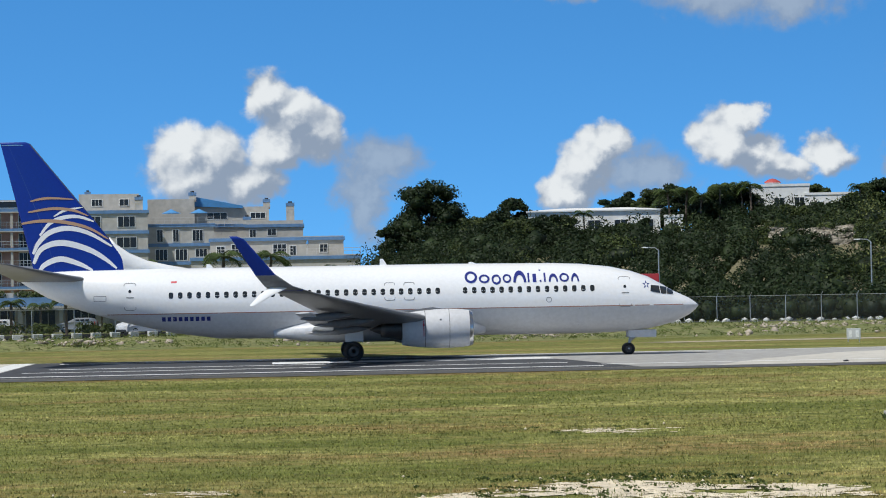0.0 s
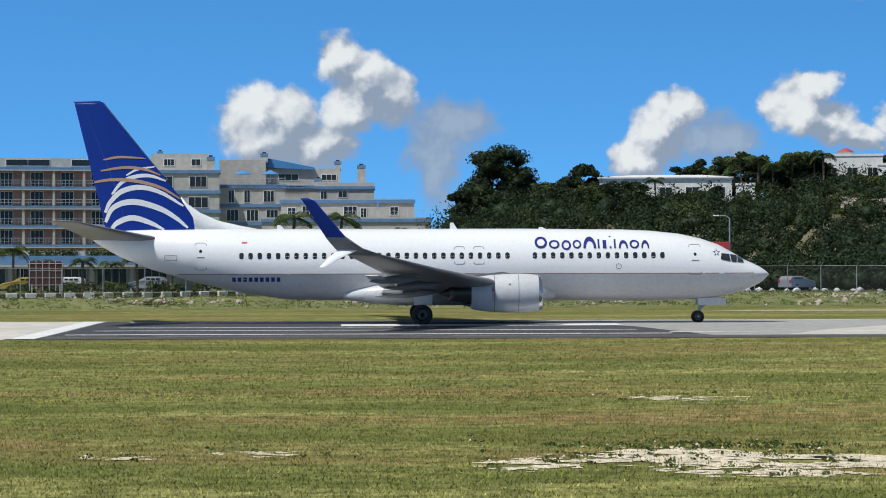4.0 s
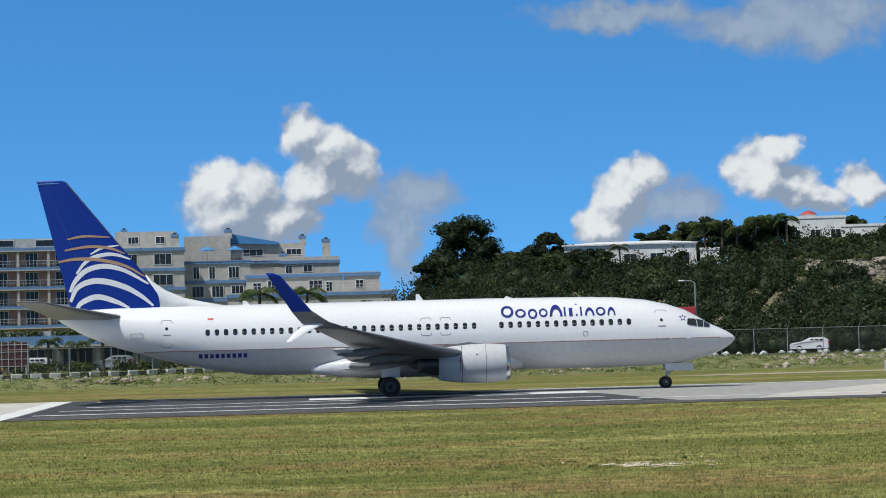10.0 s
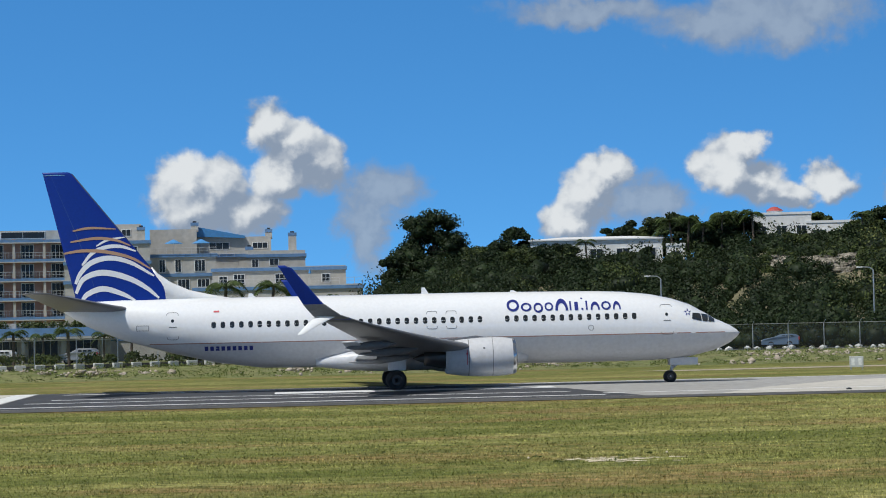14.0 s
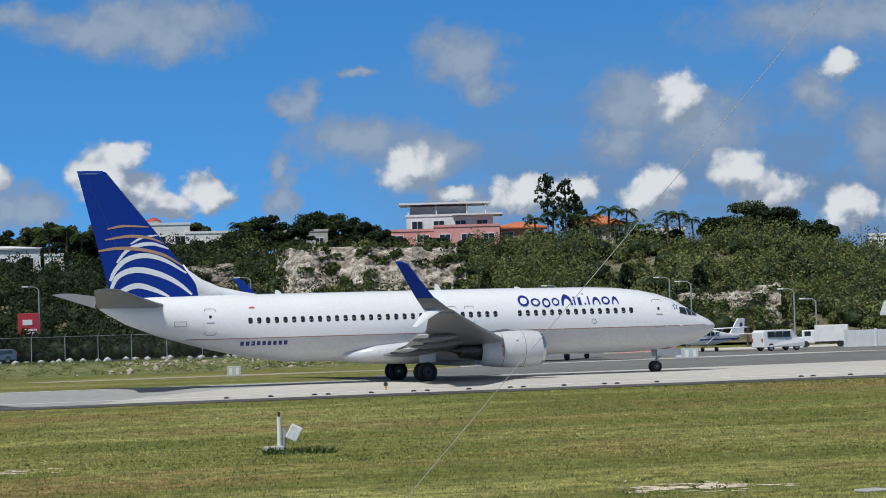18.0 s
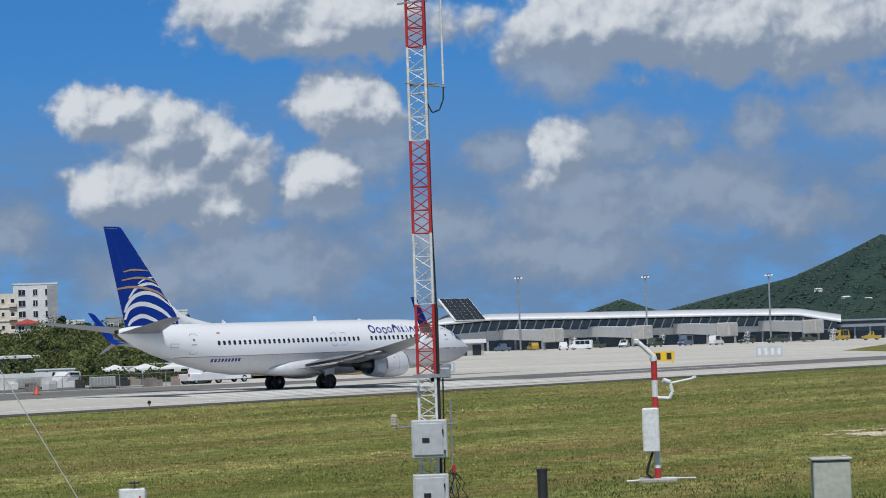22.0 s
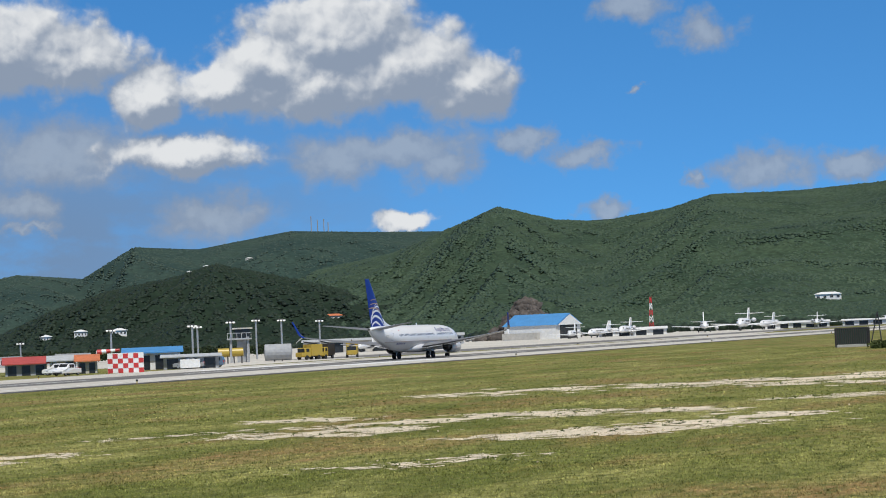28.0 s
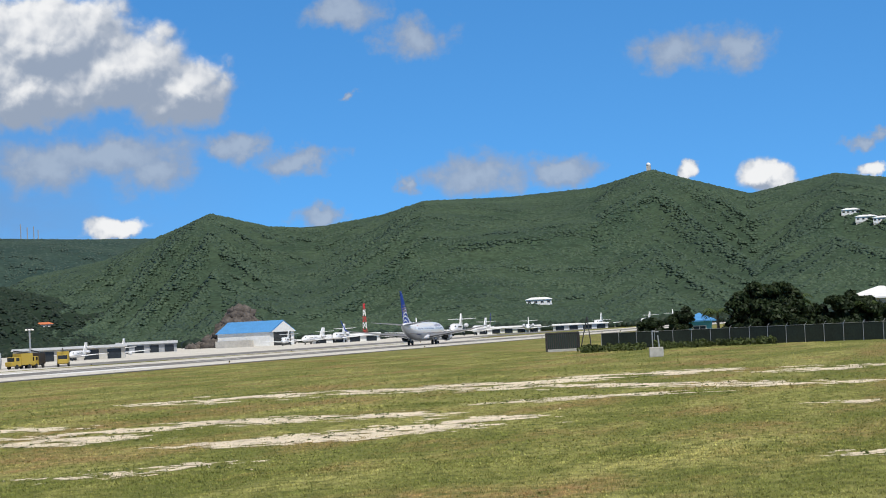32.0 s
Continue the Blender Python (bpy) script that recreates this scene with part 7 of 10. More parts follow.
def complex_left():
    apartment_front(-13.5, -5.05, 380, Z(2.18, 380), 5, 4.7, "cream apartment block with blue bands and balconies", M_SALMON)
    wing(-5.3, -3.3, 374, 0.6, Z(2.12, 374), "pale apartment wing with blue bands", (Z(2.08, 374), Z(1.60, 374), Z(1.15, 374)),
         ((0.35, Z(1.85, 374), 2.6, 1.6), (0.75, Z(1.85, 374), 2.6, 1.6), (0.35, Z(1.36, 374), 3.0, 1.6), (0.75, Z(1.36, 374), 3.0, 1.6), (0.4, Z(0.9, 374), 3.0, 1.6)), ((0.9, Z(2.1, 374), 1.2, 2.2),))
    wing(-4.9, -3.5, 381, 0.6, Z(2.5, 381), "pale rooftop block with air conditioners", (), ((0.3, Z(2.3, 381), 1.6, 1.0), (0.75, Z(2.3, 381), 1.4, 1.0)), ((0.15, Z(2.4, 381), 0.9, 1.1),))
    wing(-3.3, -1.75, 378, 0.6, Z(1.78, 378), "stepped apartment wing with terraces", (Z(1.74, 378), Z(1.28, 378), Z(0.85, 378)),
         ((0.18, Z(1.5, 378), 0.9, 1.9), (0.42, Z(1.5, 378), 0.9, 1.9), (0.75, Z(1.5, 378), 1.6, 1.7), (0.2, Z(1.05, 378), 1.8, 1.7), (0.5, Z(1.05, 378), 1.8, 1.7), (0.8, Z(1.05, 378), 1.8, 1.7)), (), rails=((0.0, 1.0, Z(1.78, 378)),))
    wing(-3.3, -2.2, 392, 0.6, Z(2.36, 392), "blank pale stair block", (), (), ((0.96, Z(2.3, 392), 1.2, 1.5),))
    b = wing(-2.2, -0.45, 394, 0.6, Z(2.16, 394), "top storey with a sloping blue roof", (Z(1.72, 394),), ((0.30, Z(1.95, 394), 3.2, 1.0), (0.85, Z(1.95, 394), 2.4, 0.9)), ((0.97, Z(2.1, 394), 1.1, 1.6),), rails=((0.0, 0.5, Z(1.7, 394)),))
    bm = bmesh.new()
    v = [bm.verts.new(p) for p in ((-6.2, -0.6, 19.6), (-6.2, 6, 19.6), (1.8, 6, 18.0), (1.8, -0.6, 18.0), (-6.2, -0.6, 18.0), (-6.2, 6, 18.0), (1.8, 6, 17.6), (1.8, -0.6, 17.6))]
    for f in ((0, 3, 2, 1), (4, 5, 6, 7), (0, 4, 7, 3), (3, 7, 6, 2), (0, 1, 5, 4), (1, 2, 6, 5)):
        bm.faces.new([v[i] for i in f])
    bmesh.ops.recalc_face_normals(bm, faces=bm.faces)
    part("sloping_roof", bm, M_BLUEROOF, b)
    wing(-1.0, 0.35, 390, 0.6, Z(1.82, 390), "pale wing with a tall chimney", (Z(1.70, 390),), ((0.45, Z(1.55, 390), 1.4, 1.0), (0.12, Z(1.5, 390), 1.0, 1.6)), ((0.78, Z(1.8, 390), 1.3, 3.0), (0.02, Z(1.75, 390), 1.2, 1.2)))
    wing(-1.85, 1.3, 368, 0.6, Z(1.44, 368), "lower terrace wing with blue bands", (Z(1.38, 368),), ((0.08, Z(1.1, 368), 1.2, 1.6), (0.2, Z(1.15, 368), 1.6, 1.5), (0.52, Z(1.15, 368), 2.0, 1.4), (0.62, Z(1.1, 368), 0.9, 1.5), (0.85, Z(1.15, 368), 1.2, 1.2)), ((0.68, Z(1.05, 368), 1.5, 2.0),), rails=((0.0, 0.62, Z(1.0, 368)), (0.72, 0.95, Z(1.0, 368))))
    wing(-2.3, 1.7, 362, 0.6, Z(1.0, 362), "lowest terrace wing with blue band", (Z(0.93, 362),), tuple((0.08 + 0.1 * k, Z(0.62, 362), 1.5, 1.1) for k in range(10)), (), rails=((0.9, 1.0, Z(1.0, 362)),))
    for a, dd, zz in ((-2.75, 381, Z(1.78, 378)), (-2.1, 381, Z(1.78, 378)), (0.45, 365, Z(1.0, 362))):
        u = facing(a, dd, zz, "folded blue sun umbrella on a terrace" if a > 0 else "open blue sun umbrella on a terrace", "umbrella", "umbrella", group="terrace umbrellas")
        part("pole", rods(0.04, 6, ((0, 0, 0), (0, 0, 2.4))), M_RAIL, u)
        part("canopy", spun([(1.7, 1.5 if a < 0 else 0.25), (2.4, 0.03)], 10, "z"), M_BLUEROOF, u)
    # the long low shop building before it
    s = facing(-7.2, 232, 0.6, "low shop building with blue fascia and dark glazing", "shop_building", "shop")
    part("wall", boxes((0, 6, 1.7, 24, 10, 3.4)), M_PALEWALL, s)
    part("fascia", boxes((0, 0.8, 3.0, 24.6, 1.2, 0.85)), M_BLUEBAND, s)
    part("soffit", boxes((0, 0.6, 2.45, 24.4, 1.6, 0.2)), M_PALEWALL, s)
    part("parapet", boxes((0, 4, 3.65, 24, 6, 0.5)), M_PALEWALL, s)
    for k in range(7):
        part("pier", boxes((-11.5 + 3.8 * k, 0.5, 1.2, 0.4, 0.4, 2.4)), M_PALEWALL, s)
        if k < 6:
            window(s, -9.6 + 3.8 * k, 0.98, 1.25, 2.8, 1.9, M_PALEWALL, 3)
    t = facing(-1.2, 236, 0.6, "long blank pale wall with a blue stripe", "shop_building", "shop")
    part("wall", boxes((-1.0, 6, 2.35, 24.5, 10, 4.7), (4.5, 6, 2.6, 12, 9.6, 5.2)), M_PALEWALL, t)
    part("blue_stripe", boxes((-6.4, 0.96, 2.4, 13.4, 0.1, 0.75)), M_BLUEBAND, t)
    for x, w in ((7.2, 4.2), (11.8, 3.0)):
        part("shop_opening", boxes((x, 1.1, 1.2, w, 0.5, 2.3)), M_PANE, t)
    for x in (4.8, 9.4, 10.2, 13.4):
        part("pier", boxes((x, 0.7, 1.5, 0.5, 0.6, 3.0)), M_PALEWALL, t)
    part("canopy", boxes((8.8, 0.2, 2.75, 10, 2.2, 0.25)), M_PALEWALL, t)
    u = facing(3.3, 240, 0.6, "white loading building with a green hoarding", "shop_building", "shop")
    part("wall", boxes((0, 4, 2.5, 9, 8, 5.0), (-2, 3, 5.4, 5, 5, 1.2)), M_WALLW, u)
    part("duct", boxes((2.9, -0.2, 2.2, 0.5, 0.4, 3.2), (1.6, -0.4, 1.6, 2.6, 0.5, 0.7)), M_DARKMETAL, u)
    part("hoarding", boxes((-2.2, -0.3, 0.7, 3.6, 0.1, 1.4)), mat("green_hoarding", (0.03, 0.20, 0.14), 0.6, var=0.1), u)
    part("awning", boxes((2.2, -0.5, 0.9, 3.0, 0.1, 0.9)), M_ROOFRED, u)
    # planters and shrubs before the shops
    rng = np.random.default_rng(3)
    n = 70
    az, d = rng.uniform(-9, 2, n), rng.uniform(214, 221, n)
    c = np.array([bear(a, q, 1.0)[:] for a, q in zip(az, d)])
    v, f = leaf_quads(c, np.stack([rng.uniform(0.5, 1.1, n)] * 2 + [rng.uniform(0.4, 0.8, n)], 1), 90, 0.16, 3)
    tagged(polys("hedge", v, f, M_LEAF), "low green shrubs in front of the shops", "hedge", kind="stuff")
    n = 40
    az = rng.uniform(-9, -4.8, n)
    c = np.array([bear(a, 233, Z(0.12, 233))[:] for a in az])
    v, f = leaf_quads(c, np.full((n, 3), 0.55), 60, 0.14, 4)
    tagged(polys("roof_planting", v, f, M_LEAF), "leafy planting along the shop roof edge", "planting", kind="stuff")
    g = facing(-7.35, 212, 0.66, "rusty red slatted screen on posts", "screen", "screen")
    part("panel", boxes((0, 0, 1.75, 3.0, 0.06, 2.2)), mat("dark_red_mesh", (0.10, 0.03, 0.03), 0.8, var=0.2), g)
    for k in range(6):
        part("bar", boxes((-1.4 + 0.56 * k, -0.06, 1.6, 0.06, 0.06, 2.6)), M_RAIL, g)
    for k in range(4):
        part("cross_bar", boxes((0, -0.06, 0.8 + 0.62 * k, 3.0, 0.05, 0.05)), M_RAIL, g)
    for q in (-1.2, 1.2):
        part("post", boxes((q, 0, 0.4, 0.1, 0.1, 0.9)), M_RAIL, g)


complex_left()


def white_house(az, d, z, w, h, depth, label, roof=None, windows=3, wall=None, roof_h=0.5, over=0.6, low=None):
    b = facing(az, d, z, label)
    part("wall", boxes((0, depth / 2, h / 2 - 0.5, w, depth, h + 1)), wall or M_WALLW, b)
    if roof is not None:
        bm = hip_roof(w, depth, roof_h, over, h)
        bmesh.ops.translate(bm, verts=bm.verts, vec=(0, depth / 2, 0))
        part("roof", bm, roof, b)
    else:
        part("parapet", boxes((0, depth / 2, h + 0.1, w + 0.2, depth + 0.2, 0.35)), wall or M_WALLW, b)
    for k in range(windows):
        window(b, (k + 0.5 - windows / 2) * w / windows, 0, h * 0.52, min(1.8, w / windows * 0.5), min(1.3, h * 0.42))
    return b


def houses_on_slope():
    z = on_slope(7.3).z
    white_house(7.25, 342, Z(1.2, 342), 18.6, Z(1.93, 342) - Z(1.2, 342), 9, "long white bungalow with a low pale roof", M_ROOFWHITE, 5, roof_h=0.45, over=0.3)
    white_house(9.12, 341, Z(1.25, 341), 2.6, 2.9, 5, "small white annex of the bungalow", None, 1)
    white_house(11.6, 350, Z(1.6, 350), 8.6, Z(2.40, 350) - Z(1.6, 350), 7, "white stepped villa with small windows", None, 3)
    white_house(12.75, 350, Z(1.6, 350), 6.8, Z(2.18, 350) - Z(1.6, 350), 6, "low white wing of the villa", None, 2)
    b = facing(11.45, 353, Z(2.44, 353), "small white turret with a red dome", "turret", "turret")
    part("drum", rods(1.1, 12, ((0, 2, -0.6), (0, 2, 0.3))), M_WALLW, b)
    part("dome", spun([(0.3, 1.25), (0.55, 1.0), (0.85, 0.45), (0.95, 0.02)], 12, "z"), M_ROOFRED, b).location = (0, 2, 0)
    white_house(14.95, 352, Z(1.6, 352), 7.4, Z(2.16, 352) - Z(1.6, 352), 6, "low pale villa among trees", None, 3, M_PALEWALL)
    white_house(17.5, 352, Z(1.7, 352), 7.6, Z(2.1, 352) - Z(1.7, 352), 7, "pink villa with arched openings", None, 2, M_PINK)
    white_house(18.85, 350, Z(1.58, 350), 9.5, Z(2.18, 350) - Z(1.58, 350), 7, "pink villa with wide dark openings", None, 3, M_PINK)
    b = white_house(18.45, 362, Z(2.0, 362), 13.0, Z(2.44, 362) - Z(2.0, 362), 8, "white modern house with thin flat roofs", None, 4, M_WALLW)
    part("upper_storey", boxes((-1.6, 4.5, Z(2.56, 362) - Z(2.0, 362), 8.6, 6, 1.5)), M_GREYWALL, b)
    part("flat_roof", boxes((-0.8, 4.2, Z(2.74, 362) - Z(2.0, 362), 13.5, 8.8, 0.26)), M_ROOFWHITE, b)
    part("terrace_slab", boxes((4.2, 2.6, Z(2.46, 362) - Z(2.0, 362), 7.6, 7.4, 0.26)), M_ROOFWHITE, b)
    for x in (-6.2, -2.0, 2.6, 5.4):
        part("roof_post", boxes((x, 0.4, Z(2.6, 362) - Z(2.0, 362), 0.14, 0.14, 1.7)), M_WALLW, b)
    white_house(20.1, 354, Z(1.7, 354), 7.0, Z(2.12, 354) - Z(1.7, 354), 6, "villa with orange tiled roof", M_ROOFORANGE, 2, M_SALMON, 0.9)
    white_house(21.95, 352, Z(1.65, 352), 7.2, Z(2.15, 352) - Z(1.65, 352), 7, "villa with a tall orange hipped roof", M_ROOFORANGE, 3, M_PALEWALL, 1.5, 0.9)
    white_house(23.6, 352, Z(1.5, 352), 5.0, 2.8, 5, "white house behind palms", None, 2)
    white_house(28.55, 372, Z(1.3, 372), 3.6, 2.4, 5, "small white block house", None, 2)
    p = facing(28.1, 370, Z(1.3, 370), "tall slim street lamp", "street_lamp", "street lamp")
    part("pole", rods(0.08, 8, ((0, 0, 0), (0, 0, 4.4))), M_STEEL, p)
    part("arm", rods(0.06, 6, ((0, 0, 4.4), (-0.8, 0, 4.5))), M_STEEL, p)
    for az, d, w, e0, e1, m in ((30.9, 400, 5.5, 1.0, 1.5, M_WALLW), (31.7, 402, 5, 0.95, 1.42, M_CREAM), (32.3, 404, 3.4, 0.9, 1.5, M_SALMON)):
        white_house(az, d, Z(e0 - 0.3, d), w, Z(e1, d) - Z(e0 - 0.3, d), 7, "low painted block behind the trees", None, 2, m)


houses_on_slope()


def radar_tower():
    d = 420
    b = facing(33.65, d, Z(0.6, d), "cream radar tower with a white dome", "radar_tower", "radar tower")
    q = Z(0.6, d)
    z = lambda e: Z(e, d) - q
    part("main_block", boxes((-0.4, 6, z(1.62) / 2 - 1, 12.6, 11, z(1.62) + 2, 0.1)), M_CREAM, b)
    part("stair_block", boxes((-4.9, 4.5, z(1.9) / 2, 3.9, 8.5, z(1.9), 0.1)), M_CREAM, b)
    bm = bmesh.new()
    v = [bm.verts.new(p) for p in ((-6.85, 0.3, z(1.9)), (-2.95, 0.3, z(1.9)), (-2.95, 0.3, z(2.2)), (-5.2, 0.3, z(2.2)), (-6.85, 8, z(1.9)), (-2.95, 8, z(1.9)), (-2.95, 8, z(2.2)), (-5.2, 8, z(2.2)))]
    for f in ((0, 1, 2, 3), (7, 6, 5, 4), (0, 3, 7, 4), (3, 2, 6, 7), (1, 5, 6, 2)):
        bm.faces.new([v[i] for i in f])
    bmesh.ops.recalc_face_normals(bm, faces=bm.faces)
    part("stair_head", bm, M_CREAM, b)
    # Dark box stands in for the shadow under the radome base.
    part("cab_shadow_gap", boxes((0.8, 5.5, z(1.72), 8.0, 8, z(1.86) - z(1.6))), M_DARKMETAL, b)
    part("radome_base", boxes((0.9, 5.5, z(2.03), 8.6, 8.6, z(2.24) - z(1.83), 0.1)), M_CREAM, b)
    part("radome_ring", rods(3.4, 24, ((0.6, 5, z(2.24)), (0.6, 5, z(2.28)))), M_GREYWALL, b)
    bm = bmesh.new()
    bmesh.ops.create_uvsphere(bm, u_segments=32, v_segments=18, radius=4.1, matrix=Matrix.Translation((0.6, 5, z(2.68))))
    part("radome", bm, mat("radome_shell", (0.72, 0.70, 0.64), 0.5, var=0.04, scale=4, fine=1), b, "round white radome", True)
    for x, e in ((-6.3, 1.75), (-4.6, 1.75)):
        window(b, x, 0.22, z(e), 0.7 if x < -6 else 2.0, 1.1, M_CREAM)
    for x, e in ((-1.2, 1.4), (1.3, 1.4), (-1.0, 1.1), (1.4, 1.1), (0.0, 2.03)):
        window(b, x, 0.46 if e < 2 else 1.16, z(e), 0.6, 0.6, M_CREAM, 0)
    for x0, x1 in ((-2.6, -1.0), (-0.2, -1.0), (4.6, 6.0), (3.4, 2.0)):
        part("strut", rods(0.1, 6, ((x0, 0.8, z(1.86)), (x1, 0.8, z(1.6)))), M_CREAM, b)
    fence = part("roof_fence", boxes((0, -0.8, z(0.85), 14, 0.04, 0.05), (0, -0.8, z(0.78), 14, 0.04, 0.05)), M_RAIL, b)
    for k in range(12):
        part("fence_post", boxes((-7 + 1.27 * k, -0.8, z(0.78), 0.06, 0.06, 1.6)), M_RAIL, fence)


radar_tower()


def painted_flats():
    """The row of painted flats and the modern houses on the hill."""
    d = 500
    rose, peach = mat("rose_render", (0.60, 0.38, 0.33), 0.85, var=0.12, scale=3, fine=1.5), mat("peach_render", (0.62, 0.47, 0.36), 0.85, var=0.12, scale=3, fine=1.5)
    cols = ((34.95, 0.50, 1.34, rose), (35.35, 0.42, 1.46, peach), (35.78, 0.5, 1.36, rose), (36.2, 0.45, 1.44, peach), (36.62, 0.5, 1.36, rose), (37.05, 0.46, 1.42, M_CREAM), (37.46, 0.44, 1.38, M_CREAM))
    for k, (az, w, e, m) in enumerate(cols):
        b = facing(az, d + (k % 2) * 3, Z(0.35, d), "painted concrete flats with small windows", "block_of_flats", "flats", group="painted flats")
        ww, h = d * radians(w), Z(e, d) - Z(0.35, d)
        part("wall", boxes((0, 4, h / 2, ww, 8, h)), m, b)
        for r in range(3):
            for q in (-0.25, 0.25):
                window(b, q * ww, 0, h - 1.5 - 2.7 * r, 0.6 if q < 0 else 0.8, 0.8, m, 0)
            part("balcony", boxes((ww * 0.27, -0.35, h - 2.35 - 2.7 * r, ww * 0.38, 0.7, 0.75, 0.04)), M_PALEWALL if k % 2 else m, b)
            part("ledge", boxes((0, 3.8, h - 2.9 - 2.7 * r, ww + 0.15, 8, 0.14)), M_PALEWALL, b)
        if k < 6:
            side = -1 if k % 2 else 1
            part("turret_wall", boxes((side * ww * 0.22, 2.4, h + 0.3, ww * 0.42, 3.2, 0.6)), m, b)
            bm = hip_roof(ww * 0.42, 3.2, 0.95, 0.25, h + 0.78, 0)
            bmesh.ops.translate(bm, verts=bm.verts, vec=(side * ww * 0.22, 2.4, 0))
            part("blue_roof", bm, M_BLUEROOF, b)
    b = white_house(38.1, 520, Z(0.4, 520), 9.2, Z(1.58, 520) - Z(0.4, 520), 9, "white modern flats with dark window bays", None, 0)
    for r in range(4):
        for k in range(3):
            window(b, -2.8 + 2.8 * k, 0, 9.0 - 2.3 * r, 1.5 if k != 1 else 1.0, 1.3, M_WALLW, 1)
    part("side_wall", boxes((3.6, 0.2, 5.2, 2.2, 1.0, 10.4)), M_GREYWALL, b)
    white_house(37.9, 470, Z(0.45, 470), 4.6, 1.8, 5, "small white house with a red roof", M_ROOFRED, 2, roof_h=0.9)
    white_house(38.9, 475, Z(0.4, 475), 5.2, 2.4, 5, "white flat-roofed house on the hill", None, 2)
    white_house(39.95, 540, Z(0.3, 540), 4.5, 4.2, 7, "dark grey house with a flat roof", None, 2, M_GREYWALL)
    b = white_house(40.6, 545, Z(0.35, 545), 6.0, 4.6, 7, "grey modern house with slanted roof planes", None, 3, M_GREYWALL)
    part("slanted_roof", boxes((0, 3, 5.3, 6.8, 8, 0.2, 0, 0, 0, -12)), M_DARKMETAL, b)
    white_house(41.35, 560, Z(0.35, 560), 5.4, 4.9, 7, "white modern house with tall windows", None, 3)
    white_house(35.2, 470, Z(0.35, 470), 5.0, 2.4, 5, "small teal house below the flats", M_BLUEROOF, 2, M_TEAL, 0.6)


painted_flats()

# (bearing, elevation of the top, half width in degrees, distance)
TREES = ((3.37, 2.74, 0.78, 345), (2.4, 1.72, 0.32, 338), (2.8, 1.95, 0.42, 350), (4.3, 1.78, 0.46, 344), (4.8, 1.66, 0.42, 340), (5.33, 2.32, 0.42, 352), (5.05, 1.95, 0.5, 348), (5.55, 1.74, 0.46, 334), (6.0, 1.80, 0.46, 335),
         (6.45, 1.84, 0.42, 336), (7.6, 1.42, 0.36, 334), (8.0, 1.45, 0.36, 334), (8.4, 1.74, 0.18, 338), (7.7, 2.34, 0.34, 362), (8.1, 2.5, 0.42, 364), (8.6, 2.58, 0.42, 362), (9.0, 2.62, 0.42, 360), (9.4, 2.5, 0.42, 358), (9.9, 2.3, 0.42, 348),
         (10.4, 2.52, 0.5, 347), (10.75, 2.36, 0.42, 347), (10.15, 2.05, 0.5, 344), (11.4, 1.80, 0.42, 340), (11.9, 1.84, 0.42, 339), (12.4, 1.86, 0.36, 340), (12.9, 1.86, 0.42, 339), (13.3, 2.08, 0.46, 341), (13.6, 2.44, 0.42, 348), (14.1, 2.58, 0.5, 349),
         (14.88, 2.36, 0.3, 345), (15.1, 2.66, 0.55, 366), (15.6, 2.6, 0.42, 364), (16.0, 2.48, 0.5, 350), (16.45, 2.36, 0.42, 349), (16.78, 2.14, 0.3, 346), (12.45, 2.52, 0.36, 364), (17.2, 1.95, 0.3, 344), (18.1, 1.82, 0.26, 344), (18.95, 1.92, 0.3, 344),
         (25.6, 2.6, 0.6, 345), (26.2, 2.5, 0.56, 341), (24.8, 2.2, 0.44, 341), (27.2, 2.05, 0.4, 344), (29.6, 1.6, 0.44, 344), (30.3, 1.5, 0.44, 344), (20.6, 2.0, 0.34, 345), (23.0, 1.95, 0.36, 341), (36.4, 0.7, 0.4, 336), (33.0, 0.7, 0.36, 318), (39.2, 0.6, 0.3, 338), (6.9, 1.2, 0.4, 326), (7.6, 1.1, 0.34, 324))
for k, (az, e, w, d) in enumerate(TREES):
    p = bear(az, d, on_slope(az, min(1.0, (d - SLOPE.d0) / (SLOPE.d1 - SLOPE.d0))).z)
    h = Z(e, d) - p.z
    tree(p, max(h, 2.2), d * radians(w), k, M_LEAF if k % 4 == 3 else M_LEAFDARK, clumps=44 if w > 0.6 else 28, per=190, leaf=0.21)


def feather_tree(p, height, seed):
    """A casuarina: a thin stem with sparse upswept sprays."""
    rnd = random.Random(seed)
    t = empty("casuarina", pose(p.x, p.y, p.z), "thin feathery casuarina with sparse branches", "tree", "casuarinas")
    part("trunk", rods(0.09, 6, ((0, 0, -0.4), (0, 0, height))), M_BARK, t)
    cs, rs = [], []
    for k in range(64):
        z = height * rnd.uniform(0.22, 1.0)
        a, q = rnd.uniform(0, 6.28), (1.15 - z / height) * height * 0.42 * rnd.random() ** 0.6
        z += q * 0.5
        cs.append((q * math.cos(a), q * math.sin(a), z))
        rs.append((0.30 * rnd.uniform(0.6, 1.5), 0.30, 0.55 * rnd.uniform(0.6, 1.4)))
    v, f = leaf_quads(cs, rs, 46, 0.17, seed)
    polys("crown", v, f, M_LEAFDARK, t)


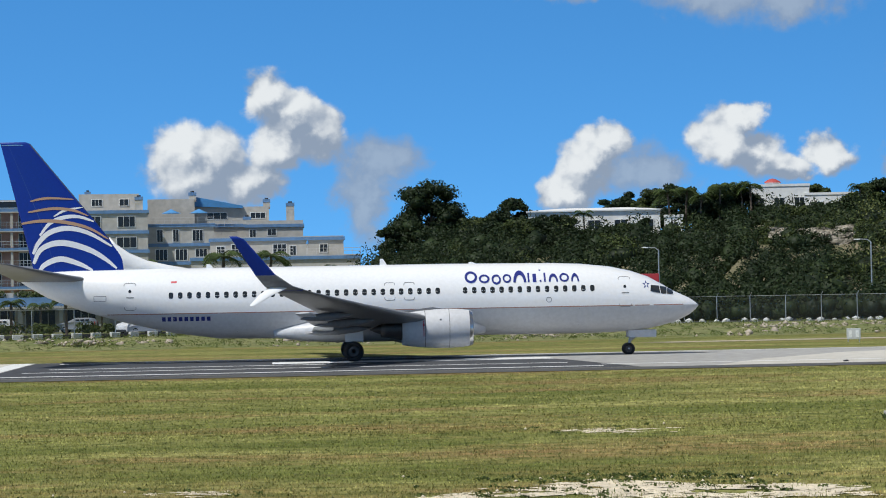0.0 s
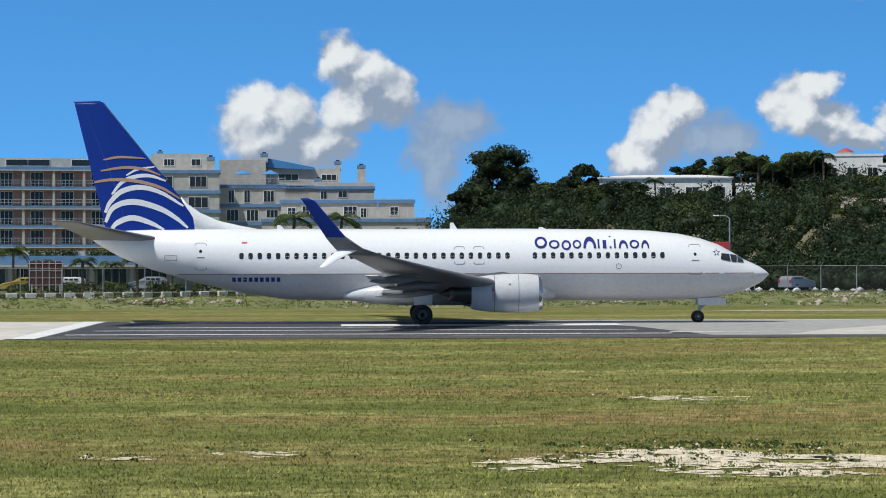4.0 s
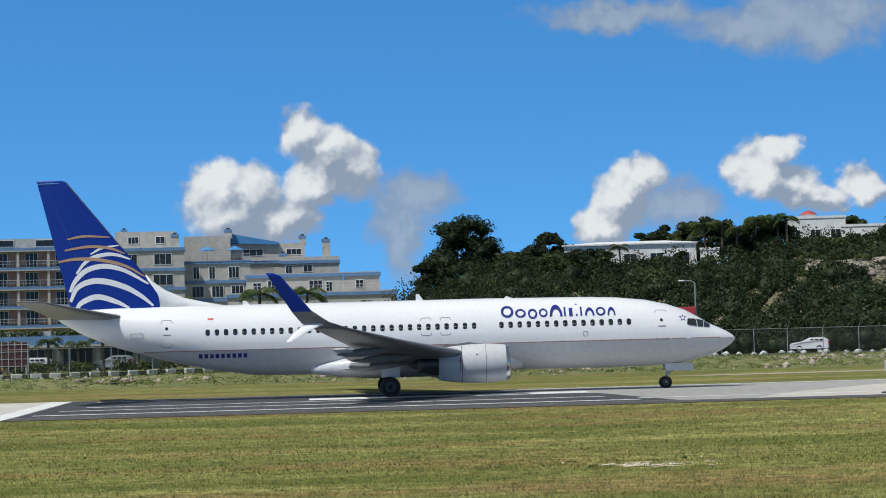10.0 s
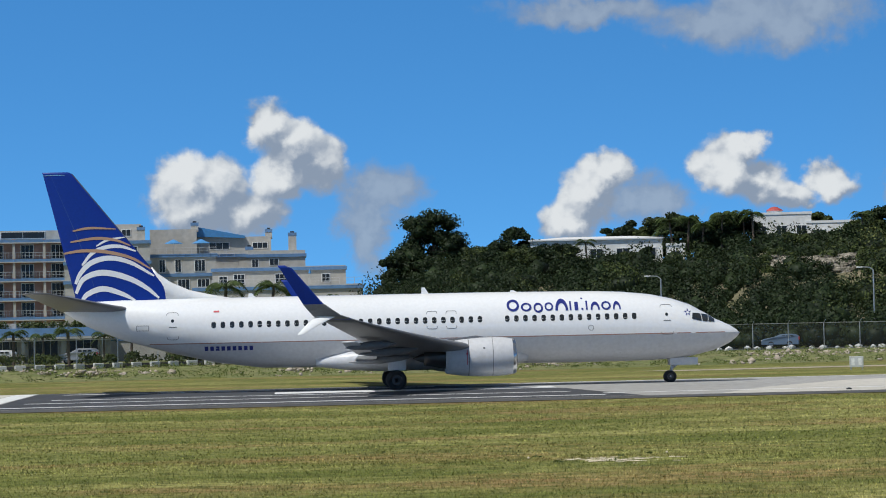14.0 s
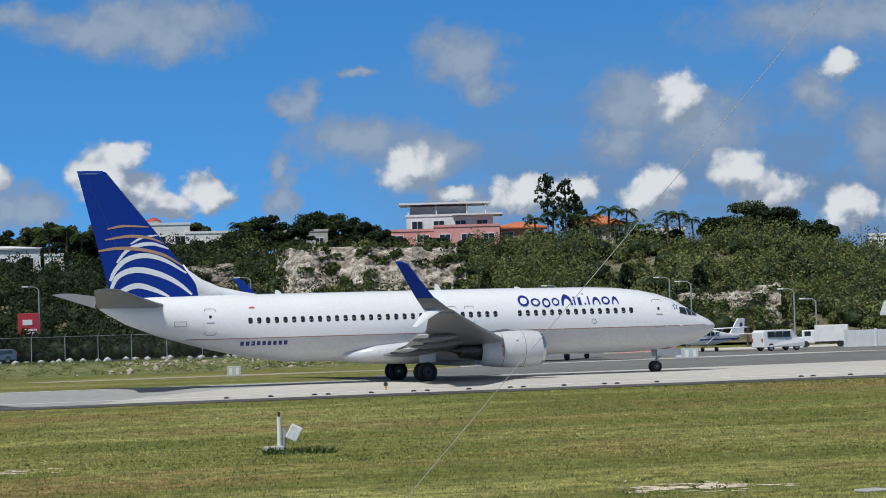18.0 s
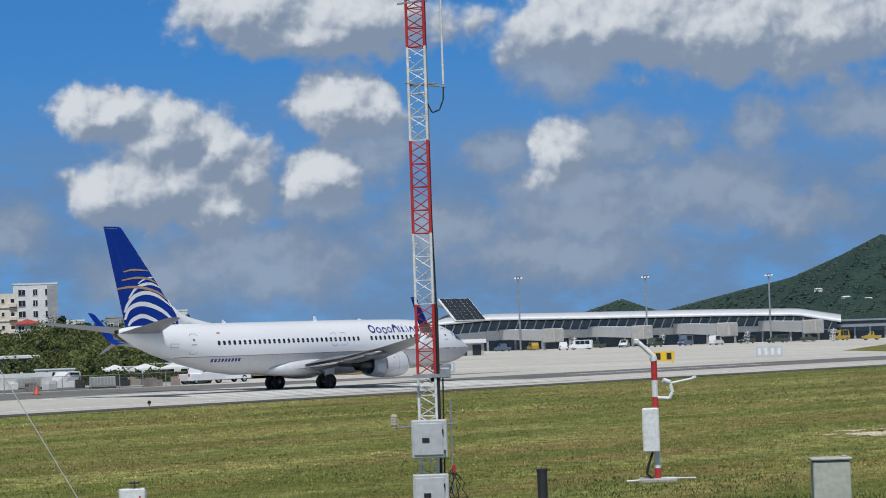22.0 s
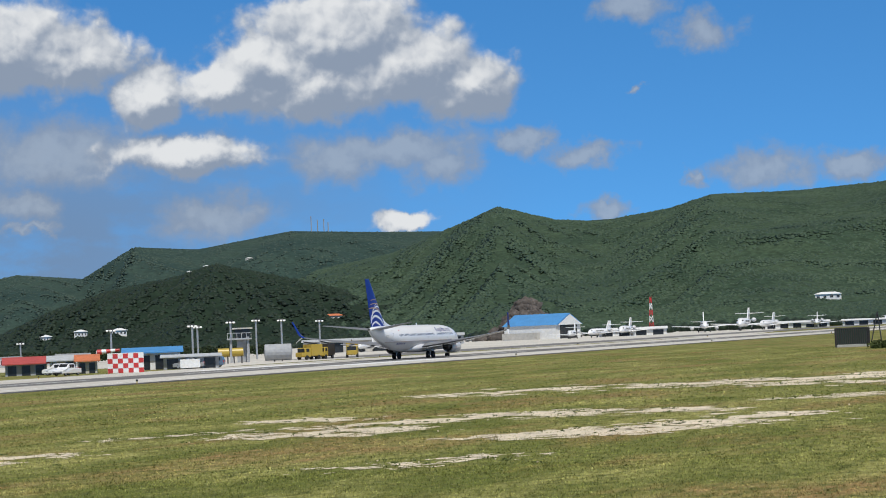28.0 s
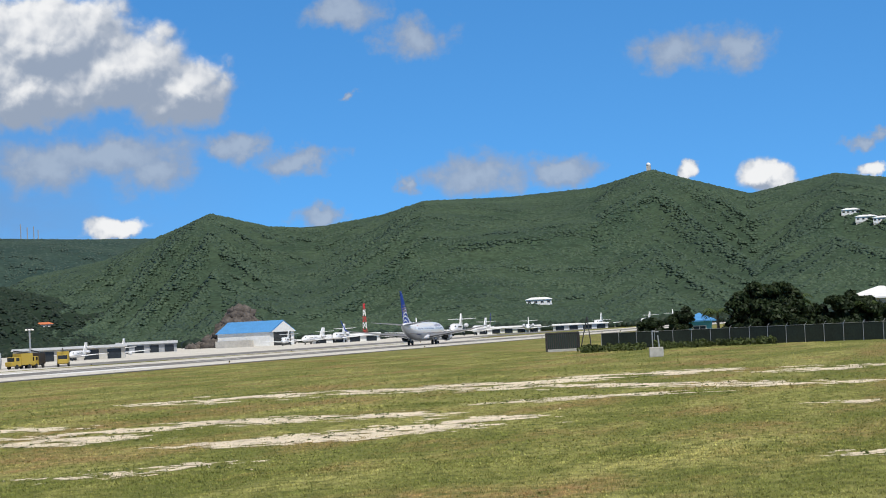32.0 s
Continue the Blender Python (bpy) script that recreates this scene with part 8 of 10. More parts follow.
for k, (az, u, h) in enumerate(((20.78, 1.0, 10.0), (21.2, 1.0, 9.2), (21.42, 1.0, 7.0), (31.4, 0.85, 3.4), (32.4, 0.7, 3.2), (33.2, 0.62, 3.0), (34.4, 0.75, 4.6), (35.0, 0.6, 3.4), (30.4, 0.7, 3.0), (38.7, 0.8, 3.2), (41.6, 0.8, 3.6), (41.9, 0.8, 3.0), (24.3, 0.35, 4.5), (22.6, 0.5, 3.6), (19.3, 0.4, 3.2))):
    feather_tree(on_slope(az, u), h, k)

PALMS = [(on_slope(9.4, 1.0), 1, 0.98), (on_slope(7.02, 0.93), 0, 0.85), (on_slope(10.75, 1.0), 1, 0.86), (on_slope(8.75, 1.0), 0, 0.9), (on_slope(21.39, 0.98), 0, 0.95), (on_slope(20.49, 0.97), 0, 0.9), (on_slope(22.48, 0.97), 0, 0.75), (on_slope(22.77, 0.96), 0, 0.7), (on_slope(23.06, 0.98), 2, 0.85), (on_slope(26.35, 0.98), 2, 0.7), (on_slope(23.6, 0.95), 0, 0.95), (on_slope(24.2, 0.96), 0, 0.75), (on_slope(22.9, 0.93), 2, 0.9), (on_slope(41.5, 0.97), 0, 0.6),
         (bear(-3.45, 300, 0.65), 1, 1.15), (bear(-1.6, 300, 0.65), 1, 1.3), (bear(-0.5, 304, 0.65), 1, 1.3), (bear(1.0, 345, 5.6), 2, 0.7)]
rp = random.Random(8)
for a, i, q in ((9.05, 1, 1.0), (9.75, 0, 1.05), (10.2, 1, 0.95), (10.95, 0, 1.1), (13.5, 0, 0.9), (20.9, 0, 1.05), (21.75, 0, 0.9), (22.2, 0, 1.1), (22.6, 1, 0.8), (23.9, 0, 0.9), (28.9, 2, 0.8)):
    PALMS.append((on_slope(a, 0.97), i, q))
for k in range(15):
    PALMS.append((bear(-8.0 + 0.72 * k + rp.uniform(-0.2, 0.2), rp.uniform(214, 224), 0.65), rp.choice((0, 2, 2)), rp.uniform(0.75, 1.05)))
for k in range(12):
    a = 8.6 + 0.75 * k
    PALMS.append((bear(a, rp.uniform(238, 250), 0.5), 2, rp.uniform(0.5, 0.85)))
PALMS += [(bear(25.4, 240, 0.3), 2, 1.0), (bear(31.9, 238, 0.2), 2, 0.7), (bear(83.2, 292, 0), 2, 1.2), (bear(85.1, 296, 0), 0, 1.05), (bear(86.6, 300, 0), 2, 1.2), (bear(87.3, 298, 0), 0, 0.85)]
plant_palms(PALMS)
# ---- fences and road furniture ----
M_MESH = bpy.data.materials.new("chain_link")
M_MESH.use_nodes = True
_n, _l = M_MESH.node_tree.nodes, M_MESH.node_tree.links
_tr, _mx = _n.new("ShaderNodeBsdfTransparent"), _n.new("ShaderNodeMixShader")
_mx.inputs["Fac"].default_value = 0.22
_n["Principled BSDF"].inputs["Base Color"].default_value = (0.05, 0.055, 0.05, 1)
_n["Principled BSDF"].inputs["Roughness"].default_value = 0.6
_l.new(_tr.outputs[0], _mx.inputs[1])
_l.new(_n["Principled BSDF"].outputs[0], _mx.inputs[2])
_l.new(_mx.outputs[0], _n["Material Output"].inputs["Surface"])
M_SCREEN = mat("dark_green_screen", (0.022, 0.034, 0.026), 0.9, var=0.25, scale=2, fine=4)


def chain_fence(points, gap, h, label, fabric=None, arms=True):
    """Posts with outward arms, a top rail and mesh between them."""
    fence = empty("fence", pose(points[0][0], points[0][1], 0), label, "fence", "fences")
    o = Vector((points[0][0], points[0][1], 0))
    for (x0, y0, z0), (x1, y1, z1) in zip(points, points[1:]):
        a, b = Vector((x0, y0, z0)) - o, Vector((x1, y1, z1)) - o
        n = max(1, round((b - a).length / gap))
        for k in range(n):
            p, q = a.lerp(b, k / n), a.lerp(b, (k + 1) / n)
            up = Vector((0, 0, h))
            bm = rods(0.04, 6, (p, p + up))
            if arms:
                rod(bm, p + up, p + up + Vector((0.12, -0.22, 0.3)), 0.025, n=5)
            part("post", bm, M_STEEL, fence)
            part("rail", rods(0.022, 5, (p + up, q + up)), M_STEEL, fence)
            sheet("mesh_panel", [p + Vector((0, 0, 0.05)), q + Vector((0, 0, 0.05)), q + up * 0.99, p + up * 0.99], [(0, 1, 2, 3)], fabric or M_MESH, fence)


xs = np.linspace(-38, 62, 34)
chain_fence([(x, along(BANK_TOP, x) + 0.6, 0.66 * min(1.0, (62.5 - x) / 8)) for x in xs], 3.0, 2.3, "tall chain-link airfield fence with angled posts")
chain_fence([(296.5, 50, 0), (281, 30, 0), (268, 14, 0), (262, 2, 0)], 3.0, 2.0, "dark screened airfield fence under trees", M_SCREEN)


def kerb_blocks():
    """White blocks on the low kerb wall between road and fence."""
    blk = tagged(part("kerb_block", boxes((0, 0, 0.2, 0.85, 0.3, 0.4, 0.03)), M_WALLW), "white painted kerb block beside the road", "kerb block", "kerb blocks")
    first = True
    for k in range(34):
        x = -38 + 1.42 * k
        y = along(BANK_TOP, x) + 1.5
        s = (along(BANK_TOP, x + 0.7) - along(BANK_TOP, x - 0.7)) / 1.4
        m = pose(x, y, 0.68, 0, 0, math.degrees(math.atan(s)))
        if first:
            blk.matrix_basis, first = m, False
        else:
            copy_thing(blk, m)
    xs = np.linspace(-39, 12, 40)
    verts = []
    for x in xs:
        y = along(BANK_TOP, x) + 1.75
        verts += [(x, y, 0.66), (x, y, 1.0), (x, y + 0.25, 1.0), (x, y + 0.25, 0.66)]
    quads = [(4 * i + j, 4 * i + 4 + j, 4 * i + 5 + j, 4 * i + 1 + j) for i in range(len(xs) - 1) for j in range(3)]
    tagged(polys("kerb_wall", verts, quads, M_BLACK), "low black kerb wall behind the blocks", "kerb", kind="structure")
    rng = np.random.default_rng(12)
    rock = None
    for k in range(42):
        x = 16 + 46 * k / 42 + rng.uniform(-0.4, 0.4)
        v, f = lumps(np.array([[0, 0, 0.12]]), [rng.uniform(0.22, 0.42)], 0.7, 0.16, k)
        r = tagged(polys("boulder", v, f, M_WALLW), "whitewashed boulder along the road edge", "boulder", "whitewashed boulders")
        r.location = (x, along(BANK_TOP, x) + 1.4, 0.64 * min(1.0, (62.5 - x) / 8))


kerb_blocks()


def street_lamp(x, y, z, h, turn, group="street lamps"):
    s = empty("street_lamp", pose(x, y, z, 0, 0, turn), "tall grey street lamp with a curved arm", "street lamp", group)
    part("pole", rods(0.07, 8, ((0, 0, 0), (0, 0, h))), M_STEEL, s)
    part("arm", rods(0.05, 6, ((0, 0, h), (-0.35, 0, h + 0.25)), ((-0.35, 0, h + 0.25), (-1.1, 0, h + 0.3))), M_STEEL, s)
    part("lamp_head", boxes((-1.3, 0, h + 0.28, 0.6, 0.2, 0.12, 0.03)), M_WHITEP, s)


for az, d, h in ((8.75, 236, 6.9), (13.7, 232, 7.2), (20.95, 240, 6.0), (23.6, 246, 6.6), (26.5, 238, 5.0), (27.0, 240, 4.0), (24.1, 236, 6.0)):
    p = bear(az, d)
    street_lamp(p.x, p.y, 0.3 if az > 15 else 0.6, h, -az)


# ---- vehicles ----
def car_body(l, w, h, hood, tail, waist, kind):
    """A body with bonnet, cabin and rounded corners; x forward."""
    bm = bmesh.new()
    low = 0.32
    prof = {"suv": ((-l / 2, low), (-l / 2, waist + 0.1), (-l / 2 + 0.25, h * 0.96), (-l / 2 + 0.6, h), (l / 2 - hood - 0.7, h), (l / 2 - hood, waist + 0.05), (l / 2 - 0.15, waist - 0.12), (l / 2, waist - 0.3), (l / 2, low)),
            "van": ((-l / 2, low), (-l / 2, h * 0.9), (-l / 2 + 0.2, h), (l / 2 - hood - 0.5, h), (l / 2 - hood + 0.1, waist + 0.1), (l / 2 - 0.1, waist - 0.1), (l / 2, waist - 0.35), (l / 2, low)),
            "pickup": ((-l / 2, low), (-l / 2, waist), (-l / 2 + tail, waist), (-l / 2 + tail + 0.05, h * 0.97), (-l / 2 + tail + 0.3, h), (l / 2 - hood - 0.7, h), (l / 2 - hood, waist + 0.05), (l / 2 - 0.15, waist - 0.1), (l / 2, waist - 0.3), (l / 2, low))}[kind]
    sides = []
    for q in (-1, 1):
        sides.append([bm.verts.new((x, q * w / 2 * (1.0 if z <= waist + 0.06 else 0.86), z)) for x, z in prof])
    n = len(prof)
    for k in range(n):
        j = (k + 1) % n
        bm.faces.new((sides[0][k], sides[0][j], sides[1][j], sides[1][k]))
    bm.faces.new(sides[0][::-1])
    bm.faces.new(sides[1])
    bmesh.ops.recalc_face_normals(bm, faces=bm.faces)
    bmesh.ops.bevel(bm, geom=list(bm.edges), offset=0.05, segments=1, affect="EDGES")
    return bm


def vehicle(name, label, category, m, x, y, z, turn, kind="suv", l=4.5, w=1.8, h=1.7, group=""):
    hood, tail, waist = (1.1, 1.5, 0.98) if kind != "van" else (0.75, 0, 1.05)
    v = empty(name, pose(x, y, z, 0, 0, turn), label, category, group)
    part("body", car_body(l, w, h, hood, tail, waist, kind), m, v)
    x0 = -l / 2 + (0.45 if kind != "pickup" else tail + 0.25)
    x1 = l / 2 - hood - 0.72
    n = 3 if kind != "pickup" else 2
    for q in (-1, 1):
        for k in range(n):
            a, b = x0 + (x1 - x0) * k / n + 0.06, x0 + (x1 - x0) * (k + 1) / n - 0.04
            part("side_window", boxes(((a + b) / 2, q * w / 2 * 0.925, (waist + 0.12 + h - 0.12) / 2, b - a, 0.10, h - waist - 0.26, 0.02)), M_PANE, v)
        for xx in (-l / 2 + 0.85, l / 2 - 0.85):
            wl = empty("wheel", pose(xx, q * (w / 2 - 0.12), 0.33))
            wl.parent = v
            bm = spun([(-0.1, 0.2), (-0.11, 0.28), (-0.08, 0.33), (0.08, 0.33), (0.11, 0.28), (0.1, 0.2)], 16)
            bmesh.ops.rotate(bm, verts=bm.verts, matrix=Matrix.Rotation(radians(90), 3, "Z"))
            part("tyre", bm, M_TYRE, wl)
            bm = spun([(-0.08, 0.001), (-0.09, 0.2), (0.09, 0.2), (0.08, 0.001)], 12)
            bmesh.ops.rotate(bm, verts=bm.verts, matrix=Matrix.Rotation(radians(90), 3, "Z"))
            part("rim", bm, M_STEEL, wl)
        part("headlight", boxes((l / 2 - 0.06, q * w * 0.36, waist - 0.28, 0.14, 0.3, 0.14, 0.02)), M_WHITEP, v)
        part("tail_light", boxes((-l / 2 + 0.0, q * w * 0.40, waist - 0.1, 0.10, 0.18, 0.3, 0.02)), M_RED, v)
    part("windscreen", boxes((l / 2 - hood - 0.36, 0, (waist + h) / 2 + 0.02, 0.05, w * 0.74, (h - waist) * 1.05, 0, 0, 0, -42)), M_PANE, v)
    part("bumper", boxes((l / 2, 0, 0.42, 0.1, w * 0.9, 0.2, 0.02)), M_DARKMETAL, v)
    return v


M_CARWHITE = mat("white_car_paint", (0.75, 0.75, 0.75), 0.3, var=0.03, coat=0.5)
M_CARSILVER = mat("silver_car_paint", (0.38, 0.39, 0.41), 0.3, 0.4, var=0.03, coat=0.5)
M_CARBLUE = mat("dull_blue_car_paint", (0.10, 0.15, 0.22), 0.3, var=0.03, coat=0.5)
M_CARRED = mat("red_car_paint", (0.42, 0.03, 0.03), 0.35, var=0.05, coat=0.4)
M_OCHRE = mat("ochre_paint", (0.36, 0.23, 0.05), 0.6, var=0.2, scale=1.5, fine=3)
M_CARYELLOW = mat("yellow_truck_paint", (0.40, 0.28, 0.035), 0.4, var=0.06, coat=0.2)


def road_pose(x, lane, heading):
    y = along(BANK_TOP, x) + 3.0 + lane
    s = (along(BANK_TOP, x + 2) - along(BANK_TOP, x - 2)) / 4
    return pose(x, y, 0.69 * min(1.0, max(0.05, (62.5 - x) / 8)), 0, 0, math.degrees(math.atan(s)) + heading)


van = vehicle("minibus", "white minibus driving along the airfield road", "minibus", M_CARWHITE, -14, 196, 0.69, 180, "van", 4.0, 1.7, 1.6)
silver_suv = vehicle("suv", "silver sport utility car on the road", "car", M_CARSILVER, 40, 216, 0.69, 0, "suv", 3.5, 1.6, 1.35)
white_suv = vehicle("suv", "white sport utility car on the road", "car", M_CARWHITE, 52, 216, 0.69, 180, "suv", 3.5, 1.6, 1.35)
blue_car = vehicle("car", "dull blue hatchback car on the road", "car", M_CARBLUE, 58, 216, 0.69, 180, "suv", 3.4, 1.6, 1.3)
for k, (az, d, m, lab) in enumerate(((-7.9, 222, M_CARYELLOW, "yellow taxi parked by the shops"), (-6.9, 222, M_CARWHITE, "white car parked by the shops"), (-5.0, 224, M_CARSILVER, "silver car parked by the shops"), (2.9, 226, M_CARRED, "red car parked by the loading building"), (3.9, 228, M_CARSILVER, "grey car parked by the road"), (5.0, 229, M_CARBLUE, "dark car parked under trees"))):
    p = bear(az, d)
    vehicle("car", lab, "car", m, p.x, p.y, 0.67, 175, "suv", 3.6, 1.6, 1.4, "parked cars")


def box_truck(x, y, turn, cab, cargo, label, l=6.0, z=0.03):
    t = empty("truck", pose(x, y, z, 0, 0, turn), label, "truck", "parked trucks")
    part("cab", boxes((l / 2 - 0.9, 0, 1.35, 1.7, 2.0, 1.7, 0.12)), cab, t)
    part("bonnet", boxes((l / 2 + 0.2, 0, 0.95, 0.9, 1.8, 0.8, 0.12)), cab, t)
    part("cargo_box", boxes((-0.8, 0, 1.75, l - 1.8, 2.2, 2.1, 0.04)), cargo, t)
    part("chassis", boxes((-0.2, 0, 0.6, l, 1.0, 0.25)), M_DARKMETAL, t)
    part("windscreen", boxes((l / 2 - 0.02, 0, 1.75, 0.06, 1.7, 0.7)), M_PANE, t)
    for q in (-1, 1):
        part("side_window", boxes((l / 2 - 0.8, q * 1.0, 1.75, 0.8, 0.05, 0.6)), M_PANE, t)
        for xx in (-l / 2 + 1.1, l / 2 - 0.5):
            bm = spun([(-0.15, 0.001), (-0.15, 0.42), (0.15, 0.42), (0.15, 0.001)], 14)
            bmesh.ops.rotate(bm, verts=bm.verts, matrix=Matrix.Rotation(radians(90), 3, "Z"))
            bmesh.ops.translate(bm, verts=bm.verts, vec=(xx, q * 0.95, 0.42))
            part("wheel", bm, M_TYRE, t)
    return t


M_GREENBOX = mat("dark_green_canvas", (0.05, 0.07, 0.05), 0.8, var=0.15)
for az, d, turn, cab, cargo, lab in ((27.2, 226, 150, M_CARWHITE, M_WALLW, "white box truck parked on the apron edge"), (31.0, 226, -118, M_CARWHITE, M_WALLW, "white utility truck in a row"), (31.55, 228, -122, M_CARWHITE, M_GREYWALL, "white tipper truck in a row"), (32.1, 229, -116, M_CARWHITE, M_WALLW, "white catering truck in a row"),
                                     (33.6, 228, -140, M_CARRED, M_GREENBOX, "red truck with a dark green box"), (30.4, 232, -120, M_CARWHITE, M_GREYWALL, "white works truck in a row")):
    p = bear(az, d)
    small = box_truck(p.x, p.y, turn, cab, cargo, lab)
    small.scale = (0.72, 0.72, 0.72)
for az, d, turn, m, lab, kind in ((32.75, 222, 178, M_CARRED, "red pickup parked by the shed", "pickup"), (41.9, 233, 5, M_CARWHITE, "white pickup on the apron", "pickup"), (42.5, 236, 176, M_CARWHITE, "white car on the apron", "suv"), (61.05, 349, 175, M_CARWHITE, "white pickup parked beside the runway", "pickup"), (64.0, 385, 170, M_CARBLUE, "blue car parked by the sheds", "suv"), (64.35, 388, 172, M_CARSILVER, "dark car parked by the sheds", "suv"), (35.2, 236, 10, M_GREENBOX, "dark green pickup by the white wall", "pickup"), (36.0, 238, 182, M_CARWHITE, "white car by the white wall", "suv")):
    p = bear(az, d)
    vehicle("pickup" if kind == "pickup" else "car", lab, "pickup" if kind == "pickup" else "car", m, p.x, p.y, 0.03, turn, kind, 4.8, 1.8, 1.7, "parked cars")


# ---- sheds, walls, terminal ----
def wall_run(points, h, m, label, name="boundary_wall"):
    w = empty(name, pose(points[0][0], points[0][1], 0), label, "wall")
    o = Vector((points[0][0], points[0][1]))
    for a, b in zip(points, points[1:]):
        a, b = Vector(a) - o, Vector(b) - o
        n = max(1, round((b - a).length / 3.2))
        turn = math.degrees(math.atan2(b.y - a.y, b.x - a.x))
        for k in range(n):
            c = a.lerp(b, (k + 0.5) / n)
            part("panel", boxes((c.x, c.y, h / 2, (b - a).length / n - 0.04, 0.12, h, 0.0, turn)), m, w)
            e = a.lerp(b, k / n)
            part("post", boxes((e.x, e.y, h / 2 + 0.05, 0.18, 0.2, h + 0.1, 0.0, turn)), m, w)


wall_run([(62.8, 208), (70, 200), (80, 198)], 1.7, M_GREYWALL, "weathered grey concrete wall beside the runway")
wall_run([(103, 196.6), (121, 195), (150, 189)], 1.55, M_WALLW, "long white panel wall along the apron")
wall_run([(84.5, 206), (90.5, 206)], 2.2, M_PINK, "faded red and white hoarding by the apron", "hoarding")


def shed(az0, az1, d, h, roof_h, label, wall, roof, openings=3, z=0.0, depth=14, name="shed"):
    w = d * radians(az1 - az0)
    b = facing((az0 + az1) / 2, d, z, label, name, "shed", group="airport sheds")
    part("wall", boxes((0, depth / 2, h / 2, w, depth, h)), wall, b)
    bm = bmesh.new()
    v = [bm.verts.new(p) for p in ((-w / 2 - 0.5, -0.9, h), (w / 2 + 0.5, -0.9, h), (w / 2 + 0.5, depth / 2, h + roof_h), (-w / 2 - 0.5, depth / 2, h + roof_h), (-w / 2 - 0.5, depth + 0.6, h), (w / 2 + 0.5, depth + 0.6, h), (-w / 2 - 0.5, -0.9, h - 0.18), (w / 2 + 0.5, -0.9, h - 0.18))]
    for f in ((0, 1, 2, 3), (3, 2, 5, 4), (6, 7, 1, 0), (0, 3, 4), (1, 5, 2)):
        bm.faces.new([v[i] for i in f])
    bmesh.ops.recalc_face_normals(bm, faces=bm.faces)
    part("roof", bm, roof, b)
    for k in range(openings):
        part("opening", boxes(((k + 0.5 - openings / 2) * w / openings, -0.02, h * 0.42, w / openings * 0.62, 0.1, h * 0.8)), M_PANE, b)
    return b


M_TIN = mat("pale_tin", (0.55, 0.56, 0.56), 0.5, 0.2, var=0.12, scale=4, fine=1.5)
shed(28.6, 34.6, 246, 2.9, 1.3, "long low shed with a pale tin roof", M_GREYWALL, M_TIN, 6)
shed(33.2, 36.6, 262, 3.4, 1.6, "open shed with dark bays and white roof", M_GREYWALL, M_ROOFWHITE, 4)
shed(42.0, 44.6, 330, 3.0, 0.6, "pale store building behind the apron", M_PALEWALL, M_ROOFWHITE, 4)
shed(59.63, 60.59, 372, 1.9, 1.0, "shed with a faded red tin roof", M_GREYWALL, M_ROOFRED, 3, depth=8)
shed(60.66, 61.26, 370, 2.2, 0.7, "pale store shed with tin roof", M_PALEWALL, M_TIN, 2, depth=7)
shed(61.3, 61.75, 366, 2.0, 0.9, "shed with an orange gabled roof", M_PALEWALL, M_ROOFORANGE, 2, depth=7)
shed(62.4, 63.7, 380, 2.8, 0.8, "white shed with a blue tarpaulin roof", M_WALLW, M_BLUEROOF, 4, depth=8)
shed(73.6, 75.2, 980, 2.6, 0.8, "low white cargo shed", M_WALLW, M_ROOFWHITE, 4)
shed(69.0, 70.4, 900, 3.4, 0.8, "grey store building by the apron", M_GREYWALL, M_TIN, 4)
shed(66.6, 69.2, 640, 3.2, 0.5, "row of pale stores by the apron", M_PALEWALL, M_TIN, 5)
shed(77.5, 79.0, 1100, 2.6, 0.6, "white offices beyond the runway", M_WALLW, M_ROOFWHITE, 5)
shed(79.3, 80.6, 1150, 2.4, 0.6, "white offices by the far apron", M_WALLW, M_ROOFWHITE, 4)


shed(44.5, 46.4, 440, 3.0, 0.7, "long white store beyond the apron", M_WALLW, M_ROOFWHITE, 6, depth=10)
shed(46.6, 48.6, 470, 2.6, 0.6, "low pale workshop beyond the apron", M_PALEWALL, M_ROOFWHITE, 6, depth=10)
for k, (az, d, m) in enumerate(((44.3, 390, M_CARWHITE), (44.8, 396, M_CARWHITE), (45.4, 402, M_CARSILVER), (46.0, 412, M_CARWHITE), (46.7, 450, M_CARWHITE), (47.6, 520, M_CARBLUE), (48.3, 525, M_CARWHITE), (50.9, 540, M_CARWHITE))):
    p = bear(az, d)
    vehicle("van", "white van parked before the terminal" if m is M_CARWHITE else "dark van parked before the terminal", "van", m, p.x, p.y, 0.03, 150 - az + 37 * k % 60, "van", 5.2, 1.9, 2.1, "apron vans")


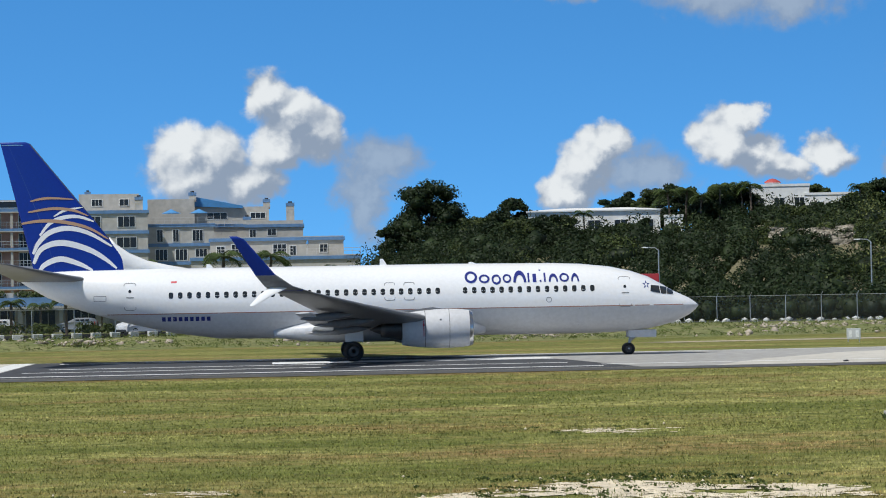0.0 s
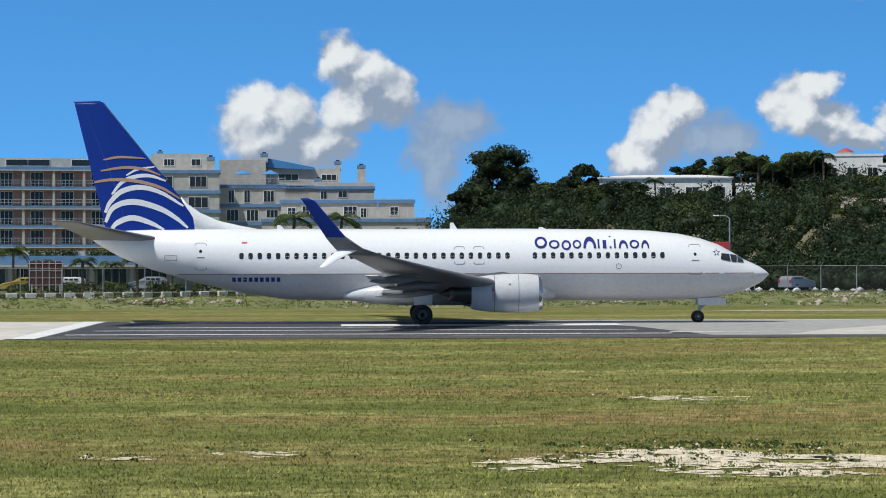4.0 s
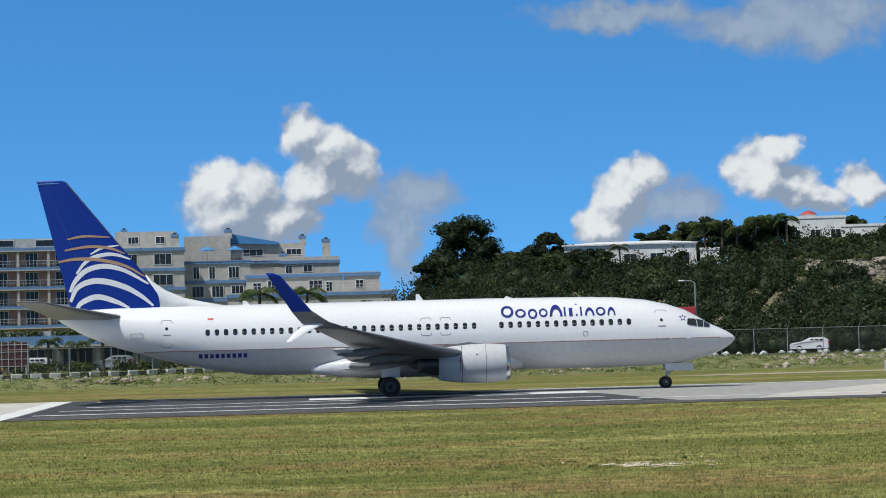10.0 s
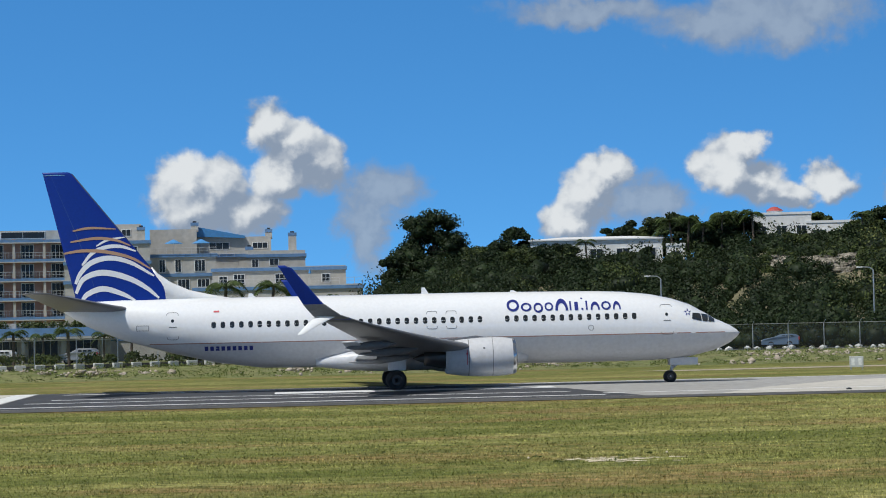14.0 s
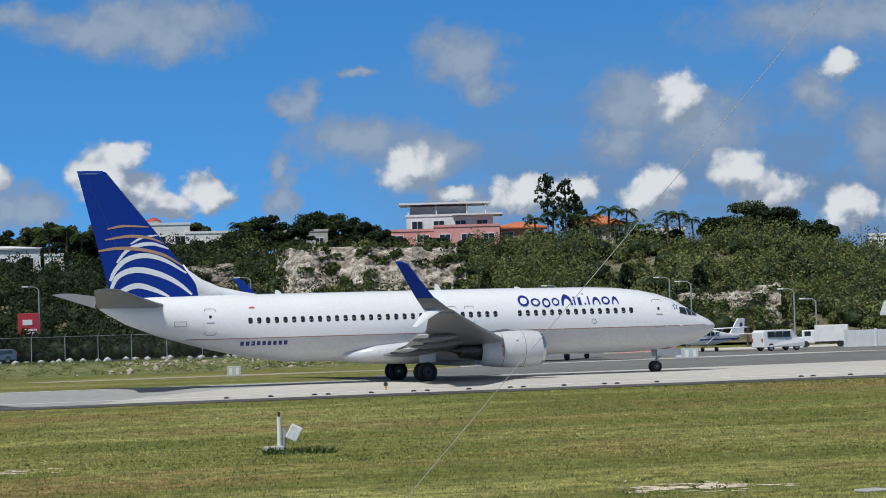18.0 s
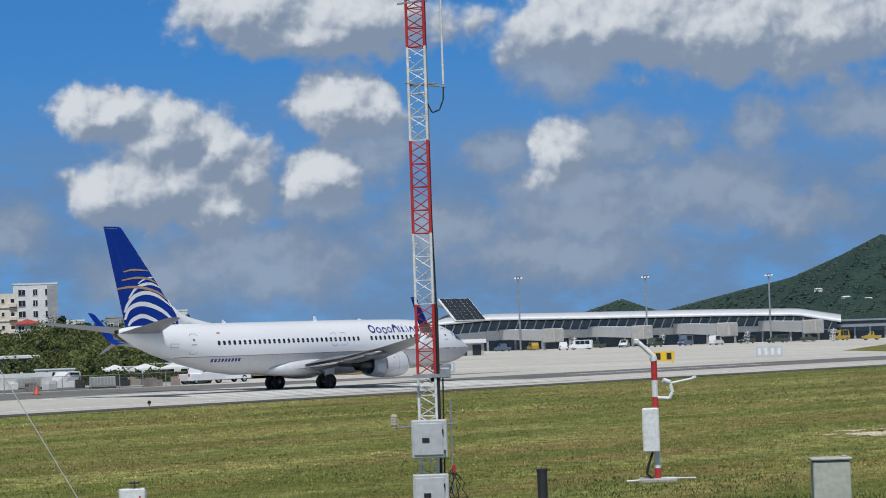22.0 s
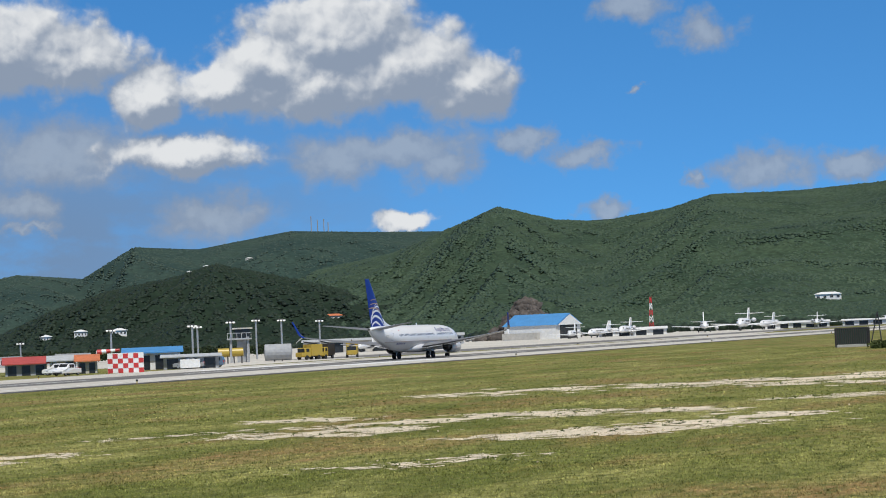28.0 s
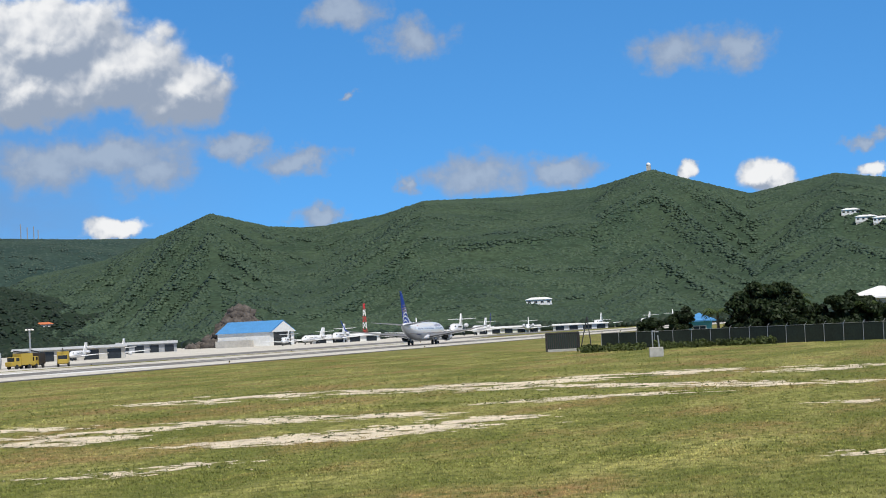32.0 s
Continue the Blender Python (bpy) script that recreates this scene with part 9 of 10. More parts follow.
def terminal():
    """The long terminal: glass front under a wide curved roof, with boarding bridges."""
    d = 600
    a0, a1 = 46.7, 57.0
    p0 = bear(a0, d)
    b = empty("terminal", pose(p0.x, p0.y, 0), "long airport terminal with curved white roof and glass front", "terminal")
    top = lambda a: Z(float(np.interp(a, (46.7, 48.8, 51, 54, 56, 57), (0.43, 0.56, 0.52, 0.48, 0.43, 0.24))), d)

    def at(a, dd, z):
        q = bear(a, dd) - p0
        return (q.x, q.y, z)
    glass = mat("terminal_glass", (0.10, 0.12, 0.135), 0.15, var=0.2, scale=6, fine=0.5)
    n = 44
    verts, quads = [], []
    for k in range(n + 1):
        a = a0 + (a1 - a0) * k / n
        t = top(a)
        verts += [at(a, d - 5, t - 1.9), at(a, d - 5.2, t - 1.35), at(a, d + 10, t - 0.25), at(a, d + 40, t + 0.2), at(a, d + 40, t - 0.6), at(a, d + 5, t - 2.2)]
    for k in range(n):
        for j in range(5):
            quads.append((6 * k + j, 6 * k + 6 + j, 6 * k + 7 + j, 6 * k + 1 + j))
    roof = polys("roof", verts, quads, mat("terminal_roof", (0.58, 0.59, 0.60), 0.5, 0.1, var=0.1, scale=14, fine=0.8), b)
    for k in range(n):
        a, c = 47.4 + (56.9 - 47.4) * k / n, 47.4 + (56.9 - 47.4) * (k + 1) / n
        zt = top((a + c) / 2) - 2.2
        for name, z0, z1, m, dd in (("glass_panel", zt - 2.2, zt, glass, d + 1), ("lower_panel", 2.6, zt - 2.25, M_WALLW, d + 0.5), ("arcade", 0.0, 2.55, M_GLASSDARK, d + 4)):
            sheet(name, [at(a, dd, z0), at(c, dd, z0), at(c, dd, z1), at(a, dd, z1)], [(0, 1, 2, 3)], m, b)
        q = Vector(at(a, d + 0.6, 0))
        part("mullion", rods(0.16, 5, (q + Vector((0, 0, zt - 2.4)), q + Vector((0.6, -0.9, zt + 0.2)))), M_ROOFWHITE, b)
        if k % 3 == 0:
            q = Vector(at(a, d - 1.5, 0))
            part("pillar", rods(0.3, 8, (q, q + Vector((0, 0, 2.7)))), M_GREYWALL, b)
    for a in (46.95, 47.2):
        q = Vector(at(a, d - 1, 0))
        part("front_column", rods(0.35, 8, (q, q + Vector((0, 0, top(47) - 2)))), M_GREYWALL, b)
    sheet("end_wall", [at(47.4, d + 1, 0), at(47.4, d + 30, 0), at(47.4, d + 30, top(47.4) - 1.5), at(47.4, d + 1, top(47.4) - 2.2)], [(0, 1, 2, 3)], M_PALEWALL, b)
    sheet("back_wall", [at(47.4, d + 30, 0), at(56.9, d + 30, 0), at(56.9, d + 30, top(56.9) - 1.0), at(47.4, d + 30, top(47.4) - 1.0)], [(0, 1, 2, 3)], M_PALEWALL, b)
    for a in (49.1, 51.2, 53.2, 55.2):
        br = empty("boarding_bridge", None)
        br.parent = b
        q0, q1 = Vector(at(a, d + 1, 4.0)), Vector(at(a + 1.15, d - 42, 3.4))
        bm = bmesh.new()
        dv = q1 - q0
        m = Matrix.Translation((q0 + q1) / 2) @ dv.to_track_quat("X", "Z").to_matrix().to_4x4() @ Matrix.Diagonal((dv.length, 2.6, 2.5, 1))
        bmesh.ops.create_cube(bm, size=1.0, matrix=m)
        part("tunnel", bm, M_WALLW, br)
        part("bridge_head", boxes((q1.x, q1.y, 3.4, 3.6, 3.6, 3.2, 0.2)), M_PALEWALL, br)
        part("lift_column", rods(0.35, 8, ((q1.x - 1, q1.y + 2, 0), (q1.x - 1, q1.y + 2, 3.0))), M_STEEL, br)
        bm = bmesh.new()
        s0 = Vector((q1.x + 3, q1.y - 3, 0))
        for k in range(8):
            box(bm, s0.x + 0.3 * k, s0.y + 0.15 * k, 0.25 + 0.32 * k, 0.4, 1.4, 0.12)
        rod(bm, s0, s0 + Vector((2.6, 1.2, 2.9)), 0.1, n=5)
        part("stair", bm, M_WALLW, br)


terminal()


def flood_mast(az, d, h):
    m = facing(az, d, 0, "tall grey apron floodlight mast", "floodlight_mast", "floodlight mast", group="floodlight masts")
    part("pole", rods(0.2, 8, ((0, 0, 0), (0, 0, h))), M_STEEL, m)
    part("crown_ring", boxes((0, 0, h, 1.8, 0.6, 0.25), (0, 0, h + 0.25, 1.2, 0.4, 0.2)), M_DARKMETAL, m)
    for q in (-0.7, 0, 0.7):
        part("lamp_head", boxes((q, -0.4, h - 0.05, 0.5, 0.3, 0.3, 0.03, 0, -25)), M_WHITEP, m)


for az, e in ((49.47, 1.36), (52.47, 1.28), (55.36, 1.22)):
    flood_mast(az, 575, Z(e, 575))
for az, d, e in ((62.1, 480, 0.42), (64.0, 480, 0.45), (64.12, 485, 0.42), (65.5, 520, 0.52), (66.1, 540, 0.5), (67.0, 560, 0.45), (64.9, 500, 0.5), (60.0, 600, 0.2)):
    flood_mast(az, d, Z(e, d))


def east_side():
    # chequered cabin
    b = facing(62.42, 352, 0, "red and white chequered equipment cabin", "equipment_cabin", "cabin")
    part("body", boxes((0, 1.6, 1.45, 5.2, 3.0, 2.9)), M_WALLW, b)
    for i in range(7):
        for j in range(4):
            if (i + j) % 2 == 0:
                part("red_square", boxes((-2.22 + 0.74 * i, 0.08, 0.37 + 0.7 * j, 0.72, 0.04, 0.68)), M_RED, b)
    # windsock
    b = facing(61.75, 372, 0, "red and white windsock on a pole", "windsock", "windsock")
    part("pole", rods(0.08, 8, ((0, 0, 0), (0, 0, 3.4))), M_WHITEP, b)
    for k in range(5):
        r0, r1 = 0.62 - 0.07 * k, 0.62 - 0.07 * (k + 1)
        c = Vector((0.1 + 0.68 * k, 0, 3.1 + 0.05 * k))
        part("sock_band", rod(bmesh.new(), c, c + Vector((0.68, 0, 0.06)), 0.7 * r0, 0.7 * r1, 14), M_RED if k % 2 == 0 else M_WHITEP, b)
    # fire station watch tower
    b = facing(65.1, 452, 0, "grey concrete watch tower with an open deck", "watch_tower", "tower")
    for q in (-1.6, 1.6):
        for y in (0, 3.2):
            part("column", boxes((q, y, 2.4, 0.45, 0.45, 4.8)), M_GREYWALL, b)
    part("stair_core", boxes((0.4, 2.2, 2.4, 1.8, 2.0, 4.8)), M_GREYWALL, b)
    part("deck", boxes((0, 1.6, 4.4, 4.6, 4.6, 0.3)), M_GREYWALL, b)
    part("cab", boxes((0.6, 1.6, 5.4, 2.8, 3.0, 1.7)), M_PANE, b)
    part("roof", boxes((0.6, 1.6, 6.35, 3.8, 4.0, 0.25)), M_PALEWALL, b)
    for k in range(6):
        part("rail_post", boxes((-2.2 + 0.88 * k, -0.65, 5.0, 0.07, 0.07, 1.0)), M_RAIL, b)
    part("rail", boxes((0, -0.65, 5.5, 4.5, 0.07, 0.07)), M_RAIL, b)
    for k, az in enumerate((64.72, 65.05, 66.0)):
        t = facing(az, 440, 0, "yellow fuel tank on a stand" if k < 2 else "grey storage tank on its side", "tank", "tank", group="tanks")
        bm = spun([(-1.1, 0.001), (-1.0, 0.8), (1.0, 0.8), (1.1, 0.001)] if k < 2 else [(-2.6, 0.001), (-2.4, 1.5), (2.4, 1.5), (2.6, 0.001)], 18)
        bmesh.ops.translate(bm, verts=bm.verts, vec=(0, 0, 2.0 if k < 2 else 1.7))
        part("vessel", bm, M_CARYELLOW if k < 2 else M_GREYWALL, t)
        for q in (-0.7, 0.7):
            part("cradle", boxes((q, 0, 0.65 if k < 2 else 0.3, 0.25, 1.0, 1.3 if k < 2 else 0.6)), M_DARKMETAL, t)
    # yellow airfield trucks
    for k, (az, d) in enumerate(((66.75, 448), (67.1, 452), (67.75, 456))):
        p = bear(az, d)
        t = box_truck(p.x, p.y, 160 + 20 * k, M_CARYELLOW, M_DARKMETAL if k == 1 else M_CARYELLOW, "yellow airfield fire truck parked in a row", 4.8)
        part("boom", rods(0.12, 6, ((-2, 0, 2.9), (1.6, 0, 3.3))), M_DARKMETAL, t)
    shed(63.3, 64.6, 372, 2.0, 0.3, "low parked equipment shelter", M_GREYWALL, M_TIN, 3, depth=4)
    # the blue hangar
    d = 990
    b = facing(71.95, d, 0, "white hangar with a bright blue roof", "hangar", "hangar", turn=-28)
    part("wall", boxes((0, 12, 2.9, 24, 22, 5.8)), M_WALLW, b)
    bm = bmesh.new()
    v = [bm.verts.new(q) for q in ((-12.8, 0.4, 5.7), (-12.8, 23.6, 5.7), (-12.8, 12, 10.4), (12.8, 0.4, 5.7), (12.8, 23.6, 5.7), (12.8, 12, 10.4))]
    for f in ((0, 3, 5, 2), (2, 5, 4, 1), (0, 2, 1), (3, 4, 5)):
        bm.faces.new([v[i] for i in f])
    bmesh.ops.recalc_face_normals(bm, faces=bm.faces)
    part("roof", bm, M_BLUEROOF, b)
    bm = bmesh.new()
    bm.faces.new([bm.verts.new(q) for q in ((12.95, 1.0, 5.6), (12.95, 23.0, 5.6), (12.95, 12, 9.9))])
    part("gable", bm, M_WALLW, b)
    part("hangar_door", boxes((12.1, 12, 3.2, 0.3, 15, 6.4)), M_PANE, b)
    part("annex", boxes((-3, -1.5, 1.4, 16, 3, 2.8)), M_PALEWALL, b)
    # rocky mound behind it
    rng = np.random.default_rng(9)
    n = 420
    az, u = rng.normal(71.9, 0.42, n), rng.random(n)
    top = np.maximum(0.4, 17.5 * np.exp(-((az - 71.9) / 0.55) ** 2))
    c = np.stack([[bear(a, 1060 + 25 * q)[0], bear(a, 1060 + 25 * q)[1], t * q] for a, q, t in zip(az, u, top)])
    v, f = lumps(c, rng.uniform(1.2, 3.2, n), 0.9, 0.22, 9)
    tagged(polys("rocky_mound", v, f, mat("dark_rock", (0.10, 0.085, 0.075), 0.95, var=0.4, scale=4, fine=0.8)), "dark rocky mound behind the blue hangar", "mound", kind="stuff")
    # villas on the hills
    for ridge, az, e, w, roof in ((NEAR, 67.35, 0.40, 13, M_ROOFORANGE), (NEAR, 67.72, 0.46, 10, M_ROOFORANGE), (FAR, 56.5, 0.78, 12, M_ROOFWHITE), (FAR, 57.15, 0.58, 14, M_ROOFWHITE), (FAR, 57.65, 0.54, 15, M_ROOFWHITE), (FAR, 63.7, 1.55, 12, M_ROOFWHITE), (FAR, 64.0, 1.68, 10, M_ROOFWHITE), (FAR, 64.4, 1.8, 12, M_ROOFWHITE),
                                  (FAR, 65.4, 1.95, 11, M_ROOFWHITE), (MID, 61.4, 0.3, 8, M_ROOFWHITE), (MID, 62.3, 0.28, 9, M_ROOFWHITE), (MID, 60.6, 0.22, 7, M_ROOFWHITE), (NEAR, 86.4, 2.15, 14, M_ROOFWHITE), (NEAR, 86.75, 1.95, 16, M_ROOFWHITE), (NEAR, 87.1, 1.9, 12, M_ROOFWHITE), (NEAR, 79.0, 0.42, 16, M_ROOFWHITE)):
        u, p = 0.0, ridge.at(az, 0.0)
        while u < 1.0 and math.degrees(math.atan2(p.z - EYE.z, math.hypot(p.x, p.y))) < e:
            u += 0.01
            p = ridge.at(az, u)
        b = white_house(az, math.hypot(p.x, p.y), p.z - 0.5, w, 3.4, 7, "pale villa on a wooded hillside", roof, 4, M_WALLW, 1.3)
        part("footing", boxes((0, 3.5, -3, w * 0.96, 6.6, 5)), M_PALEWALL, b)
    # hilltop masts and dome
    for az, h in ((66.9, 26), (67.05, 20), (67.2, 22), (67.3, 16)):
        p = bear(az, 4290)
        m = empty("hill_mast", pose(p.x, p.y, FAR.crest(az) - 3), "thin radio mast on the far hilltop", "radio mast", "hilltop masts")
        part("pole", rods(0.9, 5, ((0, 0, 0), (0, 0, h + 3))), M_GREYWALL, m)
    p = bear(81.75, 2440)
    m = empty("hill_station", pose(p.x, p.y, NEAR.crest(81.75) - 1), "small white radar dome on the summit", "radar dome")
    part("block", boxes((0, 0, 2.2, 4, 4, 5)), M_PALEWALL, m)
    bm = bmesh.new()
    bmesh.ops.create_uvsphere(bm, u_segments=16, v_segments=10, radius=2.3, matrix=Matrix.Translation((0, 0, 6.0)))
    part("dome", bm, M_WALLW, m, smooth=True)


east_side()


# ---- parked aircraft ----
def parked_jet(x, y, turn, length, label, z=0.03, high_tail=True, m=None):
    """A smaller parked aircraft: fuselage, wings, engines, tail and wheels; x forward from the nose."""
    k = length / 20.0
    j = empty("parked_aircraft", pose(x, y, z, 0, 0, turn), label, "airplane", "parked aircraft")
    bm = bmesh.new()
    rings = []
    for s, r, zc in ((0.0, 0.05, 1.55), (0.5, 0.45, 1.65), (1.6, 0.85, 1.85), (3.2, 1.1, 2.05), (12, 1.1, 2.05), (16, 0.75, 2.3), (19, 0.3, 2.6), (20, 0.08, 2.7)):
        rings.append([bm.verts.new((-s * k, r * k * math.cos(a), zc * k + r * k * math.sin(a))) for a in (2 * math.pi * i / 16 for i in range(16))])
    for p, q in zip(rings, rings[1:]):
        for i in range(16):
            bm.faces.new((p[i], q[i], q[(i + 1) % 16], p[(i + 1) % 16]))
    bmesh.ops.recalc_face_normals(bm, faces=bm.faces)
    part("fuselage", bm, m or M_WHITE, j, smooth=True)
    for q in (-1, 1):
        part("wing", foil_loft([(0.5 * k, 8.5 * k, 3.6 * k, 1.35 * k, 0.12, 0), (9.0 * k, 12.2 * k, 1.3 * k, 1.9 * k, 0.10, 0)], q), m or M_WHITE, j)
        zt = 4.2 if high_tail else 2.9
        part("tailplane", foil_loft([(0.1 * k, 17.8 * k, 2.0 * k, zt * k, 0.10, 0), (3.6 * k, 19.2 * k, 1.0 * k, (zt + 0.1) * k, 0.1, 0)], q), m or M_WHITE, j)
        e = spun([(0, 0.001), (-0.1, 0.42), (-0.4, 0.55), (-2.0, 0.52), (-3.0, 0.34), (-3.0, 0.001)], 14)
        bmesh.ops.scale(e, verts=e.verts, vec=(k, k, k))
        bmesh.ops.translate(e, verts=e.verts, vec=(-13.2 * k, q * 1.75 * k, 2.6 * k) if high_tail else (-8.6 * k, q * 3.4 * k, 1.15 * k))
        part("engine", e, M_BELLY, j, smooth=True)
        part("main_gear", rods(0.1 * k, 6, ((-11 * k, q * 1.6 * k, 0.2), (-11 * k, q * 1.6 * k, 1.5 * k))), M_STEEL, j)
        part("wheel", rods(0.36 * k, 12, ((-11 * k, q * 1.45 * k, 0.36 * k), (-11 * k, q * 1.75 * k, 0.36 * k))), M_TYRE, j)
        for i in range(8):
            part("cabin_window", boxes(((-4.6 - 0.85 * i) * k, q * 1.07 * k, 2.3 * k, 0.34 * k, 0.1 * k, 0.36 * k)), M_PANE, j)
        part("cockpit_window", boxes((-1.75 * k, q * 0.62 * k, 2.42 * k, 0.7 * k, 0.3 * k, 0.28 * k, 0, q * 28, 0, -14)), M_PANE, j)
    fin = bmesh.new()
    pts = ((-15.2, 2.9), (-17.6, 5.7), (-19.6, 5.7), (-19.2, 2.7))
    a = [fin.verts.new((u * k, -0.12 * k, w * k)) for u, w in pts]
    b = [fin.verts.new((u * k, 0.12 * k, w * k)) for u, w in pts]
    fin.faces.new(a)
    fin.faces.new(b[::-1])
    for i in range(4):
        fin.faces.new((a[i], a[(i + 1) % 4], b[(i + 1) % 4], b[i]))
    bmesh.ops.recalc_face_normals(fin, faces=fin.faces)
    part("fin", fin, m or M_WHITE, j)
    part("nose_gear", rods(0.09 * k, 6, ((-2.6 * k, 0, 0.2), (-2.6 * k, 0, 1.2 * k))), M_STEEL, j)
    part("nose_wheel", rods(0.28 * k, 12, ((-2.6 * k, -0.15 * k, 0.28 * k), (-2.6 * k, 0.15 * k, 0.28 * k))), M_TYRE, j)
    part("side_line", boxes((-8 * k, -1.1 * k, 1.75 * k, 12 * k, 0.03, 0.08 * k), (-8 * k, 1.1 * k, 1.75 * k, 12 * k, 0.03, 0.08 * k)), M_NAVY, j)
    return j


parked_jet(75.0, 187.0, 45, 17.0, "white business jet parked on the apron")
for az, d, turn, ln, hi in ((72.9, 900, 190, 20, True), (73.35, 930, 172, 22, True), (74.1, 960, 185, 26, True), (76.1, 1000, 195, 30, False), (76.9, 1020, 185, 34, True), (77.4, 1050, 178, 26, True), (78.7, 1080, 190, 24, True), (80.3, 1150, 182, 26, False), (67.9, 620, 185, 16, True), (68.9, 650, 190, 18, False), (82.1, 1180, 186, 26, True), (81.4, 1170, 178, 24, True)):
    p = bear(az, d)
    parked_jet(p.x, p.y, turn, ln, "white parked jet on the far apron" if d > 500 else "white parked aircraft by the terminal", 0.05, hi)


def prop_plane(x, y, turn, k=1.0):
    """A light high-wing aircraft; x forward from its nose."""
    j = empty("propeller_plane", pose(x, y, 0.03, 0, 0, turn), "small white propeller plane with blue side stripe", "airplane")
    bm = bmesh.new()
    rings = []
    for s, w, lo, hi in ((0.0, 0.12, 1.25, 1.55), (0.25, 0.42, 0.95, 1.75), (1.4, 0.6, 0.8, 1.95), (2.3, 0.66, 0.78, 2.55), (5.0, 0.66, 0.8, 2.55), (6.6, 0.46, 1.1, 2.25), (9.0, 0.2, 1.55, 2.0), (10.2, 0.06, 1.75, 1.95)):
        mid, half = (lo + hi) / 2, (hi - lo) / 2
        rings.append([bm.verts.new((-s * k, k * w * math.copysign(abs(math.cos(a)) ** 0.6, math.cos(a)), k * (mid + half * math.copysign(abs(math.sin(a)) ** 0.6, math.sin(a))))) for a in (2 * math.pi * i / 16 for i in range(16))])
    for p, q in zip(rings, rings[1:]):
        for i in range(16):
            bm.faces.new((p[i], q[i], q[(i + 1) % 16], p[(i + 1) % 16]))
    bm.faces.new(rings[0])
    bm.faces.new(rings[-1])
    bmesh.ops.recalc_face_normals(bm, faces=bm.faces)
    part("fuselage", bm, M_WHITE, j, smooth=True)
    for q in (-1, 1):
        part("wing", foil_loft([(0.0, 2.6 * k, 1.7 * k, 2.62 * k, 0.13, 0), (7.0 * k, 2.9 * k, 1.2 * k, 2.85 * k, 0.12, 0)], q), M_WHITE, j)
        part("tailplane", foil_loft([(0.1, 9.0 * k, 1.2 * k, 1.95 * k, 0.1, 0), (2.3 * k, 9.3 * k, 0.8 * k, 1.98 * k, 0.1, 0)], q), M_WHITE, j)
        part("wing_strut", rods(0.05, 6, ((-3.2 * k, q * 0.6 * k, 0.95 * k), (-3.4 * k, q * 3.2 * k, 2.65 * k))), M_WHITE, j)
        part("main_leg", rods(0.05, 6, ((-4.2 * k, q * 0.5 * k, 0.9 * k), (-4.2 * k, q * 1.15 * k, 0.3 * k))), M_STEEL, j)
        part("wheel", rods(0.26 * k, 14, ((-4.2 * k, q * 1.1 * k, 0.27 * k), (-4.2 * k, q * 1.28 * k, 0.27 * k))), M_TYRE, j)
        part("side_stripe", boxes((-5.0 * k, q * 0.665 * k, 1.45 * k, 6.0 * k, 0.03, 0.16 * k)), M_NAVY, j)
        for i in range(4):
            part("cabin_window", boxes(((-2.75 - 0.72 * i) * k, q * 0.655 * k, 2.1 * k, 0.5 * k, 0.05, 0.42 * k)), M_PANE, j)
    fin = bmesh.new()
    pts = ((-7.6, 2.0), (-9.1, 3.9), (-10.2, 3.9), (-10.0, 1.85))
    a = [fin.verts.new((u * k, -0.07, w * k)) for u, w in pts]
    b = [fin.verts.new((u * k, 0.07, w * k)) for u, w in pts]
    fin.faces.new(a)
    fin.faces.new(b[::-1])
    for i in range(4):
        fin.faces.new((a[i], a[(i + 1) % 4], b[(i + 1) % 4], b[i]))
    bmesh.ops.recalc_face_normals(fin, faces=fin.faces)
    part("fin", fin, M_WHITE, j)
    part("fin_mark", boxes((-9.55 * k, 0, 3.1 * k, 0.5 * k, 0.2, 0.55 * k, 0.04)), M_NAVY, j)
    part("windscreen", boxes((-1.85 * k, 0, 2.2 * k, 0.08, 1.0 * k, 0.72 * k, 0, 0, 0, -48)), M_PANE, j)
    part("propeller", boxes((0.1, 0, 1.4 * k, 0.06, 0.16, 2.2 * k, 0.02, 0, 35)), M_DARKMETAL, j)
    part("nose_leg", rods(0.05, 6, ((-0.7 * k, 0, 0.95 * k), (-0.6 * k, 0, 0.25 * k))), M_STEEL, j)
    part("nose_wheel", rods(0.22 * k, 14, ((-0.6 * k, -0.08, 0.23 * k), (-0.6 * k, 0.08, 0.23 * k))), M_TYRE, j)


prop_plane(86.4, 195.0, 200, 0.74)
p = bear(26.1, 212)
vehicle("van", "white delivery van parked by the wall", "van", M_CARWHITE, p.x, p.y, 0.03, 10, "van", 4.4, 1.8, 1.8)
# skip, excavator and small vehicles by the apron
b = facing(45.15, 259, 0, "ochre steel skip on the apron edge", "skip", "skip")
part("body", boxes((0, 1.2, 0.66, 6.1, 2.4, 1.2, 0.04)), M_OCHRE, b)
for k in range(9):
    part("rib", boxes((-2.8 + 0.7 * k, -0.03, 0.66, 0.1, 0.08, 1.15)), M_OCHRE, b)
part("heap", boxes((-0.4, 1.2, 1.3, 3.6, 1.6, 0.3, 0.1)), M_RUST, b)
b = facing(44.95, 268, 0, "yellow excavator with a raised arm", "excavator", "excavator")
part("track", boxes((0, -0.8, 0.4, 2.8, 0.5, 0.8, 0.1)), M_DARKMETAL, b)
part("track", boxes((0, 0.8, 0.4, 2.8, 0.5, 0.8, 0.1)), M_DARKMETAL, b)
part("house", boxes((0.3, 0, 1.3, 2.2, 1.9, 0.9, 0.1)), M_CARYELLOW, b)
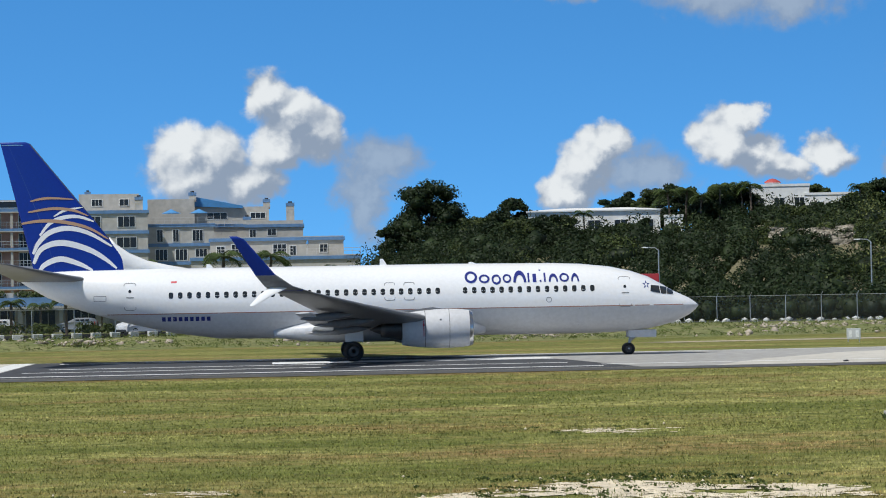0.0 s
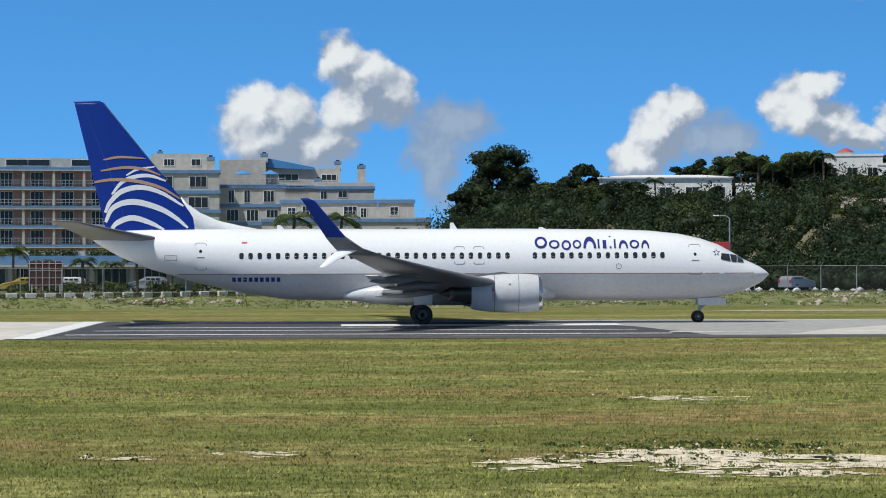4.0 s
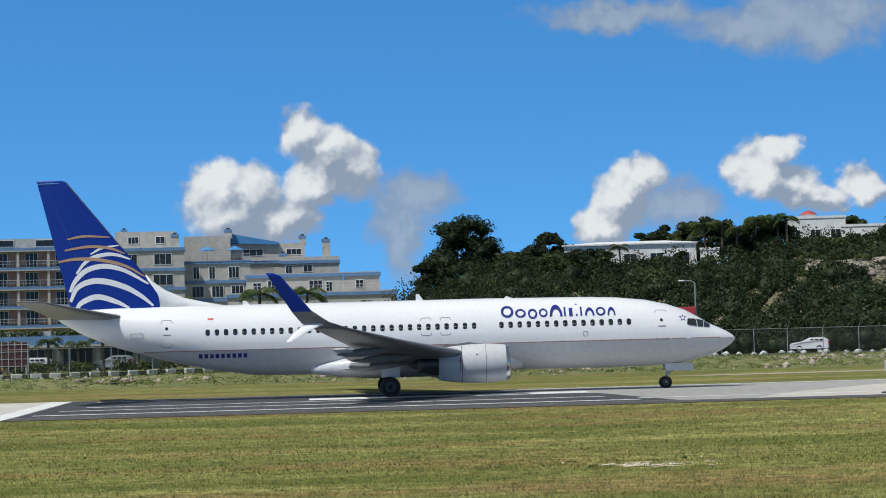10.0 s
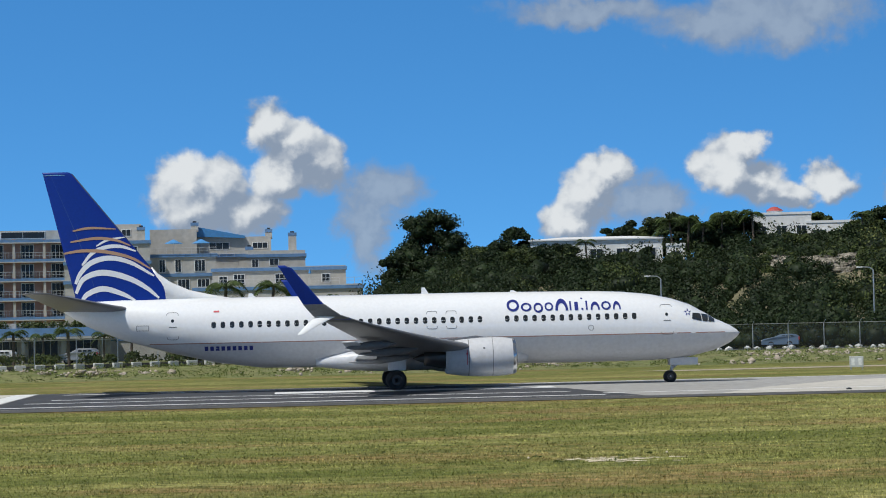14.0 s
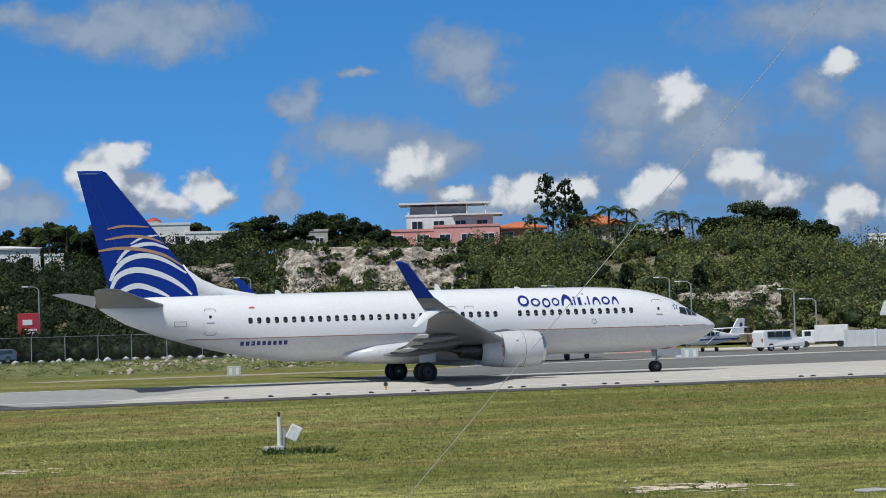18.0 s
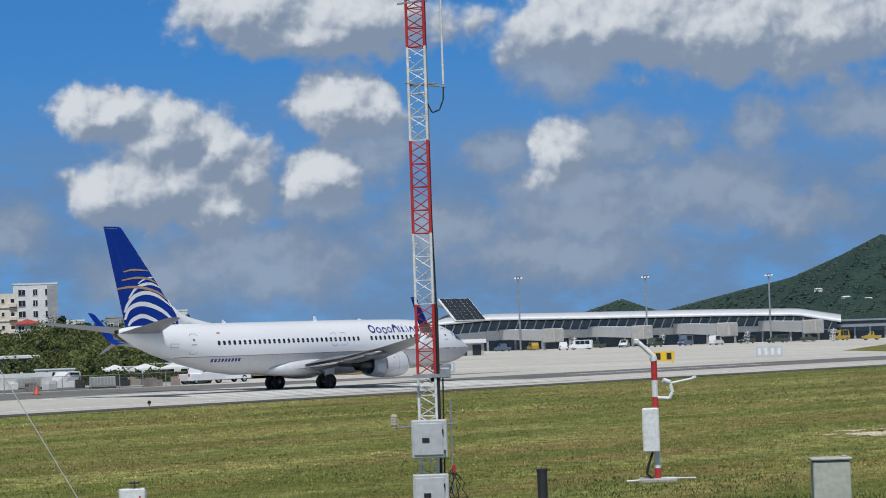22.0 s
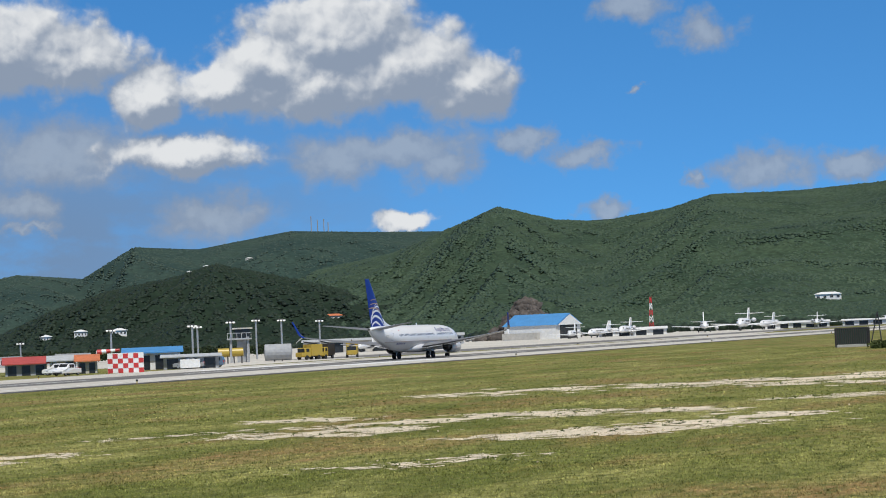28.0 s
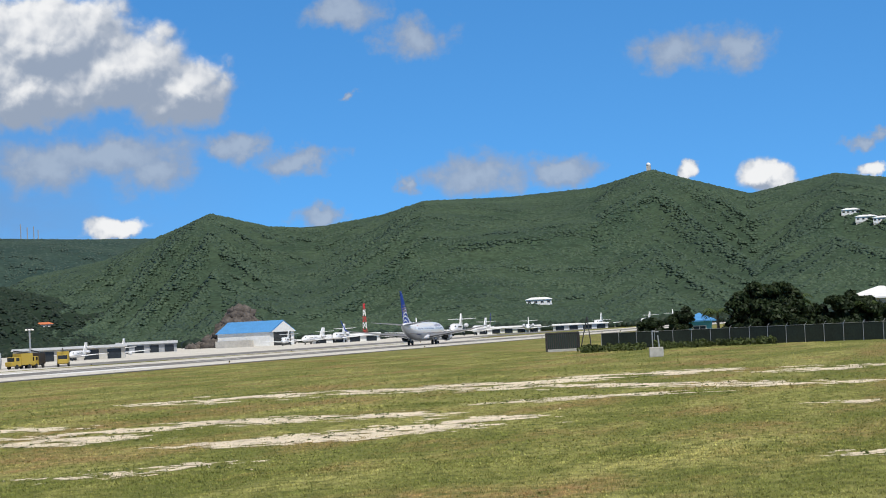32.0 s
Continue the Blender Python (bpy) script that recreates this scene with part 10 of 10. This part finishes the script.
part("cab", boxes((-0.3, -0.5, 1.9, 0.9, 0.9, 1.2, 0.06)), M_PANE, b)
part("boom", boxes((-1.2, 0.3, 2.3, 2.6, 0.25, 0.35, 0.05, 0, 0, 32)), M_CARYELLOW, b)
part("arm", boxes((-2.3, 0.3, 2.4, 0.25, 0.22, 1.6, 0.05)), M_CARYELLOW, b)
for az, d, m, kind, lab, ln in ((42.4, 264, M_CARWHITE, "pickup", "white pickup parked by the apron", 4.9), (43.25, 280, M_CARWHITE, "van", "white airport van on the apron", 5.2), (43.62, 283, M_CARWHITE, "van", "white airport van on the apron", 5.0), (44.0, 262, mat("orange_paint", (0.50, 0.16, 0.03), 0.5, var=0.08), "pickup", "orange works tractor by the skip", 3.0), (44.35, 261, mat("orange_paint", (0.50, 0.16, 0.03), 0.5, var=0.08), "pickup", "orange works tractor by the skip", 2.8),
                                (60.9, 362, M_CARWHITE, "pickup", "white pickup before the red sheds", 5.2), (46.2, 300, M_CARWHITE, "van", "white airport van on the apron", 5.0), (46.9, 330, M_CARSILVER, "suv", "grey car by the terminal", 4.5), (64.4, 380, M_CARBLUE, "suv", "dark car beside the blue-roofed shed", 4.4), (63.9, 372, M_CARSILVER, "pickup", "grey pickup beside the blue-roofed shed", 4.8)):
    p = bear(az, d)
    vehicle("van" if kind == "van" else "pickup" if kind == "pickup" else "car", lab, kind if kind != "suv" else "car", m, p.x, p.y, 0.03, 170 - az, kind, ln, 1.85, 2.1 if kind == "van" else 1.7, "apron vehicles")


def concourse():
    """The low covered walkway beyond the terminal's end, with stores and ramp gear."""
    w = facing(58.0, 604, 0, "long grey covered walkway beyond the terminal", "covered_walkway", "walkway")
    part("deck", boxes((0, 2, 3.9, 25, 3.5, 1.9, 0.05)), mat("blue_grey_panels", (0.26, 0.29, 0.32), 0.5, 0.2, var=0.1, scale=4, fine=1), w)
    part("window_band", boxes((0, 0.2, 4.1, 24, 0.08, 0.7)), M_PANE, w)
    for k in range(7):
        part("column", boxes((-11 + 3.7 * k, 2, 1.5, 0.5, 0.6, 3.0)), M_GREYWALL, w)
    # Near-black slab added to darken the space under the deck.
    part("under_deck_dark", boxes((0, 6, 1.5, 25, 1.0, 3.0)), M_GLASSDARK, w)
    for az, d, ww, h, m in ((59.6, 600, 9, 2.4, M_GREYWALL), (60.4, 590, 7, 2.0, M_PALEWALL), (61.2, 560, 8, 2.6, M_GREYWALL)):
        white_house(az, d, 0, ww, h, 6, "low grey ramp store with dark openings", None, 3, m)
    rng = random.Random(14)
    for k in range(16):
        az, d = 47.6 + 0.72 * k, rng.uniform(540, 575)
        p = bear(az, d)
        vehicle("ramp_vehicle", "small ramp vehicle parked before the terminal", "ramp vehicle", rng.choice((M_CARWHITE, M_CARSILVER, M_CARBLUE, M_GREENBOX, M_CARYELLOW)), p.x, p.y, 0.03, rng.uniform(0, 360), rng.choice(("van", "pickup", "suv")), rng.uniform(3.6, 5.6), 1.9, rng.uniform(1.6, 2.4), "ramp vehicles")
    n = np.random.default_rng(23)
    az, d = n.uniform(56.5, 66, 260), n.uniform(620, 660, 260)
    c = np.array([bear(a, q, 1.2)[:] for a, q in zip(az, d)])
    v, f = leaf_quads(c, np.stack([n.uniform(1.2, 2.6, 260)] * 2 + [n.uniform(1.0, 2.6, 260)], 1), 60, 0.4, 23)
    tagged(polys("apron_hedge", v, f, M_LEAFDARK), "dark hedge and trees behind the apron", "bushes", kind="stuff")


concourse()


# ---- trees and clutter beyond the field's end ----
def east_trees():
    for k, (az, d, h, s) in enumerate(((83.95, 292, 6.4, 2.6), (84.3, 294, 7.8, 2.8), (84.7, 292, 7.6, 2.8), (84.95, 294, 6.6, 2.2), (84.1, 288, 5.2, 2.4), (84.6, 288, 5.4, 2.6), (86.0, 298, 5.6, 2.2), (86.4, 302, 6.0, 2.4), (86.8, 300, 5.0, 2.2), (82.33, 318, 5.2, 1.5), (81.6, 330, 3.6, 1.8), (88.2, 300, 6.4, 3.0), (85.5, 300, 4.6, 1.6))):
        tree(bear(az, d), h, s, 60 + k, M_LEAFDARK, "dense dark evergreen behind the fence", 24, 190, 0.28, 0.25)
    white_house(87.0, 312, 0, 8.5, 4.9, 8, "pale roofed house behind the trees", M_ROOFWHITE, 3, M_PALEWALL, 1.4)
    b = white_house(82.75, 330, 0, 3.4, 3.0, 4, "small hut with a bright blue roof", M_BLUEROOF, 1, M_TEAL, 1.0)
    white_house(85.2, 308, 0, 4.6, 3.2, 5, "small teal house behind the fence", M_TIN, 1, M_TEAL, 0.8)
    # mesh cage, pad with frame
    c = empty("mesh_cage", pose(297, 55, 0, 0, 0, -75), "rusty mesh cage with a leaning frame", "cage")
    part("frame", rods(0.09, 6, ((-2, -1, 0), (-2, -1, 2.3)), ((2, -1, 0), (2, -1, 2.3)), ((-2, 1, 0), (-2, 1, 2.3)), ((2, 1, 0), (2, 1, 2.3)), ((-2, -1, 2.3), (2, -1, 2.3)), ((-2, 1, 2.3), (2, 1, 2.3))), M_DARKMETAL, c)
    for k in range(16):
        part("bar", rods(0.05, 5, ((-2 + 0.26 * k, -1, 0.1), (-2 + 0.26 * k, -1, 2.3))), M_DARKMETAL, c)
    part("back_panel", boxes((0, 1, 1.2, 4, 0.05, 2.2)), M_SCREEN, c)
    part("base", boxes((1, -0.6, 0.15, 6, 2.6, 0.3)), M_CONCRETE, c)
    part("leaning_pole", rods(0.07, 6, ((2.2, 0, 0), (3.2, 0, 4.2)), ((3.6, 0, 0), (3.2, 0, 4.2))), M_DARKMETAL, c)
    f = empty("pad_frame", pose(221.5, 32.3, 0, 0, 0, -80), "small steel frame on a concrete block", "frame")
    part("block", boxes((0, 0, 0.45, 1.3, 1.3, 0.9, 0.04)), M_CONCRETE, f)
    part("upright", rods(0.06, 6, ((-0.3, 0, 0.9), (-0.3, 0, 2.4)), ((0.3, 0, 0.9), (0.2, 0, 2.0)), ((-0.3, 0, 2.4), (0.3, 0, 2.3))), M_STEEL, f)
    for k, (az, d) in enumerate(((81.0, 318), (81.7, 322), (82.4, 318), (83.1, 316))):
        p = bear(az, d)
        vehicle("car", "white car parked behind the fence", "car", (M_CARWHITE, M_CARSILVER)[k % 2], p.x, p.y, 0, 100, "suv", 4.4, 1.8, 1.6, "parked cars")
    rng = np.random.default_rng(21)
    n = 160
    az, d = rng.uniform(80, 90, n), rng.uniform(276, 284, n)
    c = np.array([bear(a, q, 0.2)[:] for a, q in zip(az, d)])
    v, f = leaf_quads(c, np.stack([rng.uniform(0.5, 1.2, n)] * 2 + [rng.uniform(0.3, 0.8, n)], 1), 70, 0.2, 5)
    tagged(polys("fence_scrub", v, f, M_LEAF), "green scrub along the dark fence", "bushes", kind="stuff")
    # low scrub and clutter before the hills
    n = 700
    az, d = rng.uniform(56, 90, n), rng.uniform(1150, 1340, n)
    c = np.array([bear(a, q, 1.0)[:] for a, q in zip(az, d)])
    v, f = lumps(c, rng.uniform(2.0, 5.0, n), 0.8, 0.18, 31)
    # Uses the shade-darkened crown colour of the mid hill.
    tagged(polys("foot_scrub", v, f, M_CROWNSHADE, smooth=True), "dark trees at the foot of the hills", "woods", kind="stuff")
    mast = facing(74.85, 1000, 0, "red and white lattice pylon by the apron", "pylon", "pylon")
    for k in range(6):
        w = 2.0 - 0.25 * k
        part("section", rods(0.14, 5, ((-w / 2, 0, 2.6 * k), (w / 2 - 0.1, 0, 2.6 * k + 2.6)), ((w / 2, 0, 2.6 * k), (-w / 2 + 0.1, 0, 2.6 * k + 2.6)), ((-w / 2, 0, 2.6 * k), (-w / 2 + 0.12, 0, 2.6 * k + 2.6)), ((w / 2, 0, 2.6 * k), (w / 2 - 0.12, 0, 2.6 * k + 2.6))), M_RED if k % 2 else M_WHITEP, mast)


east_trees()


# ---- the works yard beside the runway ----
def works_yard():
    b = facing(37.27, 262, 0, "grey workshop with a white flat roof edge", "workshop", "workshop")
    part("wall", boxes((0, 5, 1.5, 7.4, 9, 3.0)), M_GREYWALL, b)
    part("roof_edge", boxes((0, 4.6, 3.1, 8.2, 10.4, 0.36, 0.05)), M_ROOFWHITE, b)
    for x, w in ((-1.9, 2.2), (1.2, 1.0)):
        part("opening", boxes((x, 0.46, 1.7, w, 0.12, 1.5)), M_PANE, b)
    b = facing(40.6, 330, 0, "long dark grey hangar with a thin roof line", "hangar", "hangar")
    part("wall", boxes((0, 6, 1.3, 18, 11, 2.6)), mat("dark_cladding", (0.12, 0.125, 0.13), 0.7, var=0.15, scale=4, fine=1), b)
    part("roof_edge", boxes((0, 5.6, 2.75, 18.6, 12.4, 0.3)), M_GREYWALL, b)
    for k in range(6):
        part("bay_door", boxes((-7.5 + 3 * k, 0.48, 1.1, 2.2, 0.1, 2.0)), M_GLASSDARK, b)
    for az, d, w, h in ((38.5, 250, 4.0, 1.7), (40.1, 262, 4.6, 1.6), (41.2, 268, 4.4, 1.8), (34.6, 246, 3.6, 1.4)):
        b = facing(az, d, 0, "white site cabin with small windows", "site_cabin", "cabin", group="site cabins")
        part("wall", boxes((0, 1.2, h / 2, w, 2.4, h, 0.03)), M_WALLW, b)
        part("roof", boxes((0, 1.2, h + 0.06, w + 0.2, 2.6, 0.12)), M_ROOFWHITE, b)
        for k in range(3):
            part("cabin_window", boxes((-w / 3 + k * w / 3, -0.02, h * 0.6, w * 0.16, 0.08, h * 0.35)), M_PANE, b)
    for az, d, w in ((39.9, 252, 2.6), (40.6, 254, 3.0), (41.3, 256, 2.8), (42.0, 262, 2.6)):
        b = facing(az, d, 0, "white peaked tent roof over stores", "tent", "tent", group="store tents")
        bm = hip_roof(w, 2.6, 0.5, 0.1, 1.5, 0)
        bmesh.ops.translate(bm, verts=bm.verts, vec=(0, 1.5, 0))
        part("canopy", bm, M_ROOFWHITE, b)
        for x in (-w / 2, w / 2):
            for y in (0.2, 2.8):
                part("tent_pole", rods(0.04, 6, ((x, y, 0), (x, y, 1.5))), M_STEEL, b)
        part("store", boxes((0, 1.6, 0.5, w * 0.8, 2.0, 1.0)), M_GREYWALL, b)
    for az, d in ((39.6, 226), (35.6, 224), (37.9, 238)):
        b = facing(az, d, 0, "pale louvred generator on a skid", "generator", "generator", group="generators")
        part("housing", boxes((0, 0.6, 0.62, 2.4, 1.2, 0.95, 0.04)), M_BOXGREEN, b)
        part("skid", boxes((0, 0.6, 0.08, 2.5, 1.2, 0.16)), M_DARKMETAL, b)
        for k in range(7):
            part("louvre", boxes((-0.9 + 0.3 * k, -0.02, 0.65, 0.2, 0.06, 0.7)), M_GREYWALL, b)
    p = bear(36.45, 224)
    vehicle("van", "white van behind the yard fence", "van", M_CARWHITE, p.x, p.y, 0.03, 240, "van", 3.6, 1.6, 1.5, "apron vehicles")
    p = bear(38.75, 244)
    vehicle("van", "white van behind the yard fence", "van", M_CARWHITE, p.x, p.y, 0.03, 200, "van", 3.6, 1.6, 1.5, "apron vehicles")
    rng = random.Random(31)
    for k in range(14):
        p = bear(36.2 + 0.42 * k + rng.uniform(-0.1, 0.1), rng.uniform(222, 240))
        s = tagged(part("material_stack", boxes((0, 0, 0.3, rng.uniform(0.8, 2.2), 0.9, 0.6, 0.03), (0.2, 0.1, 0.7, rng.uniform(0.5, 1.2), 0.7, 0.2, 0.02)), rng.choice((M_RUST, M_GREYWALL, M_DARKMETAL, M_WALLW))), "stack of building material behind the yard fence", "stack", "material stacks")
        s.matrix_basis = pose(p.x, p.y, 0.03, 0, 0, rng.uniform(0, 180))
    pts = [bear(a, d) for a, d in ((36.0, 216), (38.0, 214), (40.0, 216), (41.6, 222))]
    chain_fence([(q.x, q.y, 0.02) for q in pts], 2.6, 1.35, "wire fence round the works yard", arms=False)
    n = np.random.default_rng(41)
    az, d = n.uniform(26, 42, 240), n.uniform(243, 252, 240)
    c = np.array([bear(a, q, 0.4)[:] for a, q in zip(az, d)])
    v, f = leaf_quads(c, np.stack([n.uniform(0.5, 1.4, 240)] * 2 + [n.uniform(0.5, 1.3, 240)], 1), 60, 0.2, 41)
    tagged(polys("yard_scrub", v, f, M_LEAF), "green scrub behind the works yard", "bushes", kind="stuff")


works_yard()

b = facing(8.5, 230, 0.6, "red advertising board on two posts", "advertising_board", "sign")
part("panel", boxes((0, 0, 3.5, 2.0, 0.12, 2.2, 0.03)), mat("board_red", (0.42, 0.035, 0.045), 0.5, var=0.1), b)
part("panel_mark", boxes((-0.1, -0.08, 3.5 + 0.25, 0.9, 0.04, 0.5), (0.15, -0.08, 3.5 - 0.45, 1.2, 0.04, 0.16), (0.15, -0.08, 3.5 - 0.75, 0.9, 0.04, 0.12)), M_WALLW, b)
for q in (-0.8, 0.8):
    part("post", rods(0.07, 8, ((q, 0.05, 0), (q, 0.05, 3.5))), M_STEEL, b)


def motions():
    """The airliner's run, the turning of its wheels, and the traffic on the road."""
    walk(airliner, [(k * 0.5, pose(nose_x(k * 0.5), LINE_Y, 0)) for k in range(65)])
    for hub in airliner_wheels:
        home, r = hub.matrix_basis.translation.copy(), 0.56 if hub.location.x < -10 else 0.345
        rows, turn, last = [(0.0, pose(home.x, home.y, home.z))], 0.0, nose_x(0)
        for k in range(1, 961):
            t = k / 30
            if t < ROLL_START:
                continue
            x = nose_x(t)
            turn += min(math.degrees((x - last) / r), 80.0)
            last = x
            rows.append((t, pose(home.x, home.y, home.z, 0, turn, 0)))
        walk(hub, rows)
    for car, lane, heading, x0, speed, lo, hi in ((van, 4.6, 180, -12.2, -4.6, -58.0, 60.0), (silver_suv, 1.6, 38, 21.0, 4.6, -50.0, 59.0), (white_suv, 4.6, 180, 81.5, -3.75, -50.0, 59.5), (blue_car, 4.6, 180, 97.0, -3.75, -50.0, 59.8)):
        rows = []
        for k in range(65):
            t = k * 0.5
            rows.append((t, road_pose(min(max(x0 + speed * t, lo), hi), lane, heading)))
        walk(car, rows)


motions()
